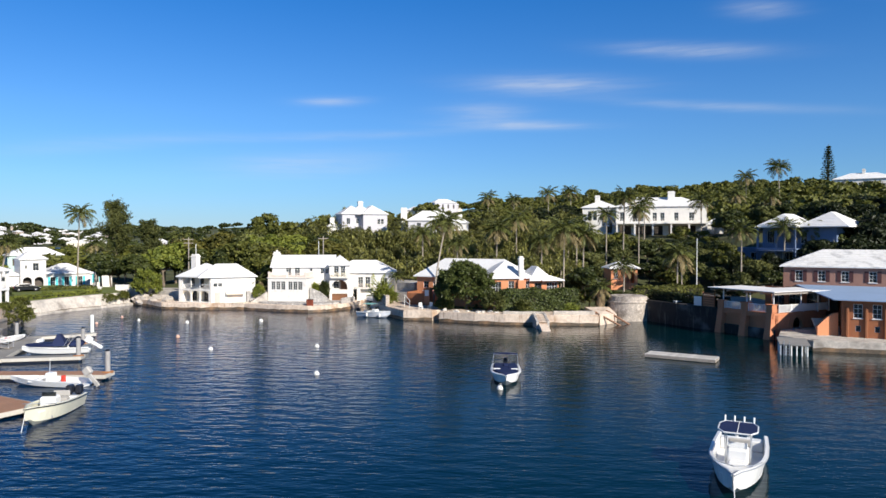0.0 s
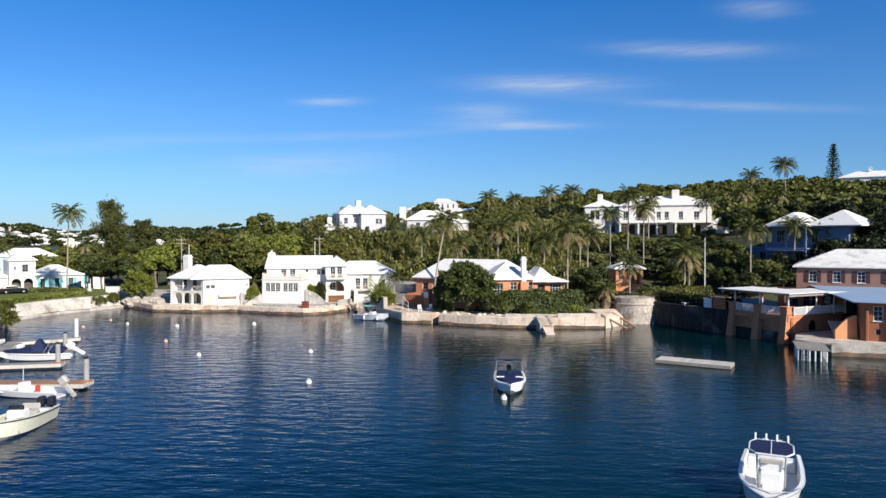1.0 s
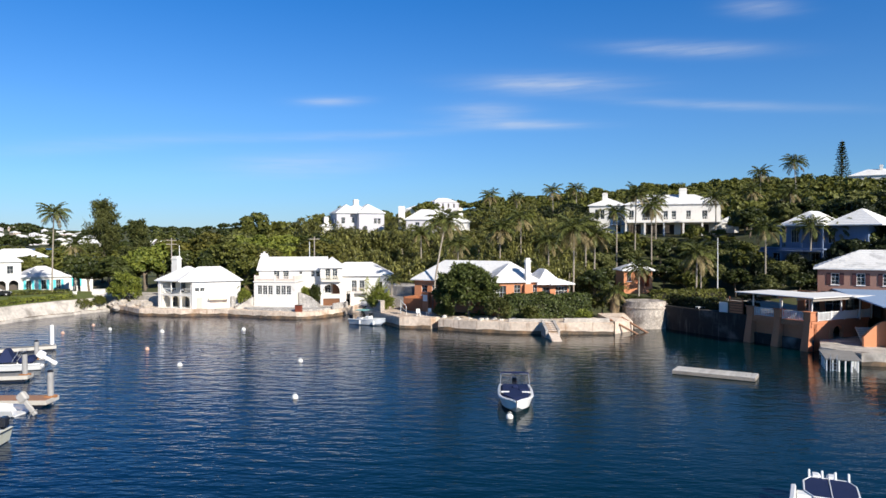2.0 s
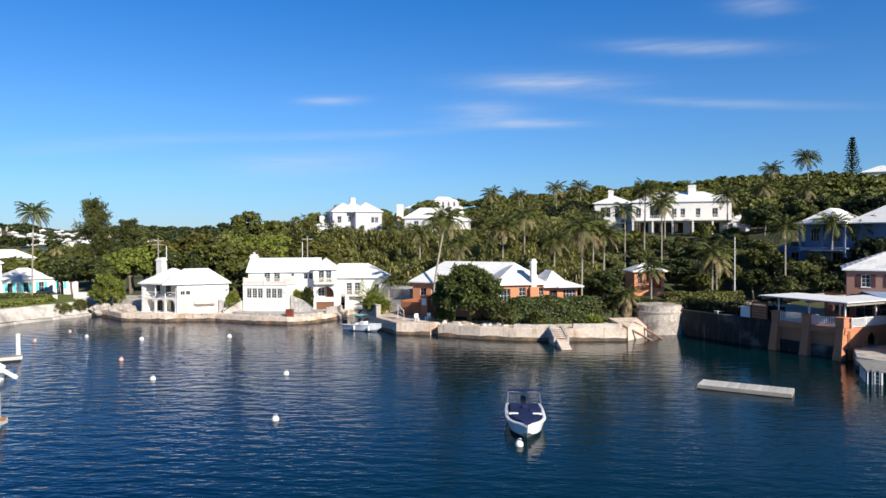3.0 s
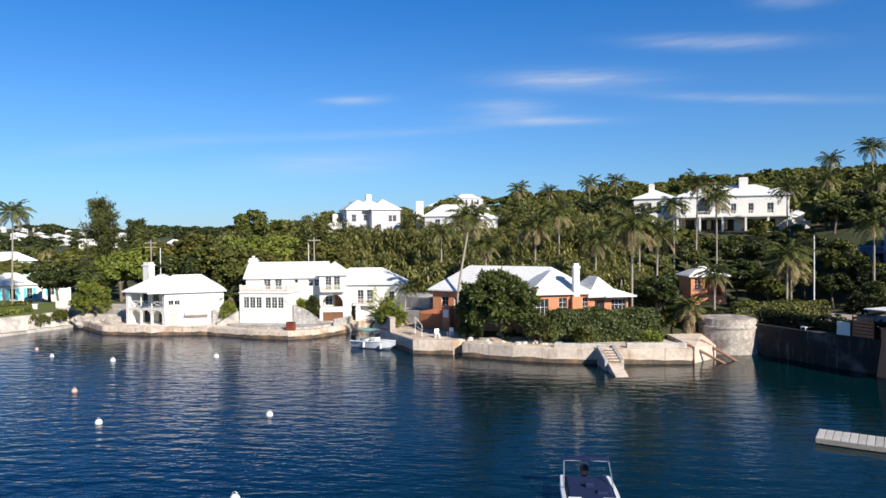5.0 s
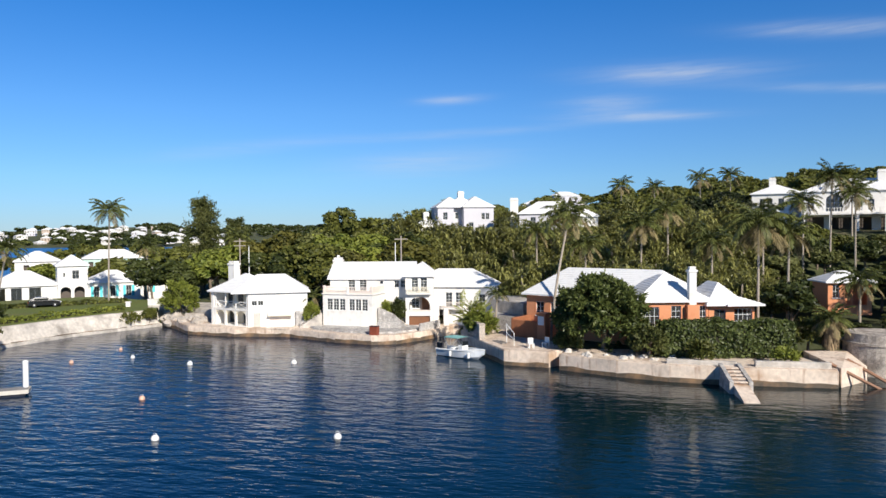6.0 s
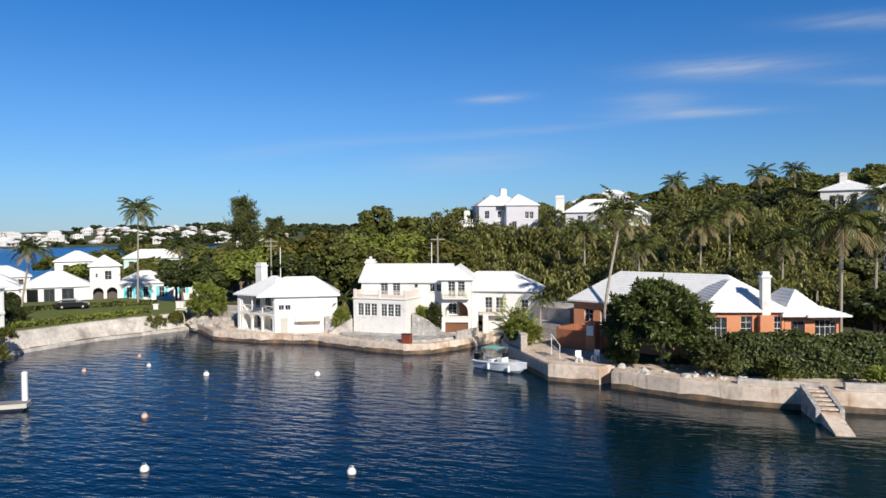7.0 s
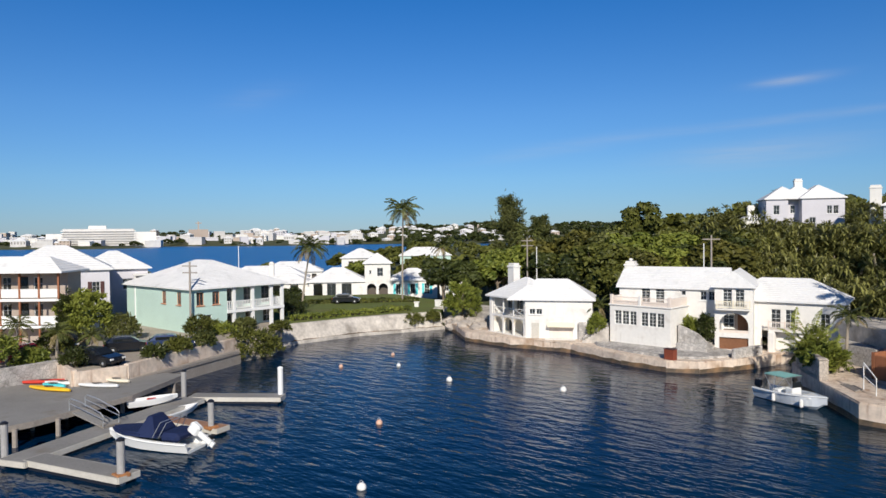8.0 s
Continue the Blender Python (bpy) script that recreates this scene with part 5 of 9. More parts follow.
def terrace():
    """The dining terrace on battered piers over the water."""
    t = thing("dining_terrace", 31.9, 93.2, 0, -61.0, "salmon waterside dining terrace with white railings and canopy", "terrace")
    length = 8.0
    part("terrace_slab", boxes((0, length, 0.1, 9.5, 2.75, 3.05), bevel=0.03), SALMON, t)
    part("terrace_wall", boxes((0, length, 0.5, 0.9, -1.5, 2.75)), SALMON, t)
    part("plinth", boxes((0, length, 0.2, 0.5, -1.5, 1.15), bevel=0.05), DARKWALL, t, "stained concrete plinth at the waterline, shade put into its colour")
    part("beam", boxes((0, length, 0.05, 0.45, 2.45, 2.75)), SALMON, t)
    for x in (0.1, 3.65, 7.2):
        bm = bmesh.new()
        vs = [bm.verts.new(p) for p in ((x - 0.15, -0.75, -1.5), (x + 0.85, -0.75, -1.5), (x + 0.85, 0.5, -1.5), (x - 0.15, 0.5, -1.5), (x, -0.05, 3.1), (x + 0.7, -0.05, 3.1), (x + 0.7, 0.5, 3.1), (x, 0.5, 3.1))]
        for q in ((0, 1, 5, 4), (1, 2, 6, 5), (2, 3, 7, 6), (3, 0, 4, 7), (4, 5, 6, 7)):
            bm.faces.new([vs[i] for i in q])
        part("pier", bm, SALMON, t, "battered salmon pier")
        part("pedestal", boxes((x - 0.05, x + 0.8, -0.1, 0.7, 3.1, 3.95), (x - 0.12, x + 0.87, -0.17, 0.77, 3.95, 4.08), bevel=0.03), SALMON, t)
    for a, b in ((0.95, 3.55), (4.5, 7.1)):
        railing(t, (a, 0.2), (b, 0.2), 3.05, 0.95, 0.2, WINWHITE, 0.09, 3.4, "railing")
    railing(t, (length + 0.1, 0.9), (length + 0.1, 9.4), 3.05, 0.95, 0.2, WINWHITE, 0.09, 2.4, "railing")
    # the end wall with its arch, lit by the sun
    end = [(3.0, 4.6, 0.9, 2.45, 0, 0, {"empty": True}), (1.0, 2.4, 1.2, 2.4, 0, 0, {"empty": True})]
    house_wall(t, (length, 0.5), (length, 9.4), -1.0, 2.75, SALMON, end, 0.4)
    part("niche_back", boxes((length - 0.2, length - 0.16, 1.4, 3.0, 1.1, 2.5)), SALMON, t)
    n, r0, zc = 10, 0.8, 1.65
    bm = bmesh.new()
    for side in (-1, 1):
        rows = [[bm.verts.new(q) for q in [(xx, 4.3 + side * r0, 2.452), (xx, 4.3 + side * r0, zc)] + [(xx, 4.3 + side * r0 * math.cos(math.pi / 2 * i / n), zc + r0 * math.sin(math.pi / 2 * i / n)) for i in range(1, n + 1)]] for xx in (length - 0.004, length - 0.396)]
        bm.faces.new(rows[0])
        bm.faces.new(rows[1][::-1])
        for i in range(len(rows[0]) - 1):
            bm.faces.new((rows[0][i], rows[0][i + 1], rows[1][i + 1], rows[1][i]))
    part("arch", bm, SALMON, t)
    part("arch_back", boxes((6.6, 6.7, 1.0, 5.0, 0.4, 2.7)), INTERIOR, t)
    doors = [(1.0 + 2.5 * i, 2.9 + 2.5 * i, 3.1, 5.2, 2, 2, {"frame_mat": FRAMEGREY, "sill": False}) for i in range(3)]
    house_wall(t, (-0.8, 9.6), (length + 0.2, 9.6), 2.9, 5.4, BRICKORANGE, doors, 0.3, "wall with glazed doors, its shade put into a brick-red colour")
    part("dim_room", boxes((-0.8, length + 0.2, 11.2, 11.3, 2.9, 5.4)), INTERIOR, t)
    c = thing("terrace_canopy", 31.9, 93.2, 0, -61.0, "flat white canopy on slim posts over the terrace", "canopy")
    part("canopy_sheet", boxes((-1.2, length + 0.6, -0.5, 5.6, 5.50, 5.60), bevel=0.02), ROOF, c)
    part("canopy_sheet", boxes((3.4, length + 0.9, 5.6, 10.0, 5.42, 5.52), bevel=0.02), ROOF, c)
    post = from_bm("post", boxes((-0.06, 0.06, -0.06, 0.06, 3.05, 5.50)), WINWHITE)
    for x in (0.5, 4.0, 7.7):
        for y in (0.5, 5.2):
            piece("post", post, c, x, y, 0)
    for y in (7.6, 9.6):
        piece("post", post, c, 8.2, y, -0.08)
    beam = from_bm("beam", boxes((-0.1, 0.1, -0.3, 9.5, 5.2, 5.4), bevel=0.01), TIMBER)
    for x in (-0.8, 1.7, 4.2, 6.6, 8.3):
        piece("beam", beam, c, x, 0, 0)
    g = thing("screen_wall", 30.9, 95.9, 2.85, -58.0, "brown slatted screen with a white board beside the terrace", "screen")
    for k in range(6):
        part("slat", boxes((0, 1.9, 0, 0.06, 0.12 + 0.3 * k, 0.36 + 0.3 * k), bevel=0.01), TERRACOTTA, g)
    for x in (0.0, 1.82):
        part("post", boxes((x, x + 0.09, -0.04, 0.1, 0, 2.0), bevel=0.01), BROWNPOST, g)
    part("white_board", boxes((-1.4, -0.2, 0, 0.06, 0.1, 1.3), bevel=0.01), WINWHITE, g, "white board")
    for px, py, a in ((29.3, 100.4, 20.0), (30.0, 101.4, 35.0)):
        u = thing("sun_lounger", px, py, 2.85, a, "white slatted sun lounger on the terrace", "lounger", group="loungers on the terrace")
        part("bed", boxes((-0.9, 0.5, -0.32, 0.32, 0.30, 0.38), bevel=0.02), WINWHITE, u)
        back = part("backrest", boxes((0.0, 0.85, -0.32, 0.32, 0.0, 0.07), bevel=0.02), WINWHITE, u)
        back.matrix_basis = pose(0.45, 0, 0.34, 0, -50, 0)
        for dx in (-0.8, 0.4):
            for dy in (-0.27, 0.27):
                part("leg", boxes((dx - 0.03, dx + 0.03, dy - 0.03, dy + 0.03, 0, 0.31)), WINWHITE, u)
    # the low sunny quay in front of the restaurant
    quay("quay_restaurant", [(36.3, 85.4), (34.6, 82.0), (36.7, 78.5), (43.2, 76.8), (60.0, 69.5), (110, 40)], [(120, 70), (70, 96), (46, 96), (38.5, 90.5)], 1.12, PALE_STONE, "pale paved restaurant quay")
    s = thing("curved_stair", 39.0, 82.4, 1.1, -12.0, "salmon stair flanked by a curved sunlit wall", "stair")
    bm = bmesh.new()
    n = 10
    pts = [(k / n * 2.2, 1.0 + 1.5 * math.sin(math.pi / 2 * k / n)) for k in range(n + 1)]
    lo = [bm.verts.new((x, 0, 0)) for x, z in pts] + [bm.verts.new((x, 0, z)) for x, z in pts[::-1]]
    hi = [bm.verts.new((v.co.x, 0.35, v.co.z)) for v in lo]
    bm.faces.new(lo)
    bm.faces.new(hi[::-1])
    for k in range(len(lo)):
        bm.faces.new((lo[k], lo[(k + 1) % len(lo)], hi[(k + 1) % len(lo)], hi[k]))
    wall = part("curved_wall", bm, ORANGE, s)
    wall.matrix_basis = pose(0, 0, 0, 0, 0, 12)
    step = from_bm("step", boxes((0, 1.8, 0, 0.3, 0, 0.17), bevel=0.01), PALE_STONE)
    for k in range(9):
        piece("step", step, s, 0.2, 0.8 + 0.3 * k, 0.17 * k)
    l = thing("swim_landing", 32.1, 75.8, 0, -20.0, "white swim landing on many thin posts", "landing")
    part("landing_deck", boxes((0, 2.8, 0, 5.4, 1.0, 1.14), bevel=0.02), DECK, l)
    post = from_bm("post", tube(bmesh.new(), [(0, 0, -1.5), (0, 0, 1.05)], [0.075, 0.07], 6), WINWHITE)
    for i in range(6):
        piece("post", post, l, 0.15 + 0.48 * i, 0.1, 0)
    for i in range(3):
        piece("post", post, l, 0.1, 1.2 + i, 0)
        piece("post", post, l, 2.6, 1.2 + i, 0)
    lad = boxes((0.4, 0.46, -0.08, -0.02, -0.8, 1.5), (0.9, 0.96, -0.08, -0.02, -0.8, 1.5))
    for k in range(5):
        box(lad, 0.46, 0.9, -0.07, -0.03, -0.5 + 0.3 * k, -0.45 + 0.3 * k)
    part("ladder", lad, METAL, l)


def mint_house():
    """Its corner points to the cove: a plain end towards the parking, a two-storey verandah towards the lawn."""
    h = thing("mint_house", -83.1, 92.3, 2.0, -2.0, "mint green two-storey house with a white roof and verandah", "house")
    sh = {"shutters": None, "frame_mat": TERRACOTTA}
    g = {"frame_mat": FRAMEGREY, "sill": False}
    w, near, deep, eave = 15.0, 4.2, 11.6, 5.0
    block(h, 0, 0, w, near, -0.8, eave, MINT, front=[(8.6, 9.55, 3.15, 4.55, 2, 1, sh), (11.9, 12.85, 3.15, 4.55, 2, 1, sh)],
          right=[(0.35, 1.2, 3.15, 4.55, 2, 1, sh), (2.2, 3.05, 3.15, 4.55, 2, 1, sh), (1.0, 2.1, 0.6, 2.1, 2, 2, {"frame_mat": WINWHITE})])
    block(h, 0, near, w - 2.1, deep - near, -0.8, eave, MINT, right=[(0.9, 2.0, 2.7, 4.6, 2, 2, g), (3.2, 4.3, 2.7, 4.6, 2, 2, g), (5.6, 6.7, 2.7, 4.6, 2, 2, g), (0.8, 2.0, -0.4, 1.9, 1, 2, g), (3.4, 4.6, 0.4, 1.9, 2, 2, {}), (5.8, 7.0, 0.4, 1.9, 2, 2, {})])
    part("verandah_floor", boxes((w - 2.1, w + 0.15, near, deep + 0.1, 2.05, 2.4), bevel=0.02), WINWHITE, h)
    col = from_bm("column", boxes((-0.17, 0.17, -0.17, 0.17, -0.8, eave), (-0.24, 0.24, -0.24, 0.24, eave - 0.3, eave), bevel=0.015), WINWHITE)
    ys = (near + 0.9, near + 3.3, near + 5.8, deep - 0.1)
    for y in ys:
        piece("column", col, h, w - 0.1, y, 0)
    for y0, y1 in zip((near,) + ys, ys):
        railing(h, (w - 0.05, y0 + 0.1), (w - 0.05, y1 - 0.1), 2.4, 0.95, 0.2, WINWHITE, 0.07, 3.0, "verandah_rail")
    railing(h, (w - 0.2, deep), (w - 2.0, deep), 2.4, 0.95, 0.2, WINWHITE, 0.07, 2.0, "verandah_rail")
    hip_roof(h, 0, 0, w, deep, eave + 0.05, 2.75, over=0.45)
    part("gutter", boxes((2.2, 2.32, -0.12, 0.0, 0, eave - 0.2)), WINWHITE, h)


def lodge():
    L, bays = 11.5, 6
    a = thing("lodging_block", -81.0, 73.1, 2.2, 39.0, "taupe lodging block with white balconies and brown posts", "house")
    doors = [(0.5 + 3.1 * i, 1.4 + 3.1 * i, z + 0.05, z + 2.1, 1, 1, {"frame_mat": TERRACOTTA, "sill": False}) for i in range(3) for z in (1.9, 4.5)]
    doors += [(1.9 + 3.1 * i, 2.8 + 3.1 * i, z + 0.7, z + 2.0, 2, 2, {"frame_mat": WINWHITE}) for i in range(3) for z in (1.9, 4.5)]
    block(a, 0, 1.5, L, 2.4, -1.0, 7.1, TAUPE, front=doors)
    step = (L - 0.24) / bays
    for z in (1.9, 4.5):
        part("balcony_slab", boxes((-0.1, L + 0.1, -0.1, 1.5, z - 0.26, z), bevel=0.02), WINWHITE, a)
        for i in range(bays):
            x, w = 0.12 + step * i, step
            part("balcony_panel", boxes((x + 0.1, x + w - 0.1, 0.0, 0.07, z + 0.12, z + 0.86), (x + 0.07, x + w - 0.07, -0.03, 0.1, z + 0.86, z + 0.94)), WINWHITE, a, "white boarded balcony panel")
    post = from_bm("post", boxes((-0.09, 0.09, -0.09, 0.09, -1.0, 7.1), bevel=0.01), BROWNPOST)
    for i in range(bays + 1):
        piece("post", post, a, 0.12 + step * i, 0.04, 0)
    hip_roof(a, -0.3, -0.3, L + 0.5, 4.4, 7.15, 1.4, over=0.4, course=0.4)


def grey_houses():
    h = thing("grey_house", -86.0, 79.5, 2.0, 66.0, "lilac-grey two-storey house with a white roof", "house")
    sh = {"shutters": SHUTTER}
    block(h, 0, 0, 11.0, 9.0, -0.8, 7.0, LILAC, front=[(9.2, 10.0, 3.9, 5.5, 2, 3, sh)], right=[(2, 3, 3.6, 5.4, 2, 3, {})])
    hip_roof(h, 0, 0, 11.0, 9.0, 7.0, 2.7, over=0.4, course=0.45)
    part("drainpipe", boxes((0.4, 0.5, -0.12, 0, -0.5, 6.9)), WINWHITE, h)
    g = thing("grey_cottage", -92.0, 90.6, 2.0, 66.0, "grey house behind with a white porch and chimney", "house")
    block(g, 0, 0, 8.0, 7.0, -0.8, 6.6, LILAC, front=[(2, 3.2, 3.8, 5.2, 2, 2, {}), (5, 6.2, 3.8, 5.2, 2, 2, {})], right=[(2, 3, 3.8, 5.2, 2, 2, {})])
    hip_roof(g, 0, 0, 8.0, 7.0, 6.6, 2.2, over=0.5, course=0.45)
    chimney(g, 1.6, -1.2, 1.1, 1.0, -0.5, 6.0)
    part("porch", boxes((6.2, 8.6, -1.4, 0, 3.0, 3.2), (6.3, 6.5, -1.3, -1.1, -0.5, 5.8), (8.3, 8.5, -1.3, -1.1, -0.5, 5.8), (6.2, 8.6, -1.4, 0, 5.6, 5.8)), WHITE, g)


def villa():
    """The white villa with a cupola beyond the lawn."""
    v = thing("white_villa", -98.2, 131.3, 1.2, 45.0, "white villa with a square tower, arches and turquoise shutters", "house")
    teal = {"shutters": TEAL, "sill": False}
    block(v, 11.0, 0, 4.6, 6, -0.5, 6.3, WHITE, front=[(0.8, 1.2, 4.3, 5.0, 1, 2, {}), (2.2, 3.3, 3.9, 5.4, 2, 2, {}), (0.4, 2.0, 0.2, 2.6, 0, 0, {"empty": True}), (2.5, 4.1, 0.2, 2.6, 0, 0, {"empty": True})])
    hip_roof(v, 11.0, 0, 4.6, 4.8, 6.3, 1.8, course=0.5)
    part("arch_back", boxes((11.3, 15.3, 1.4, 1.5, -0.5, 3)), INTERIOR, v)
    block(v, 1.0, 1.5, 10.0, 7, -0.5, 3.0, WHITE, front=[(0.8, 2.4, 0.4, 2.6, 0, 0, {"empty": True}), (3.2, 4.8, 0.4, 2.6, 2, 1, {"frame_mat": FRAMEGREY}), (5.8, 7.6, 0.4, 2.6, 2, 1, {"frame_mat": FRAMEGREY})])
    hip_roof(v, 1.0, 1.5, 10.0, 8, 3.0, 2.4, course=0.5)
    block(v, 15.6, 1.0, 8.6, 7, -0.5, 3.1, WHITE, front=[(1.0, 1.9, 0.5, 2.4, 2, 2, teal), (3.6, 4.5, 0.5, 2.4, 2, 2, teal), (6.2, 7.1, 0.5, 2.4, 2, 2, teal)])
    hip_roof(v, 15.6, 1.0, 8.6, 7, 3.1, 2.0, course=0.5)
    block(v, 24.2, 3.0, 5.0, 6, -0.5, 2.9, WHITE, front=[(1.4, 2.3, 0.8, 2.5, 2, 2, teal)])
    hip_roof(v, 24.2, 3.0, 5.0, 6, 2.9, 1.4, course=0.5)
    block(v, -7.0, 2.5, 8.0, 6, -0.5, 2.8, WHITE, front=[(1.4, 2.8, 0.4, 2.4, 0, 0, {"empty": True}), (4.6, 6.0, 0.4, 2.4, 0, 0, {"empty": True})])
    hip_roof(v, -7.0, 2.5, 8.0, 6, 2.8, 1.6, course=0.5)
    chimney(v, -6.0, 5, 0.8, 0.8, 4, 6.6)
    n = 10
    for x0 in (11.4, 13.5):
        bm = bmesh.new()
        r = 0.8
        for side in (-1, 1):
            for y in (0.004, 0.246):
                pts = [(x0 + r + side * r, y, 2.6), (x0 + r + side * r, y, 1.85)] + [(x0 + r + side * r * math.cos(math.pi / 2 * i / n), y, 1.85 + 0.73 * math.sin(math.pi / 2 * i / n)) for i in range(1, n + 1)]
                bm.faces.new([bm.verts.new(p) for p in pts])
        part("arch", bm, WHITE, v)


white_house(), boathouse(), orange_house(), hillside_hut(), manor(), hill_house(), blue_house(), restaurant(), terrace(), mint_house(), lodge(), grey_houses(), villa()

# ---------------------------------------------------------------- plants
def mesh_from_arrays(name, verts, faces, material):
    me = bpy.data.meshes.new(name)
    me.from_pydata(verts.tolist(), [], faces.tolist())
    me.materials.append(material)
    return me


def leaf_arrays(centres, normals, sizes, rng, narrow=0.55):
    """Pointed four-cornered leaves, each facing about its normal."""
    n = len(centres)
    nrm = normals + rng.normal(0, 0.45, (n, 3))
    nrm /= np.linalg.norm(nrm, axis=1)[:, None]
    a = np.cross(nrm, rng.normal(0, 1, (n, 3)))
    a /= np.linalg.norm(a, axis=1)[:, None] + 1e-9
    b = np.cross(nrm, a)
    s = sizes[:, None]
    v = np.stack([centres - a * s, centres + b * s * narrow + nrm * s * 0.12, centres + a * s, centres - b * s * narrow + nrm * s * 0.12], 1)
    return v.reshape(-1, 3), np.arange(4 * n).reshape(-1, 4)


def crown_arrays(seed, radius, height, leaves, size, clumps=16, flat=0.75):
    """A crown of leaf clumps with gaps between them; its foot is at z = 0."""
    rng = np.random.default_rng(seed)
    u = rng.normal(0, 1, (clumps, 3))
    u /= np.linalg.norm(u, axis=1)[:, None]
    u[:, 2] = np.abs(u[:, 2]) * 1.35 - 0.55
    mid = u * rng.uniform(0.45, 0.8, (clumps, 1)) * np.array([radius, radius, height * 0.5]) + np.array([0, 0, height * 0.5])
    rad = rng.uniform(0.20, 0.38, clumps) * radius
    k = rng.integers(0, clumps, leaves)
    d = rng.normal(0, 1, (leaves, 3))
    d[:, 2] += 0.35
    d /= np.linalg.norm(d, axis=1)[:, None]
    shell = rng.uniform(0.55, 1.06, (leaves, 1)) ** 0.6
    c = mid[k] + d * rad[k][:, None] * shell * np.array([1, 1, flat])
    return leaf_arrays(c, d, size * rng.uniform(0.6, 1.25, leaves), rng)


def trunk_bm(seed, height, radius, spread, limbs=5):
    rng = random.Random(seed)
    bm = bmesh.new()
    lean = [rng.uniform(-0.12, 0.12) for _ in range(2)]
    pts = [(lean[0] * z, lean[1] * z, z) for z in (0, height * 0.3, height * 0.62, height * 0.95)]
    tube(bm, [(0, 0, -0.6)] + pts, [radius * 1.35, radius, radius * 0.8, radius * 0.55, radius * 0.2], 7)
    for k in range(limbs):
        a = 2 * math.pi * (k + rng.random() * 0.6) / limbs
        z = height * rng.uniform(0.35, 0.6)
        r = spread * rng.uniform(0.5, 0.75)
        tube(bm, [(lean[0] * z, lean[1] * z, z), (r * 0.5 * math.cos(a), r * 0.5 * math.sin(a), z + height * 0.16), (r * math.cos(a), r * math.sin(a), z + height * rng.uniform(0.25, 0.4))],
             [radius * 0.5, radius * 0.34, radius * 0.1], 5)
    return bm


LEAVES = {"green": LEAF, "dark": LEAF_DARK, "olive": LEAF_OLIVE, "yellow": LEAF_YELLOW, "rust": LEAF_RUST, "deep": LEAF_SHADE}
WORDS = {"green": "leafy green", "dark": "dense dark green", "olive": "dull olive green", "yellow": "bright yellow-green", "rust": "rusty brown-green", "deep": "shade-darkened green"}
TREES = {}


def make_tree(kind, shape, seed):
    """One tree of 10 m height and 4 m radius, to be copied and scaled."""
    t = thing("tree", 0, -300 - 20 * len(TREES), 0, 0, WORDS[kind] + " broadleaf tree on the wooded slope", "tree", group="broadleaf trees")
    part("trunk", trunk_bm(seed, 7.5, 0.24, 3.6), BARK, t)
    v, f = crown_arrays(seed, 4.0, 8.6 if shape else 8.0, 3400, 0.38, 30)
    v[:, 2] += 1.3 if shape else 1.8
    c = new("crown", mesh_from_arrays("crown", v, f, LEAVES[kind]))
    c.parent = t
    return t


def plant_tree(kind, x, y, z, height, radius=None, seed=0, label="", z_turn=None):
    key = (kind, seed % 3)
    used = key in TREES
    if not used:
        TREES[key] = make_tree(kind, seed % 2, 11 + 7 * len(TREES))
    s = height / 10.0
    r = (radius or height * 0.4) / 4.0
    a = z_turn if z_turn is not None else (seed * 137.5) % 360
    m = pose(x, y, z, 0, 0, a)
    ob = copy_thing(TREES[key], m)
    ob.matrix_basis = m @ Matrix.Diagonal((r, r, s, 1))
    if label:
        tagged(ob, label)
    return ob


def frond_arrays(rng, length, droop, az, rise, leaflets=13, width=0.55, base=0.0):
    """A feather frond: a bent midrib with two rows of hanging leaflets."""
    ts = np.linspace(0.0, 1.0, leaflets + 1)
    ang = rise - droop * ts ** 1.4
    seg = length / leaflets
    r = np.concatenate([[0], np.cumsum(np.cos(ang[:-1]) * seg)]) + base
    z = np.concatenate([[0], np.cumsum(np.sin(ang[:-1]) * seg)])
    d, side = np.array([math.cos(az), math.sin(az), 0]), np.array([-math.sin(az), math.cos(az), 0])
    rib = r[:, None] * d + z[:, None] * np.array([0, 0, 1.0])
    vs, fs = [], []
    def quad(*p):
        k = len(vs)
        vs.extend(p)
        fs.append((k, k + 1, k + 2, k + 3))
    for i in range(leaflets):
        w = 0.035 * (1 - 0.7 * ts[i]) + 0.012
        quad(rib[i] - side * w, rib[i] + side * w, rib[i + 1] + side * w * 0.8, rib[i + 1] - side * w * 0.8)
        if ts[i] < 0.12:
            continue
        ll = width * length * 0.36 * (math.sin(math.pi * min(1, ts[i] * 0.9 + 0.12)) ** 0.6) * rng.uniform(0.8, 1.15)
        for sgn in (-1, 1):
            fwd = (rib[i + 1] - rib[i]) / seg
            tip = rib[i] + side * sgn * ll * 0.75 + fwd * ll * 0.55 - np.array([0, 0, ll * rng.uniform(0.3, 0.75)])
            mid = rib[i] + (tip - rib[i]) * 0.5 + np.array([0, 0, ll * 0.10])
            wv = fwd * seg * 0.48
            quad(rib[i] - wv, mid - wv, tip, mid + wv)
    return np.array(vs), np.array(fs)


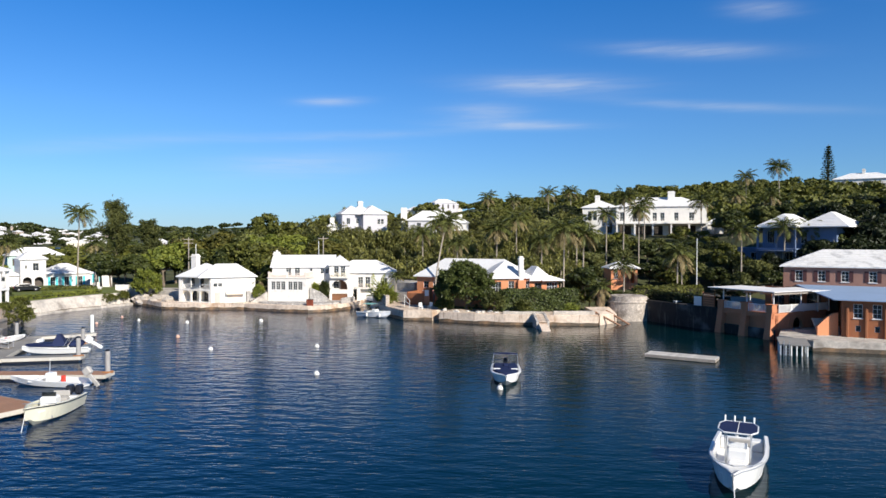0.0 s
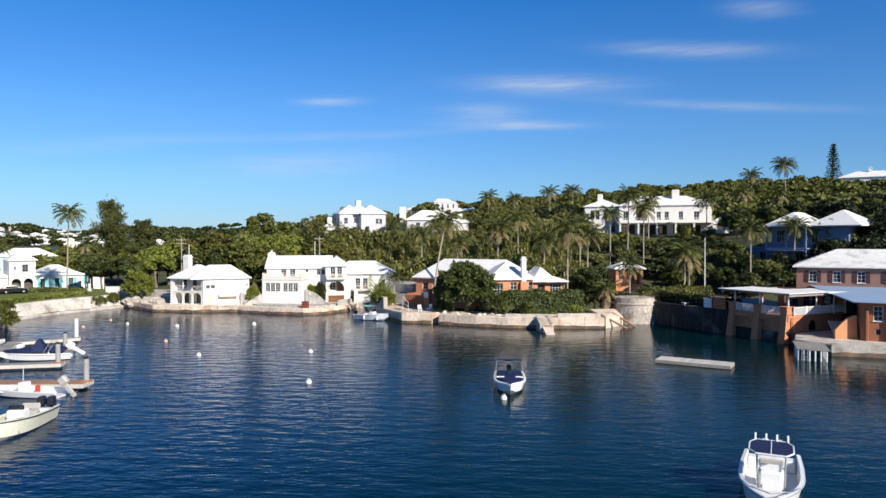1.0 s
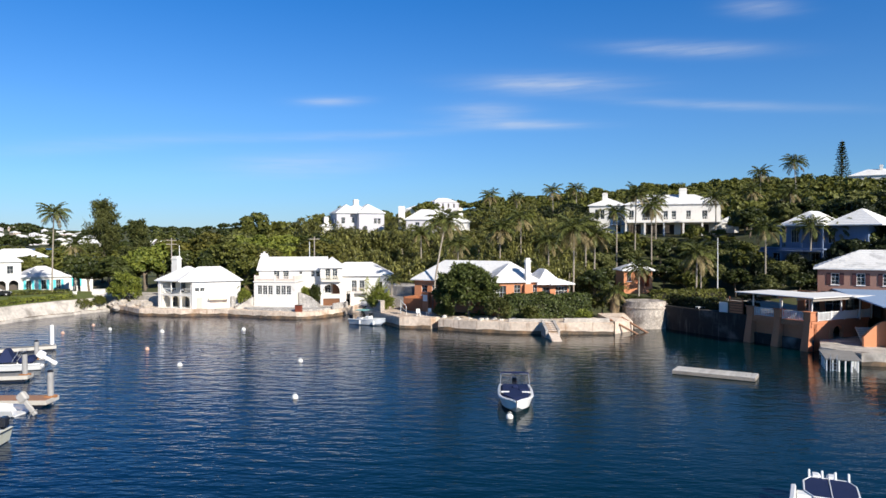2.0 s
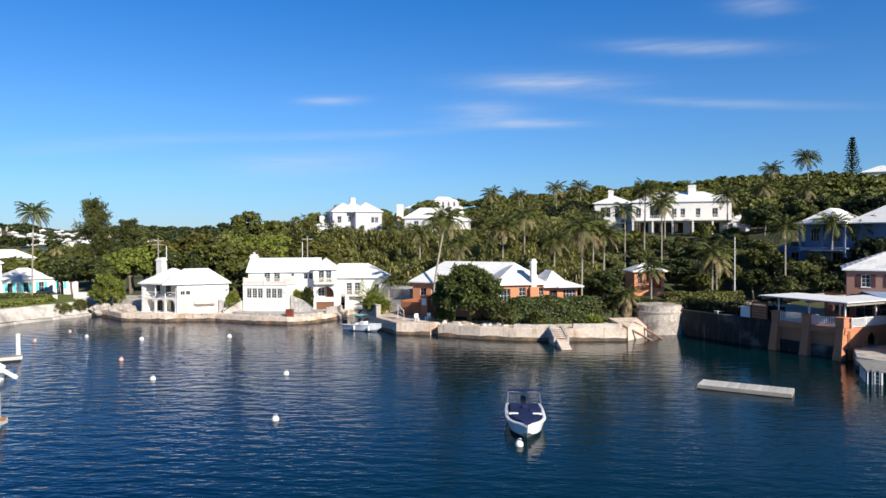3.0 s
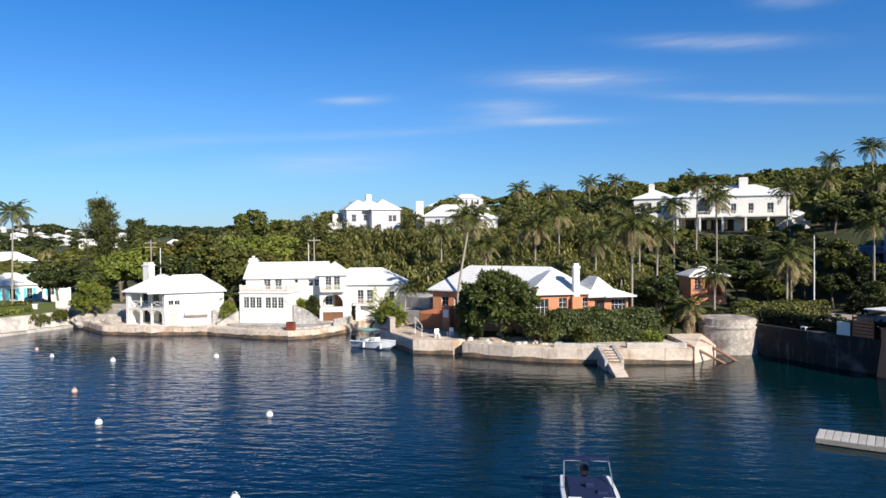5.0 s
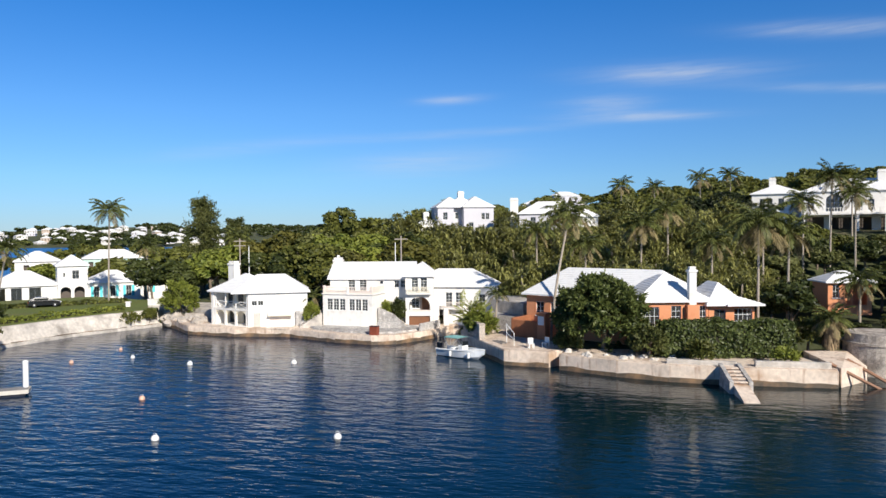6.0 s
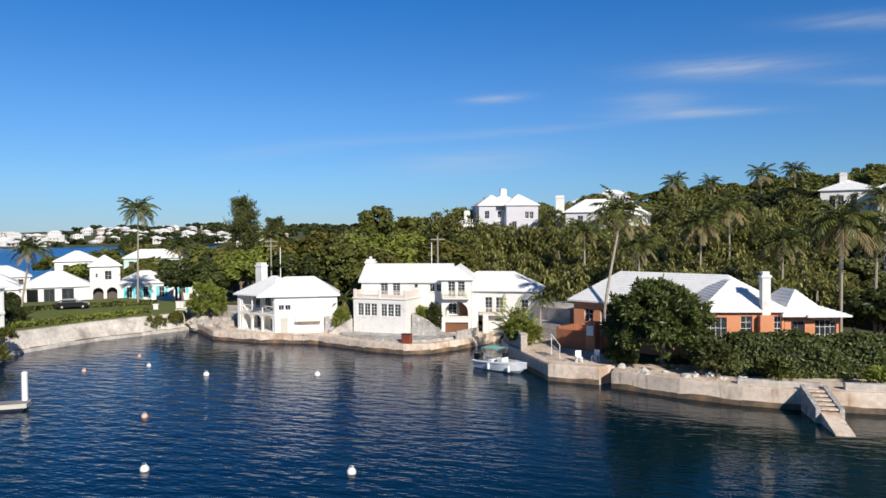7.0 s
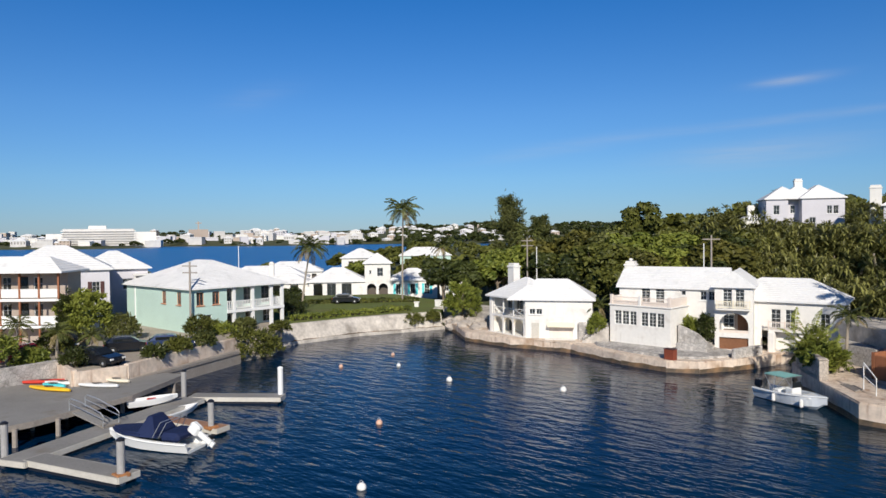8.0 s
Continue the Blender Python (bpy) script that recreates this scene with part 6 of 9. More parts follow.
def palm_crown(seed, fronds=18, length=2.9, dry=0):
    rng = np.random.default_rng(seed)
    out_v, out_f, dry_v, dry_f = [], [], [], []
    for k in range(fronds + dry):
        az = k * 2.39996 + rng.uniform(-0.25, 0.25)
        if k < fronds:
            q = k / max(1, fronds - 1)
            rise, droop = 1.25 - 1.25 * q + rng.uniform(-0.12, 0.12), 1.0 + 0.9 * rng.random() + 0.25 * q
        else:
            rise, droop = -0.35 + rng.uniform(-0.2, 0.2), 1.1
        v, f = frond_arrays(rng, length * rng.uniform(0.82, 1.1), droop, az, rise)
        target = (out_v, out_f) if k < fronds else (dry_v, dry_f)
        off = sum(len(a) for a in target[0])
        target[0].append(v)
        target[1].append(f + off)
    join = lambda a: np.concatenate(a) if a else None  # noqa: E731
    return join(out_v), join(out_f), join(dry_v), join(dry_f)


PALM_CROWNS = {}


def palm(x, y, z, top, length=2.9, lean=(0, 0), seed=0, dry=4, label="", fronds=26, skirt=False, fat=0.14):
    """A palm: ringed trunk bent by its lean, crown of feather fronds, dry fronds below."""
    h = top - z
    t = thing("palm_tree", x, y, z, 0, label or "tall palm tree with a ringed pale trunk", "palm", group="palm trees")
    n = 9
    pts = [(lean[0] * (k / n) ** 1.5, lean[1] * (k / n) ** 1.5, -0.5 + (h + 0.5) * k / n) for k in range(n + 1)]
    part("trunk", tube(bmesh.new(), pts, [fat * (1.5 if k == 0 else 1.1 - 0.35 * k / n) for k in range(n + 1)], 8), PALMBARK, t)
    key = (seed % 4, fronds, dry)
    if key not in PALM_CROWNS:
        v, f, dv, df = palm_crown(31 + seed % 4, fronds, 2.9, dry)
        PALM_CROWNS[key] = (mesh_from_arrays("crown", v, f, FROND), mesh_from_arrays("dry_fronds", dv, df, FROND_DRY) if dry else None)
    for name, me in zip(("crown", "dry_fronds"), PALM_CROWNS[key]):
        if me is None:
            continue
        c = new(name, me)
        c.parent = t
        s = length / 2.9
        c.matrix_basis = Matrix.Translation((lean[0], lean[1], h)) @ pose(0, 0, 0, 0, 0, seed * 73) @ Matrix.Diagonal((s, s, s, 1))
    if skirt:
        rng = np.random.default_rng(seed)
        m = 260
        a, hh = rng.uniform(0, 2 * np.pi, m), rng.uniform(h * 0.25, h * 0.95, m)
        c = np.stack([np.cos(a) * 0.35 + lean[0] * hh / h, np.sin(a) * 0.35 + lean[1] * hh / h, hh], 1)
        tip = c + np.stack([np.cos(a) * 0.35, np.sin(a) * 0.35, -rng.uniform(0.6, 1.3, m)], 1)
        side = np.stack([-np.sin(a), np.cos(a), 0 * a], 1) * 0.07
        v = np.stack([c - side, c + side, tip + side * 0.3, tip - side * 0.3], 1).reshape(-1, 3)
        k = new("skirt", mesh_from_arrays("skirt", v, np.arange(4 * m).reshape(-1, 4), THATCH))
        k.parent = t
    return t


def rosette_arrays(rng, centre, length, blades=30):
    """A head of stiff sword leaves, as on palmettos and screw pines."""
    az = rng.uniform(0, 2 * np.pi, blades)
    rise = rng.uniform(-0.75, 1.35, blades)
    ln = length * rng.uniform(0.7, 1.1, blades)
    d = np.stack([np.cos(az) * np.cos(rise), np.sin(az) * np.cos(rise), np.sin(rise)], 1)
    side = np.stack([-np.sin(az), np.cos(az), 0 * az], 1) * (length * 0.075)
    mid = centre + d * ln[:, None] * 0.55 + np.array([0, 0, 1.0]) * ln[:, None] * 0.05
    tip = centre + d * ln[:, None] - np.array([0, 0, 1.0]) * ln[:, None] * rng.uniform(0.1, 0.45, blades)[:, None]
    v = np.stack([np.repeat(centre[None], blades, 0), mid - side, tip, mid + side], 1)
    return v.reshape(-1, 3)


def palmetto_arrays(seed, heads=24, radius=2.5, height=5.0):
    rng = np.random.default_rng(seed)
    vs = []
    for k in range(heads):
        a, r = rng.uniform(0, 2 * np.pi), radius * math.sqrt(rng.random())
        z = height * (0.30 + 0.66 * rng.random() ** 0.6) * (1 - 0.28 * (r / radius) ** 2)
        vs.append(rosette_arrays(rng, np.array([r * math.cos(a), r * math.sin(a), z]), rng.uniform(0.9, 1.35)))
    v = np.concatenate(vs)
    return v, np.arange(len(v)).reshape(-1, 4)


PALMETTOS = []
for k in range(4):
    t = thing("palmetto", 0, -700 - 20 * k, 0, 0, "clump of palmettos with stiff spiky leaf heads", "palmetto", group="palmettos on the slope")
    part("stem", tube(bmesh.new(), [(0, 0, -0.6), (0.2, 0.1, 1.6), (0.1, 0.3, 3.6)], [0.2, 0.15, 0.1], 6), PALMBARK, t)
    v, f = palmetto_arrays(100 + k)
    c = new("crown", mesh_from_arrays("crown", v, f, PALMETTO))
    c.parent = t
    PALMETTOS.append(t)


def hedge(name, p0, p1, z0, z1, width, material, label, density=34, size=0.16, seed=5, bulge=0.25):
    """A clipped hedge: leaves over a box with a rough surface, and a dark twiggy inside."""
    length = math.hypot(p1[0] - p0[0], p1[1] - p0[1])
    h = thing(name, p0[0], p0[1], 0, math.degrees(math.atan2(p1[1] - p0[1], p1[0] - p0[0])), label, "hedge")
    rng = np.random.default_rng(seed)
    faces_ = [((0, 0, z0), (length, 0, 0), (0, 0, z1 - z0), (0, -1, 0)), ((0, width, z0), (length, 0, 0), (0, 0, z1 - z0), (0, 1, 0)),
              ((0, 0, z1), (length, 0, 0), (0, width, 0), (0, 0, 1)), ((0, 0, z0), (0, width, 0), (0, 0, z1 - z0), (-1, 0, 0)), ((length, 0, z0), (0, width, 0), (0, 0, z1 - z0), (1, 0, 0))]
    cs, ns = [], []
    for o, a, b, nn in faces_:
        a, b, o, nn = map(np.array, (a, b, o, nn))
        m = int(np.linalg.norm(np.cross(a, b)) * density)
        u, v = rng.random((m, 1)), rng.random((m, 1))
        c = o + a * u + b * v
        wob = np.sin(c[:, :1] * 1.3 + seed) * np.sin(c[:, 2:3] * 1.9 + c[:, :1] * 0.4) * bulge + rng.uniform(-0.25, 0.10, (m, 1))
        cs.append(c + nn * wob)
        ns.append(np.repeat(nn[None].astype(float), m, 0))
    c, nn = np.concatenate(cs), np.concatenate(ns)
    v, f = leaf_arrays(c, nn, size * rng.uniform(0.6, 1.4, len(c)), rng)
    ob = new("foliage", mesh_from_arrays("foliage", v, f, material))
    ob.parent = h
    part("twig_core", boxes((0.3, length - 0.3, 0.3, width - 0.3, z0, z1 - 0.35), bevel=0.1), TWIGS, h)
    return h


def dome_arrays(seed, radius, height, sprigs, leaves, size):
    """Sprigs of pointed leaves that bristle from an uneven dome, with hollows between them; its foot is at z = 0."""
    g = np.random.default_rng(seed)
    d = g.normal(0, 1, (sprigs, 3))
    d[:, 2] = np.abs(d[:, 2]) * 1.15 - 0.32
    d /= np.linalg.norm(d, axis=1)[:, None]
    lump = 1 + 0.13 * np.sin(d[:, 0] * 7 + seed) * np.sin(d[:, 1] * 6 + seed * 0.7) + 0.09 * np.sin(d[:, 2] * 11 + d[:, 0] * 5)
    mid = d * (lump * g.uniform(0.72, 1.0, sprigs))[:, None] * np.array([radius, radius, height * 0.58]) + np.array([0, 0, height * 0.42])
    k = np.repeat(np.arange(sprigs), leaves)
    out = d[k] * 0.42 + g.normal(0, 0.62, (len(k), 3))
    out /= np.linalg.norm(out, axis=1)[:, None]
    ln = size * g.uniform(0.6, 1.5, len(k))[:, None]
    foot = mid[k] + g.normal(0, 0.5 * size, (len(k), 3))
    side = np.cross(out, g.normal(0, 1, (len(k), 3)))
    side /= np.linalg.norm(side, axis=1)[:, None] + 1e-9
    v = np.stack([foot, foot + out * ln * 0.9 + side * ln * 0.34, foot + out * ln * 2.0, foot + out * ln * 0.9 - side * ln * 0.34], 1).reshape(-1, 3)
    v[:, 2] = np.maximum(v[:, 2], 0.02)
    return v, np.arange(len(v)).reshape(-1, 4)


def dome_bush(x, y, z, radius, height, material, label, seed, sprigs=760, leaves=34, size=0.2, name="garden_bush"):
    """A round bush-like tree on several stems."""
    t = thing(name, x, y, z, 0, label, "bush" if name == "garden_bush" else "tree")
    c = new("foliage", mesh_from_arrays("foliage", *dome_arrays(seed, radius, height, sprigs, leaves, size), material))
    c.parent = t
    part("stem", trunk_bm(seed, height * 0.75, 0.22, radius * 0.8, 8), BARK, t)
    return t


def shrub(x, y, z, height, radius, material, label, seed=1, leaves=1500, size=0.2):
    s = thing("shrub", x, y, z, 0, label, "shrub")
    c = new("foliage", mesh_from_arrays("foliage", *dome_arrays(seed, radius * 0.8, height * 0.86, max(60, leaves // 9), 14, size * 0.8), material))
    c.parent = s
    part("stem", trunk_bm(seed, height * 0.7, max(0.05, radius * 0.05), radius * 0.7), BARK, s)
    return s


def areca(x, y, z, height, label, seed, fronds=96, spread=0.55):
    """A clump of arching feather fronds that rise from the ground."""
    t = thing("areca_palm", x, y, z, 0, label, "palm", group="clumped palms on the quay")
    g = np.random.default_rng(seed)
    vs, fs, off = [], [], 0
    bm = bmesh.new()
    for k in range(fronds):
        low = g.random()
        v, f = frond_arrays(g, height * g.uniform(0.34, 0.5), 1.0 + 0.6 * g.random(), g.uniform(0, 6.283), 1.48 - 0.7 * low, 22, 0.5)
        foot = np.array([g.normal(0, spread), g.normal(0, spread), height * (0.08 + 0.52 * (1 - low) * g.random())])
        vs.append(v + foot)
        fs.append(f + off)
        off += len(v)
        if k % 5 == 0:
            tube(bm, [(foot[0] * 0.5, foot[1] * 0.5, -0.2), tuple(foot)], [0.06, 0.04], 5)
    c = new("crown", mesh_from_arrays("crown", np.concatenate(vs), np.concatenate(fs), FROND_YELLOW))
    c.parent = t
    part("stems", bm, PALMBARK, t)
    return t


def ground_z(x, y):
    return float(land_height(np.array([x]), np.array([y]))[0])


# palms, one by one
PALMS = [(-73.4, 130.4, 16.3, 3.0, 0.9, -0.6, 1), (-76.4, 113.2, 10.9, 2.6, 1.4, 0.6, 2), (-5.2, 111.6, 14.2, 3.2, 1.9, 3.0, 3), (15.0, 112.6, 13.0, 3.6, 0.2, 0.4, 0), (18.4, 115.6, 12.2, 3.0, 0.2, 0, 1),
         (5.2, 137.7, 13.4, 3.4, 0.2, 0, 2), (30.4, 143.2, 19.8, 2.8, 0.3, 0, 3), (33.3, 142.4, 17.2, 2.8, 0, 0, 0), (27.3, 144.2, 16.4, 2.6, 0, 0, 1), (4.5, 207, 23.4, 3.2, 0, 0, 2),
         (12.0, 207, 23.0, 2.6, 0, 0, 3), (21.9, 206, 24.6, 3.2, 0, 0, 0), (28.2, 205, 25.0, 3.0, 0, 0, 1), (38.5, 160, 19.5, 2.8, 0, 0, 2), (51.5, 162, 20.0, 3.2, 0, 0, 3), (73.0, 193, 28.0, 3.0, 0, 0, 0),
         (80.0, 188.5, 30.2, 3.4, -0.6, 0, 1), (33.3, 116.0, 9.4, 3.0, 0.1, 0, 2), (24.6, 114.2, 7.4, 2.4, 0, 0, 3), (34.6, 118.0, 8.2, 2.6, 0, 0, 0), (-81, 150, 10.5, 2.6, 0, 0, 2), (44, 118, 13.0, 2.8, 0, 0, 1),
         (58, 124.5, 13.2, 2.8, 0, 0, 3), (62, 170, 22, 2.8, 0, 0, 2), (66, 160, 21, 2.8, 0, 0, 0), (13, 128, 11.2, 3.0, 0, 0, 3), (-9, 138, 12.6, 2.8, 0, 0, 1), (-61, 146, 12.0, 2.6, 0.4, 0, 3),
         (-95.5, 74.5, 8.0, 2.4, 0, 0, 1), (9.5, 146, 15.5, 3.0, 0, 0, 0), (20, 134, 13.6, 3.0, 0, 0, 2), (-2, 129, 10.8, 2.8, 0, 0, 3)]
for x, y, top, ln, lx, ly, s in PALMS:
    palm(x, y, max(ground_z(x, y), 1.0), top, ln * 1.2, (lx, ly), s, 7, "tall palm with a ringed pale trunk and drooping fronds" if top - ground_z(x, y) > 9 else "palm with arching green and dry fronds")
palm(19.4, 105.6, 1.8, 4.6, 2.4, (0.1, 0), 2, 8, "squat palm with a skirt of dead fronds on the slipway", 26, True, 0.3)
areca(-13.5, 114.0, 1.3, 5.6, "bushy yellow-green clumped palm beside the white house", 4)
areca(-12.2, 112.4, 1.3, 3.6, "low yellow-green clumped palm on the landing quay", 6, 70)
shrub(-12.7, 112.9, 1.3, 2.8, 2.0, LEAF_YELLOW, "leafy yellow-green shrub under the clumped palms", 31, 1900)
palm(-11.8, 117.2, 1.3, 5.4, 1.9, (0.2, 0), 0, 2, "dark young palm beside the landing quay", 20)
palm(-35.6, 120.6, 1.1, 4.6, 2.0, (0, 0), 1, 2, "young palm between the white houses", 20)

# single trees and shrubs
dome_bush(0.1, 105.4, 1.3, 4.05, 7.0, LEAF_BUSH, "dense rounded dark green bush-like tree on the garden quay", 2)
for x, y, hh, r, sd in ((-3.0, 105.0, 2.4, 1.4, 51), (3.8, 103.6, 3.2, 1.9, 52)):
    shrub(x, y, 1.25, hh, r, LEAF_BUSH, "dark green undergrowth at the foot of the garden bush", sd, 2200, 0.19)
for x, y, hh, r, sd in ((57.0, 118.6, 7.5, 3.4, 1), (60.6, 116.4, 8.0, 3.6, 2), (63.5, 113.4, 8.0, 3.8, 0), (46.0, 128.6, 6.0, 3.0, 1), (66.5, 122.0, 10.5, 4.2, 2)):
    plant_tree("deep", x, y, ground_z(x, y) - 0.2, hh, r, sd, "dense green tree around the blue house, shade put into its leaf colour")
dome_bush(-56.8, 124.0, 1.2, 2.3, 5.0, LEAF_YELLOW, "bright yellow-green tree beside the sea wall", 12, 240, 26, 0.2, "small_tree")
plant_tree("dark", -74.5, 140.5, 1.2, 8.6, 4.3, 2, "dense dark green tree in front of the white villa")
dome_bush(-72.0, 82.6, 2.2, 2.5, 5.0, LEAF_YELLOW, "leafy green tree on the parking terrace", 14, 260, 26, 0.2, "small_tree")


def casuarina(x, y, z, height, radius, seed, label):
    """A feathery tree: long thin limbs with drooping needle sprays and open gaps."""
    t = thing("casuarina_tree", x, y, z, 0, label, "tree")
    rr = random.Random(seed)
    bm = tube(bmesh.new(), [(0, 0, -0.5), (0.2, 0, height * 0.4), (0.1, 0.2, height * 0.75), (0, 0, height)], [0.45, 0.35, 0.2, 0.04], 7)
    g = np.random.default_rng(seed)
    cs = []
    for k in range(44):
        z0 = height * rr.uniform(0.22, 0.94)
        a, r = rr.uniform(0, 6.283), radius * rr.uniform(0.55, 1.0) * (1.15 - 0.85 * z0 / height)
        up = rr.uniform(0.3, 0.9) * r
        tip = (r * math.cos(a), r * math.sin(a), z0 + up)
        tube(bm, [(0.1, 0.1, z0), (tip[0] * 0.5, tip[1] * 0.5, z0 + up * 0.4), tip], [0.09, 0.06, 0.02], 4)
        q = g.uniform(0.25, 1.05, 170)[:, None]
        c = np.array([[0.1, 0.1, z0]]) * (1 - q) + np.array([tip]) * q + g.normal(0, 0.085 * radius, (170, 3))
        cs.append(c)
    part("trunk", bm, BARK, t)
    c = np.concatenate(cs)
    v, f = leaf_arrays(c, g.normal(0, 1, c.shape), 0.62 * g.uniform(0.6, 1.4, len(c)), g, 0.2)
    k = new("crown", mesh_from_arrays("crown", v, f, LEAF_OLIVE))
    k.parent = t


casuarina(-120.5, 231.0, 2.0, 21.5, 8.2, 5, "tall feathery casuarina tree standing above the rest")
casuarina(-108.0, 228.0, 2.0, 16.0, 5.5, 9, "thin olive casuarina beside a taller one")
shrub(-61.2, 94.2, -0.1, 3.7, 3.7, LEAF, "round green bush hanging over the water", 3, 3400, 0.2)
shrub(-70.2, 85.6, 2.2, 2.9, 1.8, LEAF_OLIVE, "olive bush beside the parking", 4)
shrub(-61.5, 119.5, 0.7, 1.7, 1.7, LEAF, "scrubby bush growing out of the sea wall", 5, 900)
shrub(-59.9, 121.6, 1.0, 1.6, 1.1, LEAF, "small bush beside the gate pillar", 6, 700)
shrub(-25.6, 120.6, 1.6, 2.6, 1.2, LEAF_YELLOW, "green bush against the white house", 8, 1200)
shrub(-24.2, 120.2, 1.1, 4.0, 0.9, LEAF_DARK, "dark shrub against the white house", 9, 1200)
shrub(-35.0, 119.0, 1.1, 3.2, 1.2, LEAF_YELLOW, "light green shrub between the white houses", 10, 1200)
shrub(-59.0, 76.2, 2.3, 1.5, 1.3, LEAF_DARK, "low dark shrub in the planter", 12, 800)
shrub(-57.2, 81.8, 2.3, 1.3, 1.2, LEAF_DARK, "low dark shrub in the planter", 13, 800)
shrub(-58.2, 84.6, 2.3, 1.4, 1.3, LEAF, "green shrub in the planter", 14, 800)
shrub(-59.4, 87.8, 2.3, 1.5, 1.2, LEAF_OLIVE, "olive shrub in the planter", 15, 800)
shrub(-61.5, 71.6, 2.7, 2.7, 1.6, LEAF_YELLOW, "yellow-green shrub above the retaining wall", 16, 1100)
shrub(-60.8, 67.8, 2.7, 2.4, 1.5, LEAF, "green shrub above the retaining wall", 17, 1100)
shrub(-63.0, 99.4, 2.0, 1.3, 1.3, LEAF, "low green shrub in front of the mint house", 18, 700)
shrub(-65.6, 94.0, 2.0, 1.5, 1.4, LEAF_YELLOW, "yellow-green shrub in front of the mint house", 19, 700)
shrub(8.0, 99.9, 1.6, 1.8, 1.2, LEAF, "loose green shrub at the foot of the hedge", 20, 900)
shrub(14.6, 100.3, 1.6, 1.2, 1.1, LEAF_YELLOW, "creeping yellow-green shrub on the quay", 21, 600)
shrub(4.0, 101.2, 1.6, 3.0, 1.8, LEAF_OLIVE, "loose olive shrub beside the hedge", 22, 1500)
shrub(18.2, 107.6, 1.8, 2.9, 2.3, LEAF, "rounded green shrub at the end of the hedge", 23, 1700)
hedge("hedge", (5.0, 101.4), (16.0, 102.8), 1.5, 4.45, 2.2, LEAF_BUSH, "tall clipped dark green hedge above the garden quay", 110, 0.15, 5, 0.3)
hedge("hedge", (-68.0, 105.2), (-63.8, 121.8), 2.1, 2.9, 1.2, LEAF_YELLOW, "clipped light green hedge along the lawn", 40, 0.15, 6)
hedge("hedge", (-84.0, 118.5), (-71.0, 131.5), 2.0, 2.75, 1.4, LEAF, "low green hedge in front of the white villa", 30, 0.18, 7)
hedge("hedge", (26.2, 105.2), (32.6, 94.4), 2.7, 4.1, 1.8, LEAF_SHADE, "overgrown hedge on the sea wall, shade put into its leaf colour", 40, 0.2, 8)
hedge("hedge", (25.2, 108.6), (35.5, 110.2), 2.8, 4.6, 1.4, LEAF, "clipped green hedge beside the flagpole terrace", 40, 0.17, 9)

for x, y, hh, sd in ((-63.6, 76.6, 4.6, 1), (-64.6, 73.9, 5.4, 2), (-62.4, 72.4, 4.2, 3), (-63.2, 79.2, 4.0, 0)):
    palm(x, y, 2.3, hh, 1.7, (0.1, 0.1), sd, 2, "small yellowish palm in front of the lodging block", 20, False, 0.12)
for x, y, hh, r, m, lab in ((-66.5, 77.5, 2.6, 1.7, LEAF, "green shrub in front of the lodging block"), (-71.6, 80.6, 6.2, 0.8, LEAF_DARK, "dark climbing shrub on the end of the lodging block"), (-62.0, 74.2, 1.8, 1.3, LEAF_YELLOW, "yellowish shrub above the parking wall"),
                            (-67.6, 93.4, 1.7, 1.5, LEAF, "green shrub at the foot of the mint house"), (-66.4, 97.2, 1.6, 1.4, LEAF_OLIVE, "olive shrub at the foot of the mint house"), (-64.2, 90.2, 3.0, 1.5, LEAF, "small leafy tree in the planter"),
                            (-72.8, 108.8, 2.4, 2.0, LEAF_DARK, "dark shrub beside the mint house"), (-75.6, 110.8, 3.2, 2.4, LEAF_DARK, "dark shrub beside the mint house")):
    shrub(x, y, 2.1, hh, r, m, lab, int(abs(x * 3 + y)), 1000)

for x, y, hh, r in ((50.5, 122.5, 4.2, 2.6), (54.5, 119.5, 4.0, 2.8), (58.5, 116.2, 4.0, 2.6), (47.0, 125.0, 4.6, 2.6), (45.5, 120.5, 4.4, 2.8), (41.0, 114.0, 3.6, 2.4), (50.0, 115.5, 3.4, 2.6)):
    shrub(x, y, ground_z(x, y) - 0.2, hh, r, LEAF_SHADE, "dense shrub below the blue house, shade put into its leaf colour", int(x * 7 + y), 1500, 0.26)
palm(53.2, 124.0, ground_z(53.2, 124.0), 13.4, 3.6, (0.3, 0), 1, 3, "dark palm in front of the shaded blue house")

# a tiered pine on the crest
pine = thing("norfolk_pine", 125.5, 256.7, ground_z(125.5, 256.7), 0, "tall tiered Norfolk pine on the hill crest", "pine")
top = 45.0 - ground_z(125.5, 256.7)
part("trunk", tube(bmesh.new(), [(0, 0, -0.5), (0, 0, top)], [0.4, 0.06], 7), BARK, pine)
rng = np.random.default_rng(8)
cs = []
for k in range(17):
    z = top * (0.16 + 0.82 * k / 17)
    r = 2.9 * (1 - k / 17) ** 0.8 + 0.3
    for j in range(6):
        a = 6.283 * (j + 0.4 * (k % 2)) / 6 + rng.uniform(-0.2, 0.2)
        s = np.linspace(0.1, 1, 9) * r * rng.uniform(0.75, 1.1)
        for _ in range(6):
            cs.append(np.stack([np.cos(a) * s, np.sin(a) * s, z + s * 0.22], 1) + rng.normal(0, 0.16, (9, 3)))
c = np.concatenate(cs)
v, f = leaf_arrays(c, np.tile([0, 0, 1.0], (len(c), 1)), 0.22 * rng.uniform(0.6, 1.3, len(c)), rng)
k = new("crown", mesh_from_arrays("crown", v, f, LEAF_DARK))
k.parent = pine

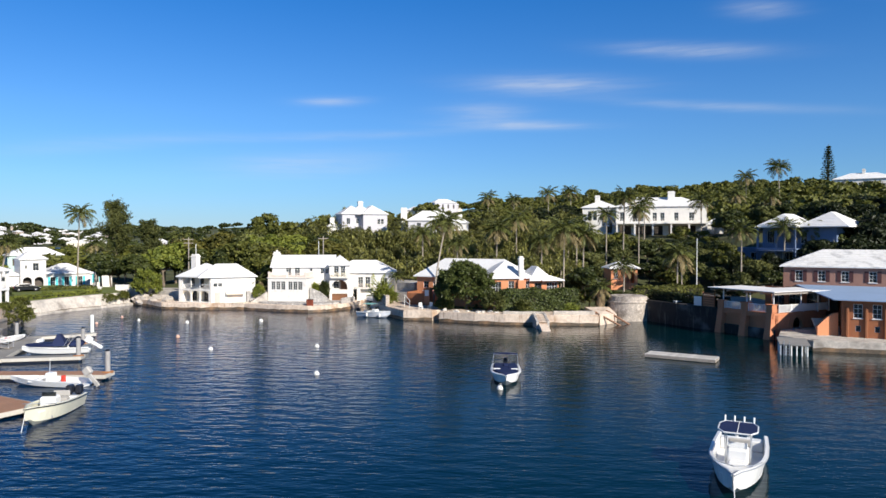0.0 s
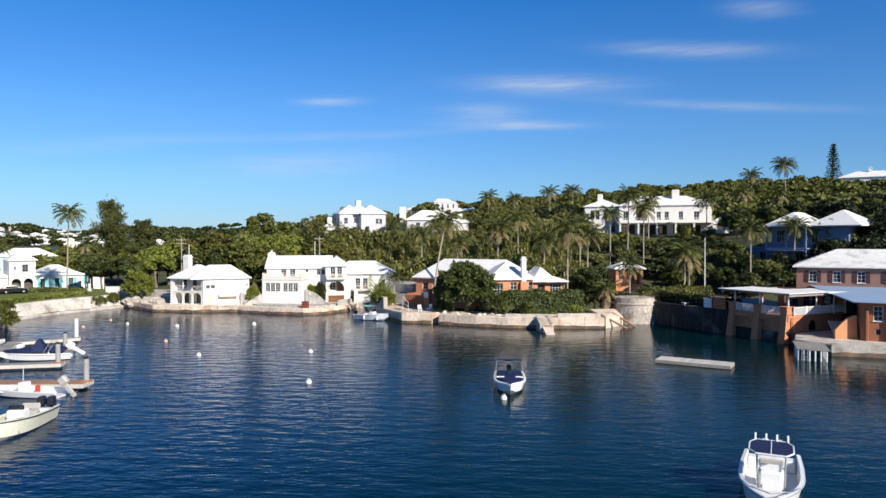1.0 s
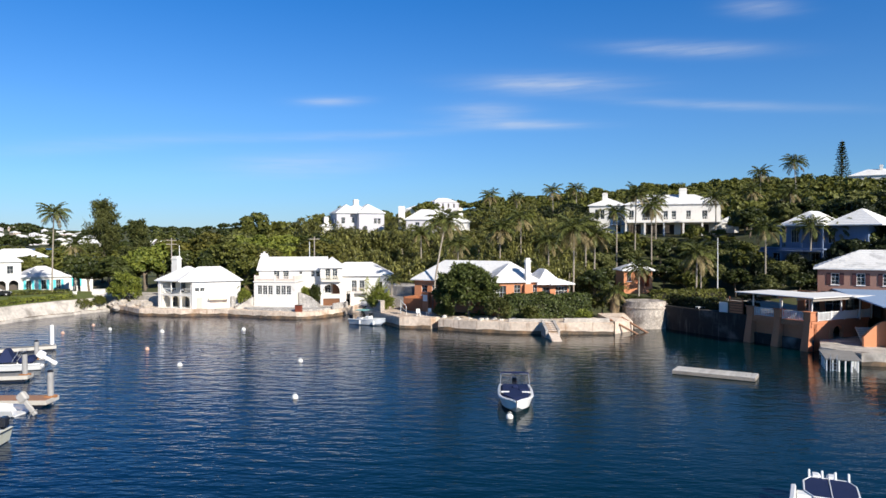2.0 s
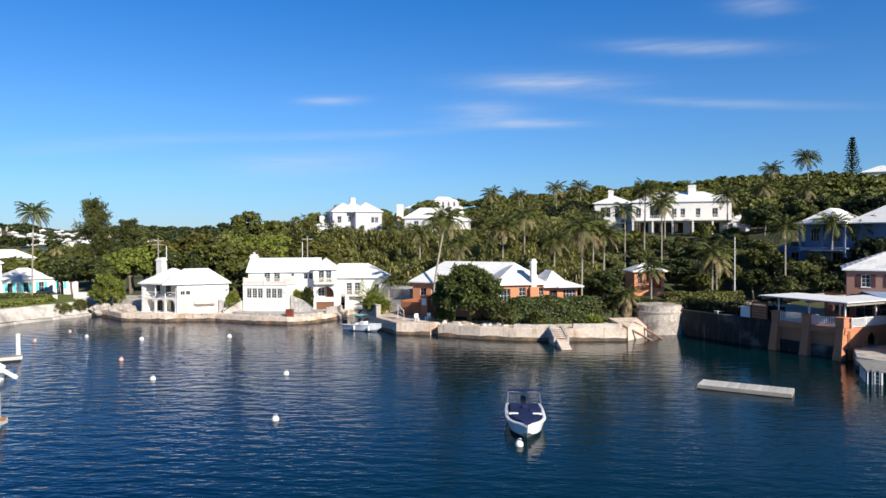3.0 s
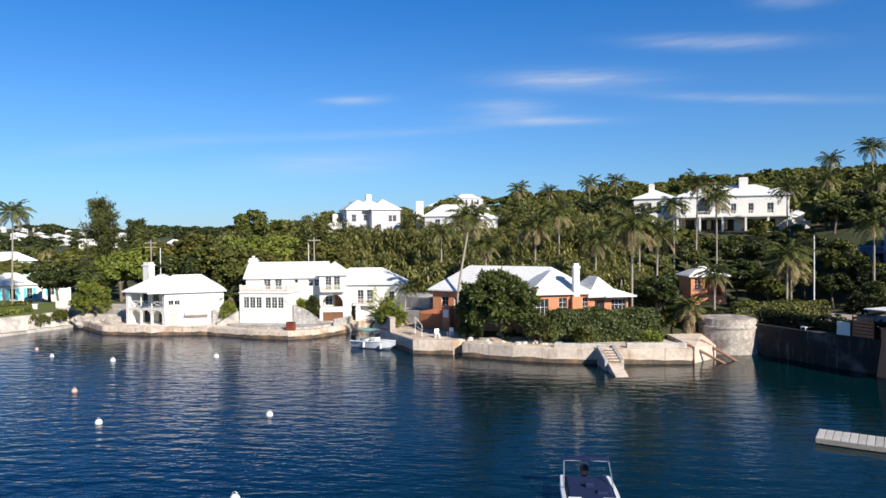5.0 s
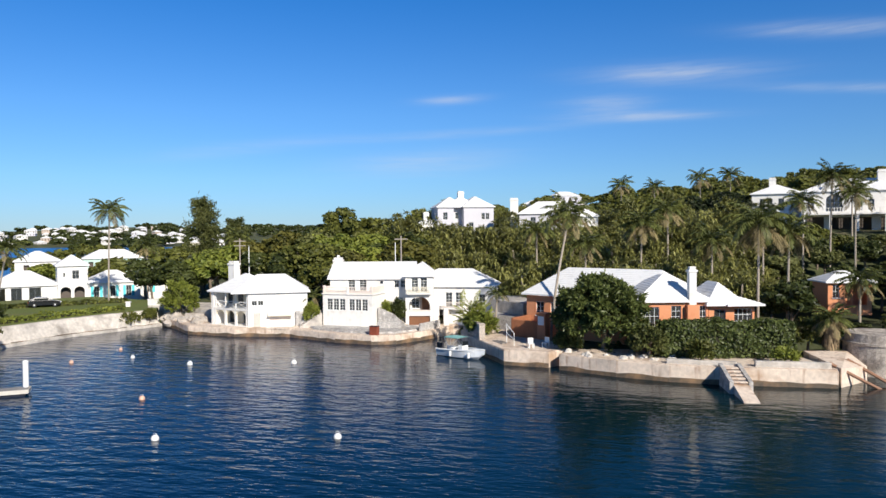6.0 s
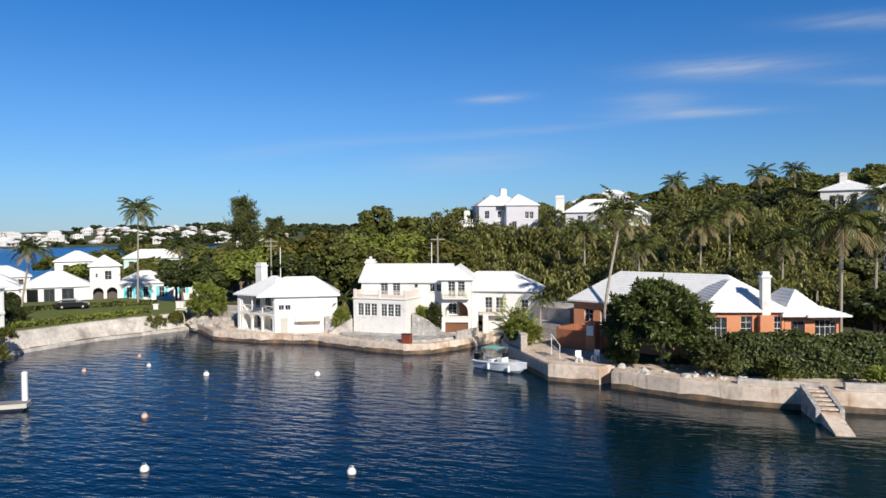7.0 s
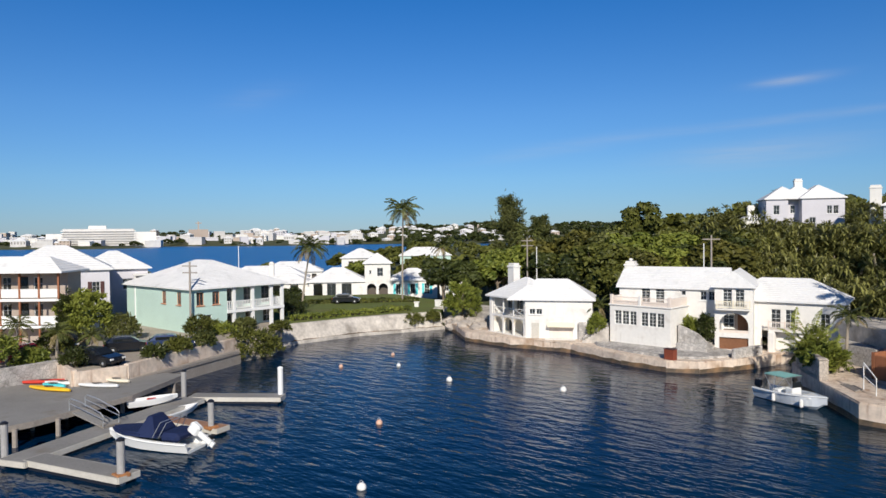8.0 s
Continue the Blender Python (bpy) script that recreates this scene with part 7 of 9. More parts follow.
# the wooded slope
SIGHT = [(-60, -16, 400, 0.022), (-16, 0.5, 400, 0.036), (0.5, 8, 400, 0.062), (8, 14, 400, 0.072), (4.0, 12.8, 183, 0.042), (14, 23.5, 400, 0.080), (23.5, 60, 400, 0.080), (-15.6, -7.2, 168, 0.020), (-7.2, 1.0, 165, 0.021), (11.6, 25.5, 174, 0.005), (26.0, 33.5, 128, -0.028), (14.6, 20.6, 122, -0.10)]
KEEP = [(-30, 122, 13, 9), (-43, 120, 9, 8), (-17, 126, 7, 6), (-15, 124, 7, 6), (1, 113, 12, 10), (8, 109, 8, 8), (26, 124, 5, 5), (47, 178, 19, 10.5), (-26, 178, 10, 9), (-8, 171, 9, 7), (56, 133, 10, 8), (52, 92, 24, 17),
        (-70, 95, 11, 14), (-88, 128, 16, 16), (118, 224, 10, 8), (36, 108, 10, 9), (12, 101, 9, 6), (-51.0, 130.5, 11.0, 8.5), (33.0, 117.5, 9.0, 7.5)]


def free(x, y):
    return not any(((x - a) / rx) ** 2 + ((y - b) / ry) ** 2 < 1 for a, b, rx, ry in KEEP) and float(shore_distance(np.array([x]), np.array([y]))[0]) > 3.5


def cap(x, y):
    b = math.degrees(math.atan2(x, y - 40))
    d = math.hypot(x, y - 40)
    best = 99.0
    for b0, b1, ymax, slope in SIGHT:
        if b0 < b < b1 and y < ymax:
            best = min(best, 12.0 + slope * d)
    return best


rng = random.Random(4)
spots = []


def scatter(x0, x1, y0, y1, n, gap, used=None):
    out = []
    for _ in range(n * 12):
        if len(out) >= n:
            break
        x, y = rng.uniform(x0, x1), rng.uniform(y0, y1)
        if free(x, y) and all((x - a) ** 2 + (y - b) ** 2 > gap * gap for a, b in spots):
            spots.append((x, y))
            out.append((x, y))
    return out


def put_tree(x, y, kinds, tall, seed):
    z = ground_z(x, y)
    h = min(rng.uniform(*tall), cap(x, y) - z)
    if h > 2.0:
        plant_tree(rng.choice(kinds), x, y, z - 0.2, h * 0.92, max(h * 0.46, 2.4), seed)


n = 0
for x, y in scatter(-61, -27, 127, 150, 40, 3.9):
    n += 1
    put_tree(x, y, ("green", "dark", "green", "yellow", "rust", "dark"), (8.0, 10.8), n)
for x, y in scatter(-30, 20, 127, 168, 105, 3.1):
    n += 1
    z = ground_z(x, y)
    h = min(rng.uniform(5.2, 7.0), cap(x, y) - z)
    if h < 2:
        continue
    m = pose(x, y, z - 0.2, 0, 0, rng.uniform(0, 360))
    ob = copy_thing(PALMETTOS[n % 4], m)
    ob.matrix_basis = m @ Matrix.Diagonal((1.2, 1.2, max(h - 0.7, 1.5) / 5.0, 1))
for x, y in scatter(18, 48, 112, 168, 62, 4.2):
    n += 1
    put_tree(x, y, ("dark", "green", "dark", "olive"), (4.5, 8.0), n)
for x, y in scatter(44, 90, 118, 186, 46, 5.0):
    n += 1
    # the deep kind darkens this side as if the hill shaded it
    put_tree(x, y, ("dark", "deep", "deep", "olive"), (6.0, 9.0), n)
for x, y, h, r, kind in ((-58.0, 145.5, 10.2, 5.0, "rust"), (-51.5, 147.0, 10.4, 5.0, "rust"), (-45.5, 144.0, 10.0, 4.6, "olive"), (-64.5, 147.0, 9.6, 4.6, "olive"), (-55.0, 140.0, 7.6, 4.2, "dark"), (-47.5, 138.5, 7.4, 4.0, "dark"), (-44.6, 153.6, 11.5, 4.6, "green"), (-50.0, 156.0, 9.5, 4.2, "dark"), (-64.0, 134.6, 8.0, 4.4, "dark"), (-70.5, 137.0, 7.4, 3.6, "dark"), (-61.0, 139.5, 9.0, 4.2, "green"), (-70.0, 150.0, 8.2, 4.5, "green"), (-82.0, 109.6, 4.6, 3.2, "dark"), (-80.0, 113.8, 4.2, 2.6, "dark"),
                         (-86.0, 112.5, 4.8, 3.0, "green"), (-113.0, 160.0, 6.5, 5.0, "yellow"), (-104.0, 168.0, 7.0, 4.5, "green"), (-84.0, 168.0, 8.5, 5.0, "green"), (-76.0, 160.0, 8.0, 5.0, "dark"), (-90.0, 176.0, 7.0, 5.0, "olive"),
                         (-104.0, 112.0, 6.0, 5.5, "yellow"), (-110.0, 106.0, 6.4, 5.5, "green"), (-99.0, 118.0, 5.0, 4.0, "green"), (-92.0, 90.5, 4.0, 3.0, "green")):
    n += 1
    plant_tree(kind, x, y, max(ground_z(x, y), 0.8) - 0.2, h, r, n, WORDS[kind] + " tree near the villa and its lawn")
for x, y, h in ((15.5, 186, 7), (19, 184, 7.8), (23, 184, 8.6), (27, 185, 8), (31, 187, 7), (18, 189, 8.4), (25, 190, 9.0), (13, 188, 5.5)):
    n += 1
    plant_tree("deep", x, y, ground_z(x, y) - 0.3, h, 4.2, n, "broad dark tree on the brow of the hill")
for t in list(TREES.values()) + PALMETTOS:
    for o in (*t.children_recursive, t):
        bpy.data.objects.remove(o)

# the woods beyond, past counting
vs, fs, off = [], [], 0
pv, pf, poff = [], [], 0
heads = [palmetto_arrays(900 + k, 22, 3.0, 6.2) for k in range(4)]
base = [crown_arrays(500 + k, 4.0, 6.5, 620, 0.62, 12) for k in range(5)]
light = [crown_arrays(600 + k, 4.0, 6.5, 300, 0.9, 10) for k in range(4)]
wr = np.random.default_rng(77)
count = tries = 0
while count < 1400 and tries < 8400:
    tries += 1
    near = count < 1080
    x, y = ((wr.uniform(-60, 140), wr.uniform(148, 268)) if count < 610 else (wr.uniform(-30, 75), wr.uniform(184, 262)) if count < 830 else (wr.uniform(-20, 130), wr.uniform(250, 345))) if near else (wr.uniform(-340, 150), wr.uniform(165, 480))
    if not free(x, y):
        continue
    z = ground_z(x, y)
    count += 1
    h = min(wr.uniform(4.5, 8.5), cap(x, y) - z + wr.uniform(-2.0, 2.6))
    if z < 0.5 or h < 1.5:
        continue
    v, f = base[count % 5] if near else light[count % 4]
    a = wr.uniform(0, 6.28)
    s = max(h / 7.0, 0.6) * wr.uniform(0.95, 1.3) * (1.0 if near else 1.35)
    rot = np.array([[math.cos(a), -math.sin(a), 0], [math.sin(a), math.cos(a), 0], [0, 0, 1]])
    if near and -42 < x < 30 and y < 196:
        v, f = heads[count % 4]
        pv.append((v * np.array([1.25, 1.25, max(h - 0.4, 1.5) / 6.2])) @ rot.T + np.array([x, y, z]))
        pf.append(f + poff)
        poff += len(v)
        continue
    vs.append((v * np.array([s, s, h / 7.0])) @ rot.T + np.array([x, y, z + 0.1]))
    fs.append(f + off)
    off += len(v)
tagged(new("palmetto_thicket", mesh_from_arrays("palmetto_thicket", np.concatenate(pv), np.concatenate(pf), PALMETTO)), "spiky palmetto thicket on the upper slope", "palmettos", kind="stuff")
ob = new("woodland", mesh_from_arrays("woodland", np.concatenate(vs), np.concatenate(fs), LEAF))
tagged(ob, "dense green woodland covering the hill", "woodland", kind="stuff")

# ---------------------------------------------------------------- docks and moorings
def dock(pts, z, label, material=None, name="floating_dock", fascia=True):
    """A floating dock: boarded deck, pale fascia boards and dark floats."""
    xs, ys = [p[0] for p in pts], [p[1] for p in pts]
    cx, cy = sum(xs) / len(xs), sum(ys) / len(ys)
    d = thing(name, cx, cy, 0, 0, label, "dock", group="floating docks")
    loc = [(x - cx, y - cy) for x, y in pts]
    part("deck", prism(bmesh.new(), loc, z - 0.10, z, 0.015), material or DECK, d)
    n = len(loc)
    inset = [(x * 0.94, y * 0.94) for x, y in loc]
    part("float", prism(bmesh.new(), inset, -0.4, z - 0.3), BLACKPLASTIC, d)
    if fascia:
        for k in range(n):
            (ax, ay), (bx, by) = loc[k], loc[(k + 1) % n]
            f = part("fascia", boxes((0.0, math.hypot(bx - ax, by - ay), -0.05, 0.02, z - 0.32, z - 0.012)), PALEWOOD, d)
            f.matrix_basis = pose(ax, ay, 0, 0, 0, math.degrees(math.atan2(by - ay, bx - ax)))
    return d


def strip(p, q, w):
    """The four corners of a strip w wide from p to q."""
    d = Vector((q[0] - p[0], q[1] - p[1])).normalized()
    o = Vector((-d.y, d.x)) * w / 2
    return [(p[0] - o.x, p[1] - o.y), (q[0] - o.x, q[1] - o.y), (q[0] + o.x, q[1] + o.y), (p[0] + o.x, p[1] + o.y)]


dock(strip((-43.0, 67.3), (-36.05, 69.08), 1.3), 0.52, "grey boarded floating dock finger with a pale edge")
dock(strip((-43.3, 66.2), (-48.6, 80.2), 1.9), 0.50, "grey boarded floating dock walkway")
dock(strip((-49.4, 80.6), (-43.7, 84.6), 1.3), 0.51, "grey floating dock finger ending at a white pile")
dock(strip((-46.0, 75.6), (-39.9, 77.0), 1.1), 0.49, "rusty-brown floating dock finger beside a covered boat", REDWOOD)
dock(strip((-39.4, 60.2), (-28.9, 60.9), 1.7), 0.51, "red-brown boarded floating dock finger", REDWOOD)
dock(strip((-43.0, 64.9), (-37.4, 52.0), 1.8), 0.48, "grey boarded floating dock walkway")
dock(strip((-37.8, 52.6), (-28.6, 48.2), 4.4), 0.50, "broad brown boarded floating dock", REDWOOD)


def pile(x, y, top, r, material, label, collar=None):
    p = thing("mooring_pile", x, y, 0, 0, label, "pile", group="mooring piles")
    part("post", tube(bmesh.new(), [(0, 0, -2.5), (0, 0, top)], [r * 1.05, r], 12), material, p)
    part("cap", lathe(bmesh.new(), [(r * 1.12, top), (r * 1.15, top + 0.06), (r * 0.5, top + 0.16)]), BLACKPLASTIC if material is PILE else material, p)
    if collar:
        part("collar", boxes((-0.34, 0.34, -0.34, 0.34, 0.40, 0.60), bevel=0.03), collar, p, "rusty pile collar")


for x, y, top, r, m, lab, c in [(-44.8, 66.4, 2.2, 0.19, PILE, "grey mooring pile with a dark cap", None), (-36.3, 68.8, 2.25, 0.2, PILE, "grey mooring pile with a rusty collar", RUST),
                                (-40.4, 76.5, 2.1, 0.19, PILE, "grey mooring pile with a rusty collar", RUST), (-50.6, 80.6, 2.15, 0.19, PILE, "grey mooring pile with a dark cap", None),
                                (-44.2, 84.8, 2.45, 0.2, WINWHITE, "white-sleeved mooring pile in the water", None), (-29.2, 61.2, 2.3, 0.2, PILE, "grey mooring pile with a rusty collar", RUST),
                                (14.9, 28.7, 1.7, 0.11, WINWHITE, "slim white mooring pole", None)]:
    pile(x, y, top, r, m, lab, c)

deckpts = [(-47.0, 56), (-47.8, 69), (-49.6, 76), (-53.4, 82.2), (-55.3, 81.6), (-55.9, 75.4), (-60.6, 75.6), (-59.4, 56)]
q = thing("timber_quay", -53, 70, 0, 0, "broad weathered timber quay deck on piles", "quay")
part("deck", prism(bmesh.new(), [(x + 53, y - 70) for x, y in deckpts], 1.12, 1.32, 0.02), DECK, q)
edge = [(x + 53, y - 70) for x, y in deckpts[:5]]
for (ax, ay), (bx, by) in zip(edge, edge[1:]):
    f = part("fascia", boxes((0, math.hypot(bx - ax, by - ay), -0.04, 0.04, 0.95, 1.318)), TIMBER, q)
    f.matrix_basis = pose(ax, ay, 0, 0, 0, math.degrees(math.atan2(by - ay, bx - ax)))
post = from_bm("quay_post", tube(bmesh.new(), [(0, 0, -2.5), (0, 0, 1.12)], [0.16, 0.15], 8), TIMBER)
for k in range(9):
    t = k / 8
    piece("quay_post", post, q, 5.4 - 5.2 * max(0, t - 0.45) / 0.55, -10 + 21 * t, 0)
    piece("quay_post", post, q, 2.6 - 4.4 * max(0, t - 0.45) / 0.55, -10 + 20 * t, 0)

g = thing("gangway", -48.8, 72.0, 0, 14.0, "short gangway with looped galvanised handrails", "gangway")
bm = bmesh.new()
vs = [bm.verts.new(p) for p in ((-0.3, -0.6, 1.36), (3.2, -0.6, 0.58), (3.2, 0.6, 0.58), (-0.3, 0.6, 1.36), (-0.3, -0.6, 1.26), (3.2, -0.6, 0.48), (3.2, 0.6, 0.48), (-0.3, 0.6, 1.26))]
for f in ((0, 1, 2, 3), (4, 7, 6, 5), (0, 4, 5, 1), (1, 5, 6, 2), (2, 6, 7, 3), (3, 7, 4, 0)):
    bm.faces.new([vs[i] for i in f])
part("ramp_deck", bm, DECK, g)
for y in (-0.58, 0.58):
    part("handrail", tube(bmesh.new(), [(0, y, 1.3), (0, y, 1.95), (0.2, y, 2.1), (1.2, y, 1.95), (2.9, y, 1.45), (3.15, y, 1.25), (3.1, y, 0.6)], [0.035] * 7, 6), METAL, g, "galvanised handrail")
    part("midrail", tube(bmesh.new(), [(0, y, 1.8), (3.15, y, 1.05)], [0.025] * 2, 6), METAL, g)


# ---------------------------------------------------------------- boats
def hull_bm(L, B, stern, bow, draft=0.3, inner=0.55, floor=0.15, rail=0.14, full=2.4):
    """An open hull, lofted from stern to bow along +x, with flare, chine, gunwale and cockpit."""
    bm = bmesh.new()
    n = 16
    rows = []
    for k in range(n + 1):
        s = k / n
        b = B / 2 * (1 - max(0, (s - 0.42) / 0.58) ** full) * (0.93 + 0.07 * min(1, s / 0.25))
        b = max(b, 0.03)
        sheer = stern + (bow - stern) * s ** 1.7
        keel = -draft + (draft + bow * 0.55) * max(0, (s - 0.72) / 0.28) ** 2.2
        chine = max(keel + 0.06, 0.05 + 0.28 * s ** 3)
        x = L * (s - 0.5) + (0.0 if s < 0.99 else 0.04 * L)
        bi = max(b - rail * min(1, b / 0.5), 0.005)
        fl = min(floor + 0.35 * max(0, (s - 0.6) / 0.4), sheer - 0.06)
        rows.append([(x, 0, keel), (x, b * 0.80, chine), (x, b, sheer - 0.05), (x, b * 1.01, sheer), (x, bi, sheer + 0.02), (x, bi * 0.97, sheer - 0.05), (x, bi * 0.94, fl), (x, 0, fl + 0.01)])
    for sgn in (1, -1):
        grid = [[bm.verts.new((p[0], p[1] * sgn, p[2])) for p in r] for r in rows]
        for a, b in zip(grid, grid[1:]):
            for k in range(len(a) - 1):
                bm.faces.new((a[k], b[k], b[k + 1], a[k + 1]))
        bm.faces.new(grid[0])
    bmesh.ops.remove_doubles(bm, verts=bm.verts, dist=0.004)
    return bm


def outboard(parent, x, y, z, material, s=1.0, tilt=0.0):
    """An outboard on the transom at x; tilt swings its leg up out of the water."""
    e = part("outboard", boxes((x - 0.62 * s, x - 0.02, y - 0.2 * s, y + 0.2 * s, z + 0.35 * s, z + 0.95 * s), bevel=0.09 * s), material, parent)
    part("leg", boxes((x - 0.42 * s, x - 0.15 * s, y - 0.09 * s, y + 0.09 * s, z - 0.7 * s, z + 0.36 * s), (x - 0.5 * s, x - 0.1, y - 0.16 * s, y + 0.16 * s, z - 0.5 * s, z - 0.46 * s), bevel=0.03 * s), material, e)
    if tilt:
        e.matrix_basis = Matrix.Translation((x, 0, z + 0.3)) @ Matrix.Rotation(radians(tilt), 4, "Y") @ Matrix.Translation((-x, 0, -z - 0.3))
    return e


def bar(parent, name, pts, r, material, label=""):
    return part(name, tube(bmesh.new(), pts, [r] * len(pts), 6), material, parent, label)


def canopy_bm(x0, x1, w, z, crown=0.14, t=0.05):
    bm = bmesh.new()
    nx_, ny_ = 6, 6
    for zz, flip in ((0, 1), (-t, -1)):
        g_ = [[bm.verts.new((x0 + (x1 - x0) * i / nx_, w * (j / ny_ - 0.5), z + zz + crown * (1 - (2 * j / ny_ - 1) ** 2) * (1 - 0.6 * (2 * i / nx_ - 1) ** 2))) for j in range(ny_ + 1)] for i in range(nx_ + 1)]
        for i in range(nx_):
            for j in range(ny_):
                bm.faces.new((g_[i][j], g_[i + 1][j], g_[i + 1][j + 1], g_[i][j + 1])[::flip])
    return bm


def console_boat(x, y, turn, L, B, label, hull=None, top=True, engines=2, engine_mat=None, ttop=True, fwd=0.0):
    b = thing("motor_boat", x, y, 0, turn, label, "boat", group="moored boats")
    part("hull", hull_bm(L, B, 0.85, 1.25), hull or GELCOAT, b, smooth=False)
    part("rub_rail", hull_rail(L, B, 0.85, 1.25), BLACKPLASTIC if hull else METAL, b)
    part("bow_deck", prism(bmesh.new(), [(L * 0.22, -B * 0.36), (L * 0.36, -B * 0.24), (L * 0.46, -0.1), (L * 0.46, 0.1), (L * 0.36, B * 0.24), (L * 0.22, B * 0.36)], 0.78, 0.92, 0.04), GELCOAT, b)
    part("transom_bench", boxes((-L * 0.46, -L * 0.38, -B * 0.4, B * 0.4, 0.15, 0.75), bevel=0.06), GELCOAT, b)
    c = part("console", boxes((fwd - 0.35, fwd + 0.55, -0.5, 0.5, 0.12, 1.35), bevel=0.1), GELCOAT, b)
    part("windscreen", boxes((fwd + 0.22, fwd + 0.28, -0.45, 0.45, 1.35, 1.62), bevel=0.02), GELCOAT if ttop else DARKGLASS, c)
    part("console_seat", boxes((fwd + 0.55, fwd + 1.15, -0.42, 0.42, 0.12, 0.85), bevel=0.08), GELCOAT, b)
    part("seat", boxes((fwd - 1.5, fwd - 0.95, -0.55, 0.55, 0.12, 0.95), (fwd - 1.55, fwd - 1.42, -0.55, 0.55, 0.95, 1.35), bevel=0.06), SEATGREY, b, "grey vinyl helm seat")
    for sgn in (-1, 1):
        part("side_bench", boxes((1.2, L * 0.24, sgn * B * 0.24 - 0.2, sgn * B * 0.24 + 0.2, 0.14, 0.55), bevel=0.05), SEATGREY, b)
    if ttop:
        w = B * 0.335
        rim = [(-1.25, -w * 0.72), (-0.7, -w), (0.5, -w), (1.05, -w * 0.68), (1.05, w * 0.68), (0.5, w), (-0.7, w), (-1.25, w * 0.72)]
        roof = part("t_top", prism(bmesh.new(), [(fwd + px, py) for px, py in rim], 2.22, 2.29, 0.03), NAVY, b, "navy canvas T-top with a white rim")
        part("rim", tube(bmesh.new(), [(fwd + px, py, 2.27) for px, py in rim + rim[:1]], [0.04] * 9, 6), GELCOAT, roof)
        part("seam", tube(bmesh.new(), [(fwd - 1.25, 0, 2.30), (fwd + 1.05, 0, 2.30)], [0.022, 0.022], 5), GELCOAT, roof)
        for px in (-0.75, 0.45):
            for py in (-0.55, 0.55):
                bar(b, "t_top_leg", [(fwd + px, py, 0.15), (fwd + px - 0.1, py * 1.1, 2.24)], 0.03, METAL)
        for k in range(4):
            bar(b, "rod_holder", [(fwd - 1.2, (k - 1.5) * 0.46, 2.28), (fwd - 1.4, (k - 1.5) * 0.46, 2.54)], 0.045, GELCOAT)
    for k in range(engines):
        outboard(b, -L * 0.5, (k - (engines - 1) / 2) * 0.62, 0.35, engine_mat or GELCOAT, 1.05)
    bar(b, "bow_rail", [(L * 0.20, -B * 0.42, 1.1), (L * 0.36, -B * 0.30, 1.32), (L * 0.49, 0, 1.5), (L * 0.36, B * 0.30, 1.32), (L * 0.20, B * 0.42, 1.1)], 0.02, METAL)
    bar(b, "mooring_line", [(L * 0.52, 0.0, 1.1), (L * 0.60, 0.1, 0.4), (L * 0.66, 0.15, -0.1)], 0.02, WINWHITE)
    return b


def hull_rail(L, B, stern, bow, full=2.4):
    bm = bmesh.new()
    n = 16
    for sgn in (-1, 1):
        pts = []
        for k in range(n + 1):
            s = k / n
            b = max(B / 2 * (1 - max(0, (s - 0.42) / 0.58) ** full) * (0.93 + 0.07 * min(1, s / 0.25)), 0.03)
            pts.append((L * (s - 0.5) + (0.0 if s < 0.99 else 0.04 * L), sgn * (b + 0.02), stern + (bow - stern) * s ** 1.7 - 0.06))
        tube(bm, pts, [0.035] * len(pts), 5)
    return bm


console_boat(15.08, 40.4, 247.0, 8.4, 2.7, "white centre-console motor boat with a navy T-top", fwd=0.3)
d_boat = console_boat(-26.4, 49.15, 277.0, 6.1, 2.2, "pale yellow-hulled motor boat with twin black outboards", HULLCREAM, ttop=False, engine_mat=BLACKPLASTIC)

# small runabout with a folded navy cover and bimini
b = thing("motor_boat", 4.2, 62.7, 0, 268.5, "small white runabout with a navy cover and bimini", "boat", group="moored boats")
part("hull", hull_bm(6.2, 2.45, 0.7, 0.95, full=3.8), GELCOAT, b)
part("rub_rail", hull_rail(6.2, 2.45, 0.7, 0.95, full=3.8), GELCOAT, b)
part("bow_cover", prism(bmesh.new(), [(0.1, -0.98), (1.2, -0.9), (1.9, -0.62), (2.25, -0.3), (2.25, 0.3), (1.9, 0.62), (1.2, 0.9), (0.1, 0.98)], 0.72, 0.93, 0.08), NAVY, b, "navy canvas bow cover")
part("cockpit_cover", boxes((-2.6, 0.12, -1.02, 1.02, 0.5, 0.86), bevel=0.12), NAVY, b, "navy canvas cover over the stern seats")
for y0, y1 in ((-1.05, -0.42), (0.42, 1.05)):
    part("side_deck", boxes((0.3, 0.62, y0, y1, 0.86, 0.97), bevel=0.05), GELCOAT, b, "white wedge beside the cover")
part("helm", boxes((-0.7, -0.3, 0.25, 0.75, 0.15, 0.95), bevel=0.06), NAVY, b, "helm under its navy cover")
part("seat", boxes((-1.35, -1.05, -0.2, 0.2, 0.8, 1.05), bevel=0.07), NAVY, b, "seat under its navy cover")
part("bimini", canopy_bm(-2.75, -2.2, 2.1, 1.70, 0.10), NAVY, b, "navy canvas bimini folded at its hoop")
for px in (-2.7, -2.25):
    bar(b, "bimini_hoop", [(-1.2, -1.1, 0.75), (px, -1.02, 1.68), (px, 1.02, 1.68), (-1.2, 1.1, 0.75)], 0.025, METAL)
outboard(b, -3.1, 0, 0.3, BLACKPLASTIC, 0.95)

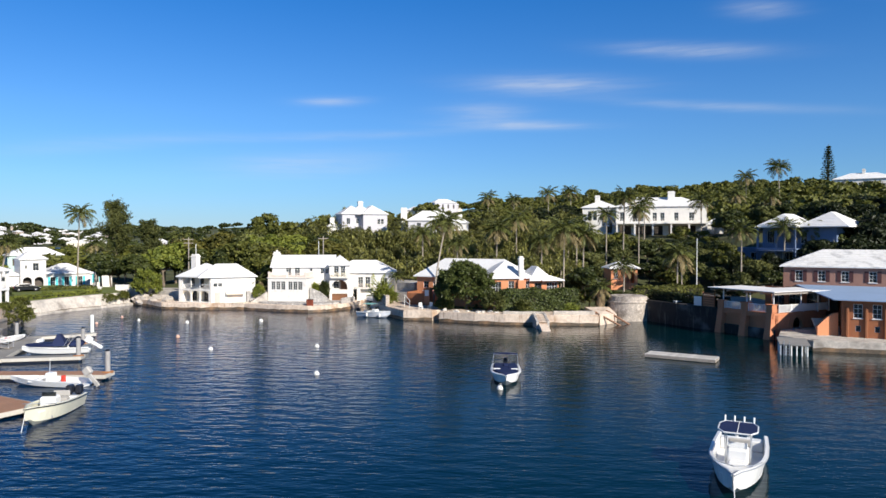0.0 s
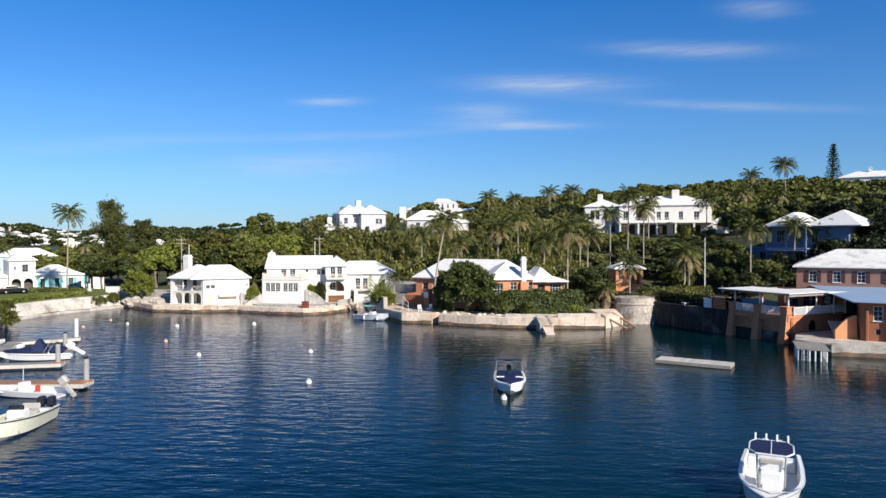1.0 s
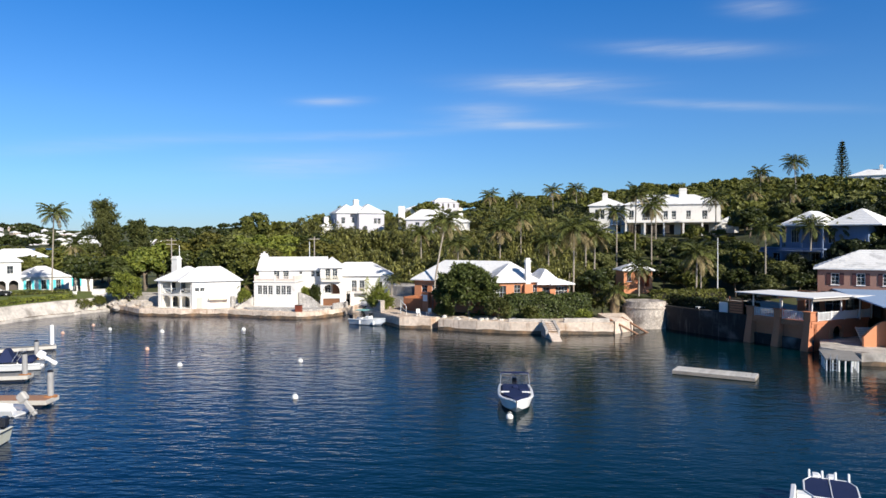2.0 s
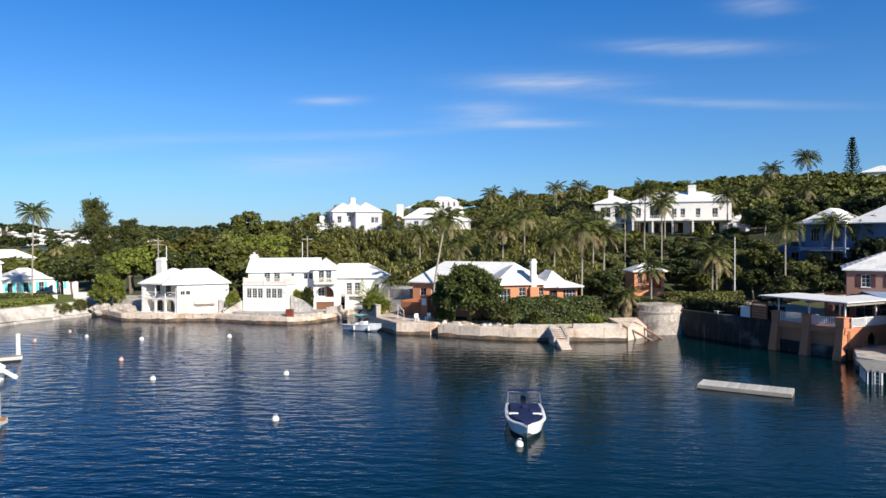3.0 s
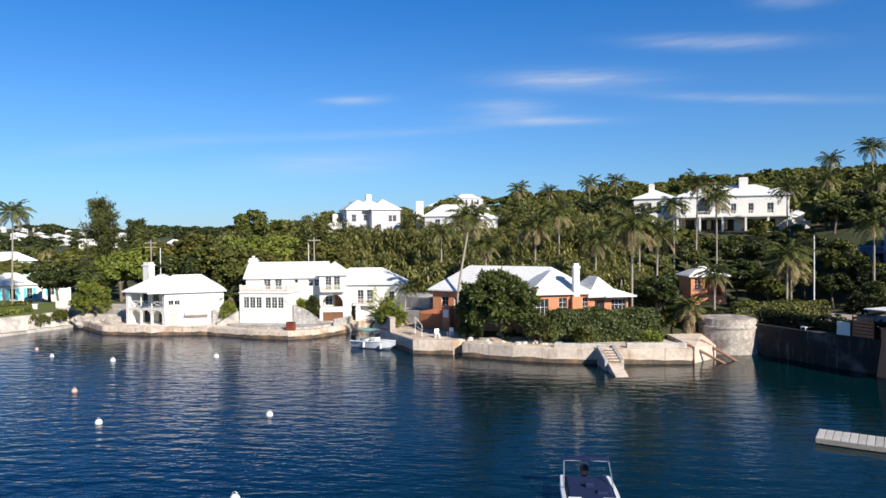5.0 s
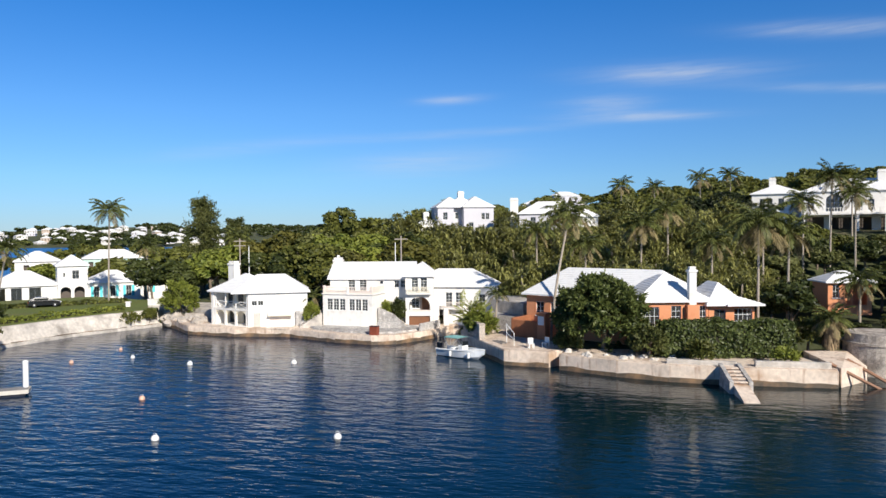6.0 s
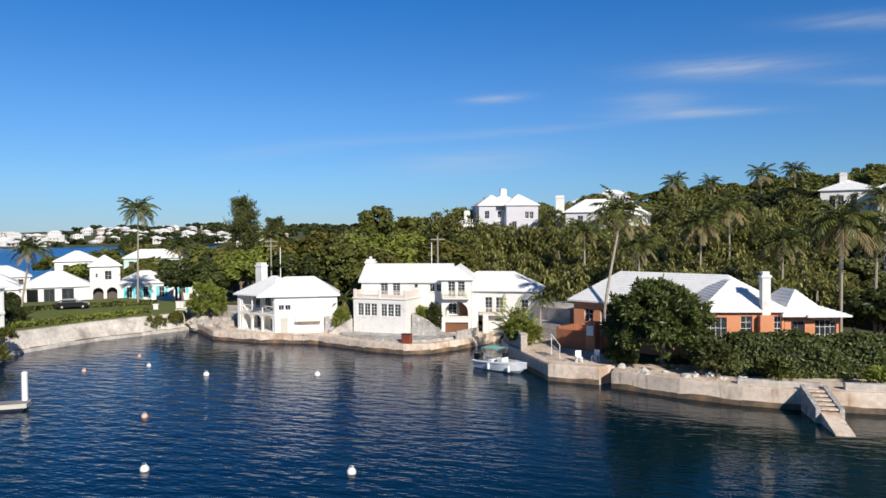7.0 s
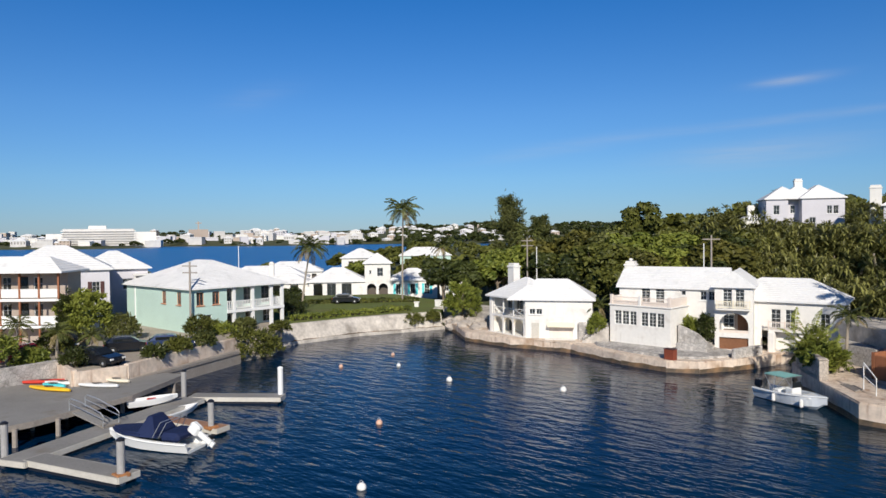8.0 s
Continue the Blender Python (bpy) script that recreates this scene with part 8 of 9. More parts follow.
# quayside boat with a sea-green bimini
b = thing("motor_boat", -13.6, 106.7, 0, 331.0, "pale blue-hulled motor boat with a sea-green bimini at the quay", "boat", group="moored boats")
part("hull", hull_bm(5.4, 2.1, 0.75, 1.05), HULLBLUE, b)
part("rub_rail", hull_rail(5.4, 2.1, 0.75, 1.05), GELCOAT, b)
part("console", boxes((-0.2, 0.5, -0.45, 0.45, 0.12, 1.2), bevel=0.08), GELCOAT, b)
part("windscreen", boxes((0.42, 0.47, -0.42, 0.42, 1.2, 1.6), bevel=0.02), DARKGLASS, b)
part("seat", boxes((-1.2, -0.7, -0.5, 0.5, 0.12, 0.9), bevel=0.06), GELCOAT, b)
part("bow_deck", prism(bmesh.new(), [(1.1, -0.82), (1.9, -0.55), (2.4, -0.08), (2.4, 0.08), (1.9, 0.55), (1.1, 0.82)], 0.75, 0.9, 0.05), GELCOAT, b)
part("bimini", canopy_bm(-1.7, 0.2, 1.7, 1.95, 0.12), GREENCANVAS, b, "sea-green canvas bimini")
for px in (-1.65, -0.7, 0.15):
    bar(b, "bimini_hoop", [(-0.8, -0.95, 0.8), (px, -0.83, 1.93), (px, 0.83, 1.93), (-0.8, 0.95, 0.8)], 0.025, METAL)
outboard(b, -2.7, 0, 0.3, BLACKPLASTIC, 0.95)
for px in (-0.6, 1.6):
    part("fender", lathe(bmesh.new(), [(0.04, 0.1), (0.13, 0.2), (0.13, 0.6), (0.04, 0.7)], px, -1.12 if px < 1 else -0.92, 10), BUOYWHITE, b)

# covered boat at the dock
b = thing("motor_boat", -41.05, 73.1, 0, 203.0, "white runabout under navy covers beside the dock", "boat", group="moored boats")
part("hull", hull_bm(5.9, 2.3, 0.62, 0.9), GELCOAT, b)
part("rub_rail", hull_rail(5.9, 2.3, 0.62, 0.9), GELCOAT, b)
part("bow_cover", prism(bmesh.new(), [(0.2, -1.05), (1.4, -0.95), (2.3, -0.55), (2.95, -0.05), (2.95, 0.05), (2.3, 0.55), (1.4, 0.95), (0.2, 1.05)], 0.85, 1.1, 0.1), NAVY, b, "navy canvas bow cover")
bm = bmesh.new()
vs = [bm.verts.new(p) for p in ((-0.9, -1.05, 0.85), (0.5, -1.05, 0.85), (0.5, 1.05, 0.85), (-0.9, 1.05, 0.85), (-0.3, -0.5, 1.95), (0.0, -0.5, 1.95), (0.0, 0.5, 1.95), (-0.3, 0.5, 1.95))]
for f in ((0, 1, 5, 4), (1, 2, 6, 5), (2, 3, 7, 6), (3, 0, 4, 7), (4, 5, 6, 7), (3, 2, 1, 0)):
    bm.faces.new([vs[i] for i in f])
part("tent_cover", bm, NAVY, b, "peaked navy canvas helm cover")
part("stern_cover", boxes((-2.4, -1.1, -1.0, 1.0, 0.6, 1.15), bevel=0.2), NAVY, b, "navy canvas stern cover")
for px in (-1.2, -1.6):
    bar(b, "hoop", [(px + 0.5, -1.05, 0.85), (px, -0.95, 1.75), (px, 0.95, 1.75), (px + 0.5, 1.05, 0.85)], 0.022, METAL)
outboard(b, -3.0, 0, 0.40, GELCOAT, 1.15, 55)

# open white skiff
b = thing("skiff", -32.3, 58.2, 0, 177.0, "open white skiff with a grey outboard", "boat", group="moored boats")
part("hull", hull_bm(6.2, 2.0, 0.48, 0.7, floor=0.1), GELCOAT, b)
part("console", boxes((-0.4, 0.2, -0.35, 0.35, 0.1, 1.05), bevel=0.07), GELCOAT, b)
part("red_can", boxes((-1.2, -0.9, -0.3, 0.0, 0.1, 0.8), bevel=0.05), KAYAKRED, b, "red fuel can")
part("thwart", boxes((0.9, 1.3, -0.85, 0.85, 0.35, 0.5), bevel=0.03), GELCOAT, b)
bar(b, "antenna", [(-0.2, 0.3, 1.0), (-0.25, 0.3, 2.2)], 0.018, WINWHITE)
outboard(b, -3.2, 0, 0.35, SEATGREY, 1.1, 40)
b = thing("dinghy", -46.4, 77.6, 0, 100.0, "small white dinghy beside the dock", "boat", group="moored boats")
part("hull", hull_bm(3.4, 1.5, 0.42, 0.55, 0.15, floor=0.08), GELCOAT, b)
part("thwart", boxes((-0.5, -0.2, -0.6, 0.6, 0.25, 0.33)), TIMBER, b)
b = thing("dinghy", -49.0, 77.2, 0.5, 70.0, "white dinghy with a red seat standing on the dock", "boat", group="moored boats")
part("hull", hull_bm(3.2, 1.3, 0.45, 0.6, 0.0, floor=0.1), GELCOAT, b)
part("seat", boxes((-0.3, 0.3, -0.5, 0.5, 0.3, 0.42), bevel=0.03), KAYAKRED, b, "red dinghy seat")

# kayaks and boards lying on the timber quay
KAYAKS = ((-56.0, 73.1, 18, KAYAKYELLOW, "yellow kayak lying on the timber quay", 4.0), (-58.9, 74.0, 48, KAYAKRED, "red kayak lying along the quay wall", 3.4),
          (-57.2, 74.6, 30, GELCOAT, "white rowing shell lying on the timber quay", 3.2), (-54.2, 75.8, 28, GELCOAT, "white board lying on the timber quay", 3.3),
          (-54.8, 77.5, 17, CREAM, "cream board lying at the quay edge", 2.4), (-56.9, 73.75, 18, TEAL, "turquoise board lying between the kayaks", 2.2))
for x, y, a, m, lab, L in KAYAKS:
    k = thing("kayak", x, y, 1.32, a, lab, "kayak", group="kayaks on the quay")
    bm = bmesh.new()
    n = 12
    prof = [(L * (i / n - 0.5), 0.42 * math.sin(math.pi * (0.04 + 0.92 * i / n)) ** 0.7) for i in range(n + 1)]
    rings = []
    for px, w in prof:
        rings.append([bm.verts.new((px, w * math.cos(t), 0.17 + 0.17 * math.sin(t) * (0.5 + w))) for t in (2 * math.pi * j / 10 for j in range(10))])
    for r0, r1 in zip(rings, rings[1:]):
        for j in range(10):
            bm.faces.new((r0[j], r0[(j + 1) % 10], r1[(j + 1) % 10], r1[j]))
    bm.faces.new(rings[0][::-1]), bm.faces.new(rings[-1])
    part("shell", bm, m, k)
    part("cockpit", prism(bmesh.new(), [(0.45 * math.cos(t) - 0.1, 0.2 * math.sin(t)) for t in (2 * math.pi * j / 12 for j in range(12))], 0.28, 0.345), BLACKPLASTIC, k)

# swim raft
r = thing("swim_raft", 21.7, 73.2, 0, -28.6, "grey boarded swimming raft afloat", "raft")
board = from_bm("board", boxes((-0.19, 0.19, -1.05, 1.05, 0.30, 0.36), bevel=0.01), mat("pale_raft_boards", (0.50, 0.48, 0.45), 0.85, 0.2, 0.6, 8.0, 0.4, random_tint=0.5))
for k in range(16):
    piece("board", board, r, -3.1 + 0.413 * k, 0, 0)
part("frame", boxes((-3.3, 3.3, -1.08, -0.98, 0.05, 0.31), (-3.3, 3.3, 0.98, 1.08, 0.05, 0.31), (-3.32, -3.2, -1, 1, 0.05, 0.31), (3.2, 3.32, -1, 1, 0.05, 0.31)), TIMBER, r)
part("float", boxes((-3.0, 3.0, -0.9, 0.9, -0.3, 0.2), bevel=0.1), PALEWOOD, r)

# mooring buoys
def buoy(x, y, r, material, lab):
    b = thing("mooring_buoy", x, y, 0, 0, lab, "buoy", group="mooring buoys")
    part("ball", lathe(bmesh.new(), [(r * math.sin(math.pi * (0.02 + 0.96 * k / 12)), r * 0.35 - r * math.cos(math.pi * (0.02 + 0.96 * k / 12))) for k in range(13)], 0, 0, 16), material, b, smooth=True)
    part("ring", tube(bmesh.new(), [(0.12 * math.cos(t), 0, r * 1.36 + 0.1 * math.sin(t)) for t in (math.pi * k / 6 for k in range(7))], [0.02] * 7, 5), METAL, b)


for x, y, r, m in ((-26.2, 75.8, 0.24, BUOYWHITE), (-33.7, 84.7, 0.22, BUOYORANGE), (-28.7, 100.3, 0.27, BUOYWHITE), (-15.5, 78.3, 0.24, BUOYWHITE), (-12.0, 63.5, 0.24, BUOYWHITE), (-38.3, 97.9, 0.26, BUOYWHITE),
                   (-50.4, 96.6, 0.2, BUOYORANGE), (-50.9, 104.3, 0.18, BUOYORANGE), (-46.3, 100.2, 0.2, BUOYWHITE), (3.6, 58.6, 0.24, BUOYWHITE)):
    buoy(x, y, r, m, "white mooring buoy afloat" if m is BUOYWHITE else "faded orange mooring buoy afloat")

# ---------------------------------------------------------------- quay furniture and stairs
s = thing("sea_stair", 10.0, 98.2, 0, -86.0, "worn concrete sea stair running down into the water", "stair")
bm = bmesh.new()
vs = [bm.verts.new(p) for p in ((-0.3, -0.55, 1.5), (6.2, -0.55, 0.08), (6.2, 0.55, 0.08), (-0.3, 0.55, 1.5), (-0.3, -0.55, -1.5), (6.2, -0.55, -1.5), (6.2, 0.55, -1.5), (-0.3, 0.55, -1.5))]
for f in ((0, 1, 2, 3), (0, 4, 5, 1), (1, 5, 6, 2), (2, 6, 7, 3), (3, 7, 4, 0)):
    bm.faces.new([vs[i] for i in f])
part("slope", bm, CONCRETE, s)
step = from_bm("step", boxes((0, 0.5, -0.5, 0.5, -0.12, 0.0), bevel=0.02), CONCRETE)
for k in range(5):
    piece("step", step, s, 0.2 + 0.66 * k, 0, 1.50 - 0.14 * k)
for y in (-0.85, 0.55):
    bm = bmesh.new()
    vs = [bm.verts.new(p) for p in ((-0.2, y, 1.72), (3.4, y, 0.95), (3.4, y, -1.5), (-0.2, y, -1.5), (-0.2, y + 0.3, 1.72), (3.4, y + 0.3, 0.95), (3.4, y + 0.3, -1.5), (-0.2, y + 0.3, -1.5))]
    for f in ((0, 1, 2, 3), (4, 7, 6, 5), (0, 4, 5, 1), (1, 5, 6, 2), (3, 2, 6, 7), (0, 3, 7, 4)):
        bm.faces.new([vs[i] for i in f])
    part("cheek_wall", bm, GREYSTONE, s, "dark weathered cheek wall")
h = thing("handrail", -9.2, 107.4, 1.4, -60, "white tubular handrail beside the landing quay", "rail")
bar(h, "rail", [(0, 0, 0), (0, 0, 1.9), (1.9, 0, 1.2), (1.9, 0, 0)], 0.04, WINWHITE)
bar(h, "midrail", [(0, 0, 1.0), (1.9, 0, 0.6)], 0.03, WINWHITE)
for x, y, z, hh, w, m, lab in ((-66.6, 126.0, 0.3, 2.5, 0.6, WHITE, "white square gate pillar"), (-12.1, 109.1, 1.4, 1.55, 0.5, BASTION, "weathered grey pillar at the end of the quay parapet")):
    p = thing("gate_pillar", x, y, z, 30, lab, "pillar")
    part("shaft", boxes((-w / 2, w / 2, -w / 2, w / 2, 0, hh), bevel=0.03), m, p)
    part("cap", boxes((-w / 2 - 0.08, w / 2 + 0.08, -w / 2 - 0.08, w / 2 + 0.08, hh, hh + 0.14), bevel=0.03), m, p)
c = thing("quay_cabinet", -24.9, 113.0, 1.0, -8, "rust-red cabinet standing on the quay", "cabinet")
part("body", boxes((-0.5, 0.5, -0.3, 0.3, 0, 0.95), bevel=0.05), mat("rust_red_paint", (0.22, 0.055, 0.03), 0.7, 0.25, 1.0, 6.0, 0.2), c)
part("lid", boxes((-0.53, 0.53, -0.33, 0.33, 0.95, 1.02), bevel=0.02), SHUTTER, c)
solid("cobble_terrace", [(-35.2, 118.2), (-33.6, 116.0), (-29.3, 114.3), (-25.2, 113.4), (-22.9, 114.4), (-21.4, 116.6), (-19.8, 119.4), (-24, 121), (-34, 121.5)], 0.5, 1.22, GREYSTONE, "grey cobbled terrace in front of the house", "pavement", 0.12)
for k, (p, q, w, z0, z1) in enumerate([((-37.0, 118.4), (-34.4, 119.6), 0.5, 2.2, 2.9), ((-26.0, 117.2), (-23.2, 117.6), 0.5, 1.9, 1.9), ((-20.4, 116.6), (-19.0, 120.4), 0.4, 1.3, 1.9)]):
    ob = new(f"garden_wall_{k}", from_bm("garden_wall", boxes((0, math.hypot(q[0] - p[0], q[1] - p[1]), 0, w, 0.6, z1), bevel=0.1), GREYSTONE))
    ob.matrix_basis = pose(*p, 0, 0, 0, math.degrees(math.atan2(q[1] - p[1], q[0] - p[0])))
    tagged(ob, "grey rubble garden wall beside the white house", "wall", kind="structure")
ob = new("quay_parapet", from_bm("quay_parapet", boxes((0, 7.0, 0.02, 0.3, 1.3, 2.85), (0, 7.0, -0.02, 0.34, 2.85, 2.95), bevel=0.03), BASTION))
ob.matrix_basis = pose(-15.2, 115.4, 0, 0, 0, math.degrees(math.atan2(-6.1, 3.2)))
tagged(ob, "shaded grey parapet wall along the landing quay", "wall", kind="structure")
solid("terrace_upper", [(-13.2, 122.4), (-8.7, 117.8), (-4.6, 121.8), (-7, 127), (-12.5, 128)], -1.0, 4.3, PALE_STONE, "grey stone terrace between the houses", "terrace")
solid("terrace_lower", [(-13.0, 118.9), (-9.6, 116.6), (-8.8, 117.6), (-12.9, 121.9)], -1.0, 2.9, GREYSTONE, "grey rubble terrace wall between the houses", "terrace")
p = thing("plank_pile", -9.9, 107.6, 1.42, -58, "low pile of weathered planks on the landing quay", "planks")
for k in range(5):
    part("plank", boxes((-1.1 + 0.12 * k, 1.2 - 0.1 * k, -0.35 + 0.15 * k, -0.22 + 0.15 * k, 0.0, 0.06 + 0.03 * (k % 3)), bevel=0.008), TIMBER, p)
rr = random.Random(9)
def rock_mesh(seed, material):
    bm = bmesh.new()
    bmesh.ops.create_icosphere(bm, subdivisions=2, radius=1.0)
    for v in bm.verts:
        v.co *= 1 + 0.45 * noise.noise(v.co * 1.4 + Vector((seed * 7.1, 0, 0)))
        v.co.z *= 0.6
    return from_bm("rock", bm, material)
ROCKS, RUBBLES = [rock_mesh(k, ROCK) for k in range(4)], [rock_mesh(k, RUBBLE) for k in range(4)]
for k in range(46):
    t = rr.random()
    if k < 30:
        x, y, z = -58.5 + 8.4 * t, 122.8 - 4.2 * t + rr.uniform(-0.5, 3.2), 0.9 + rr.uniform(-0.4, 0.7)
    else:
        x, y, z = -3 + 9 * t, 101.2 + rr.uniform(0, 2.0) - 1.2 * t, 1.42
    o = new("rock", (ROCKS if k < 30 else RUBBLES)[k % 4])
    s = rr.uniform(0.35, 1.15) if k < 30 else rr.uniform(0.2, 0.45)
    o.matrix_basis = pose(x, y, z, rr.uniform(0, 40), 0, rr.uniform(0, 360)) @ Matrix.Diagonal((s, s, s, 1))
    tagged(o, "pale rough limestone boulder on the shore" if k < 30 else "pale rubble stone on the garden quay", "rock", group="shore rocks")
for x, y, a in ((-6.5, 104.6, 20), (-5.2, 105.4, -30)):
    c = thing("garden_chair", x, y, 1.42, a, "white garden chair on the landing quay", "chair", group="chairs on the quay")
    part("seat", boxes((-0.26, 0.26, -0.26, 0.26, 0.40, 0.45), bevel=0.01), WINWHITE, c)
    bk = part("backrest", boxes((-0.26, 0.26, 0.22, 0.27, 0.45, 0.95), bevel=0.01), WINWHITE, c)
    leg = from_bm("leg", boxes((-0.03, 0.03, -0.03, 0.03, 0, 0.40)), WINWHITE)
    for dx in (-0.22, 0.22):
        for dy in (-0.22, 0.22):
            piece("leg", leg, c, dx, dy, 0)
for x, y, a in ((-87.0, 139.6, 40), (-85.2, 139.9, 60), (-83.7, 139.2, 20)):
    c = thing("lawn_bench", x, y, ground_z(x, y), a, "turquoise slatted bench on the lawn", "bench", group="turquoise lawn seats")
    part("seat", boxes((-0.8, 0.8, -0.3, 0.3, 0.42, 0.5), bevel=0.02), TEAL, c)
    part("backrest", boxes((-0.8, 0.8, 0.25, 0.33, 0.5, 1.05), bevel=0.02), TEAL, c)
    for dx in (-0.7, 0.7):
        part("leg", boxes((dx - 0.05, dx + 0.05, -0.28, 0.3, 0, 0.42)), TEAL, c)


u = thing("garden_urn", -71.2, 86.2, 2.25, 0, "white plaster garden urn beside the parking", "urn")
part("bowl", lathe(bmesh.new(), [(0.34, 0.0), (0.34, 0.12), (0.16, 0.22), (0.14, 0.45), (0.3, 0.6), (0.52, 1.0), (0.6, 1.25), (0.54, 1.28), (0.44, 1.1), (0.05, 1.05)], 0, 0, 16), WHITE, u, smooth=True)
g = np.random.default_rng(3)
v = np.concatenate([rosette_arrays(g, np.array([0.0, 0.0, 1.05]), 0.8, 40)])
k = new("plant", mesh_from_arrays("plant", v, np.arange(len(v)).reshape(-1, 4), PALMETTO))
k.parent = u

# ---------------------------------------------------------------- poles and cars
def pole(x, y, z, top, arms, label, r=0.13, name="utility_pole"):
    p = thing(name, x, y, z, 20, label, "pole", group="utility poles" if arms else "")
    part("mast", tube(bmesh.new(), [(0, 0, -0.5), (0, 0, top - z)], [r, r * 0.7], 8), TIMBER if arms else WINWHITE, p)
    for k in range(arms):
        part("crossarm", boxes((-0.9, 0.9, -0.06, 0.06, top - z - 0.5 - 0.7 * k, top - z - 0.38 - 0.7 * k)), TIMBER, p)


pole(-54.6, 136.4, 2.5, 11.9, 2, "grey timber utility pole behind the boathouse")
pole(-53.4, 137.0, 2.5, 10.6, 0, "slim pale pole behind the boathouse", 0.09, "slim_pole")
pole(-26.3, 128.6, 2.4, 12.1, 1, "grey timber utility pole behind the white house")
pole(-27.2, 128.9, 2.4, 11.2, 0, "slim pale pole behind the white house", 0.08, "slim_pole")
pole(-67.5, 91.3, 2.0, 9.9, 2, "grey timber utility pole beside the mint house")
pole(-84.4, 108.8, 2.0, 11.2, 0, "slim white mast beyond the mint house", 0.08, "white_mast")
pole(36.4, 116.1, 2.8, 11.7, 0, "white flagpole on the terrace", 0.09, "flagpole")


def car(x, y, turn, paint, label, L=4.1, suv=False):
    c = thing("parked_car", x, y, 2.26, turn, label, "car", group="parked cars")
    h = 1.62 if suv else 1.42
    def loft(rows, w):
        bm = bmesh.new()
        rings = [[bm.verts.new((px, sy * w * k, pz)) for sy, k in ((-1, kk), (1, kk))] for px, pz, kk in rows]
        n = len(rings)
        for sgn in (0, 1):
            bm.faces.new([r[sgn] for r in rings])
        for a, b in zip(rings, rings[1:] + rings[:1]):
            bm.faces.new((a[0], b[0], b[1], a[1]))
        bmesh.ops.bevel(bm, geom=bm.edges[:], offset=0.05, segments=2, affect="EDGES")
        return bm
    e = L / 2
    body = part("body", loft([(-e, 0.3, 0.96), (-e, 0.85, 0.95), (-e * 0.92, 0.95, 0.95), (e * 0.52, 0.95, 0.95), (e * 0.95, 0.78, 0.93), (e, 0.6, 0.9), (e, 0.28, 0.92)], 0.86), paint, c)
    cab = part("cabin", loft([(-e * 0.90, 0.92, 0.96), (-e * (0.84 if suv else 0.62), h, 0.80), (e * 0.12, h, 0.80), (e * 0.5, 0.92, 0.95)], 0.80), paint, c)
    part("side_glass", boxes((-e * 0.62, e * 0.22, -0.765, -0.70, 1.0, h - 0.14), (-e * 0.62, e * 0.22, 0.70, 0.765, 1.0, h - 0.14), bevel=0.02), DARKGLASS, cab)
    part("windscreen", loft([(e * 0.15, h - 0.08, 0.80), (e * 0.46, 0.98, 0.92), (e * 0.50, 0.98, 0.92), (e * 0.19, h - 0.06, 0.80)], 0.74), DARKGLASS, cab)
    part("rear_window", loft([(-e * (0.87 if suv else 0.68), h - 0.12, 0.80), (-e * 0.88, 1.0, 0.92), (-e * 0.92, 1.0, 0.92), (-e * (0.91 if suv else 0.72), h - 0.10, 0.80)], 0.72), DARKGLASS, cab)
    tyre = from_bm("tyre", lathe(bmesh.new(), [(0.2, -0.1), (0.31, -0.1), (0.33, -0.06), (0.33, 0.06), (0.31, 0.1), (0.2, 0.1)], 0, 0, 16), TYRE)
    rim = from_bm("rim", lathe(bmesh.new(), [(0.2, -0.07), (0.2, 0.09), (0.05, 0.11)], 0, 0, 12), METAL)
    for wx in (-e * 0.62, e * 0.64):
        for sy in (-1, 1):
            w = piece("wheel", tyre, c, wx, sy * 0.76, 0.33)
            w.matrix_basis = pose(wx, sy * 0.76, 0.33, -90 * sy, 0, 0)
            r_ = new("rim", rim)
            r_.parent = w
    for sy in (-1, 1):
        part("tail_light", boxes((-e - 0.015, -e + 0.04, sy * 0.68 - 0.12, sy * 0.68 + 0.12, 0.66, 0.86), bevel=0.01), LAMPRED, body)
        part("headlight", boxes((e - 0.06, e + 0.012, sy * 0.62 - 0.16, sy * 0.62 + 0.16, 0.56, 0.70), bevel=0.01), WINWHITE, body)


car(-58.2, 77.6, 20, CARBLACK, "black estate car parked by the low wall")
car(-69.0, 79.8, -20, CARBLACK, "black off-road car parked under a tree", 4.0, True)
car(-65.4, 74.2, -60, CARRED, "dark red car parked by the lodging block", 3.9)
car(-60.6, 85.2, 60, CARBLUE, "dark blue car parked behind the planter")
car(-62.6, 82.2, 65, CARBLACK, "dark car parked behind the planter", 3.9)
car(-78.6, 123.6, 40, CARBLACK, "dark car parked beside the villa hedge", 4.1)

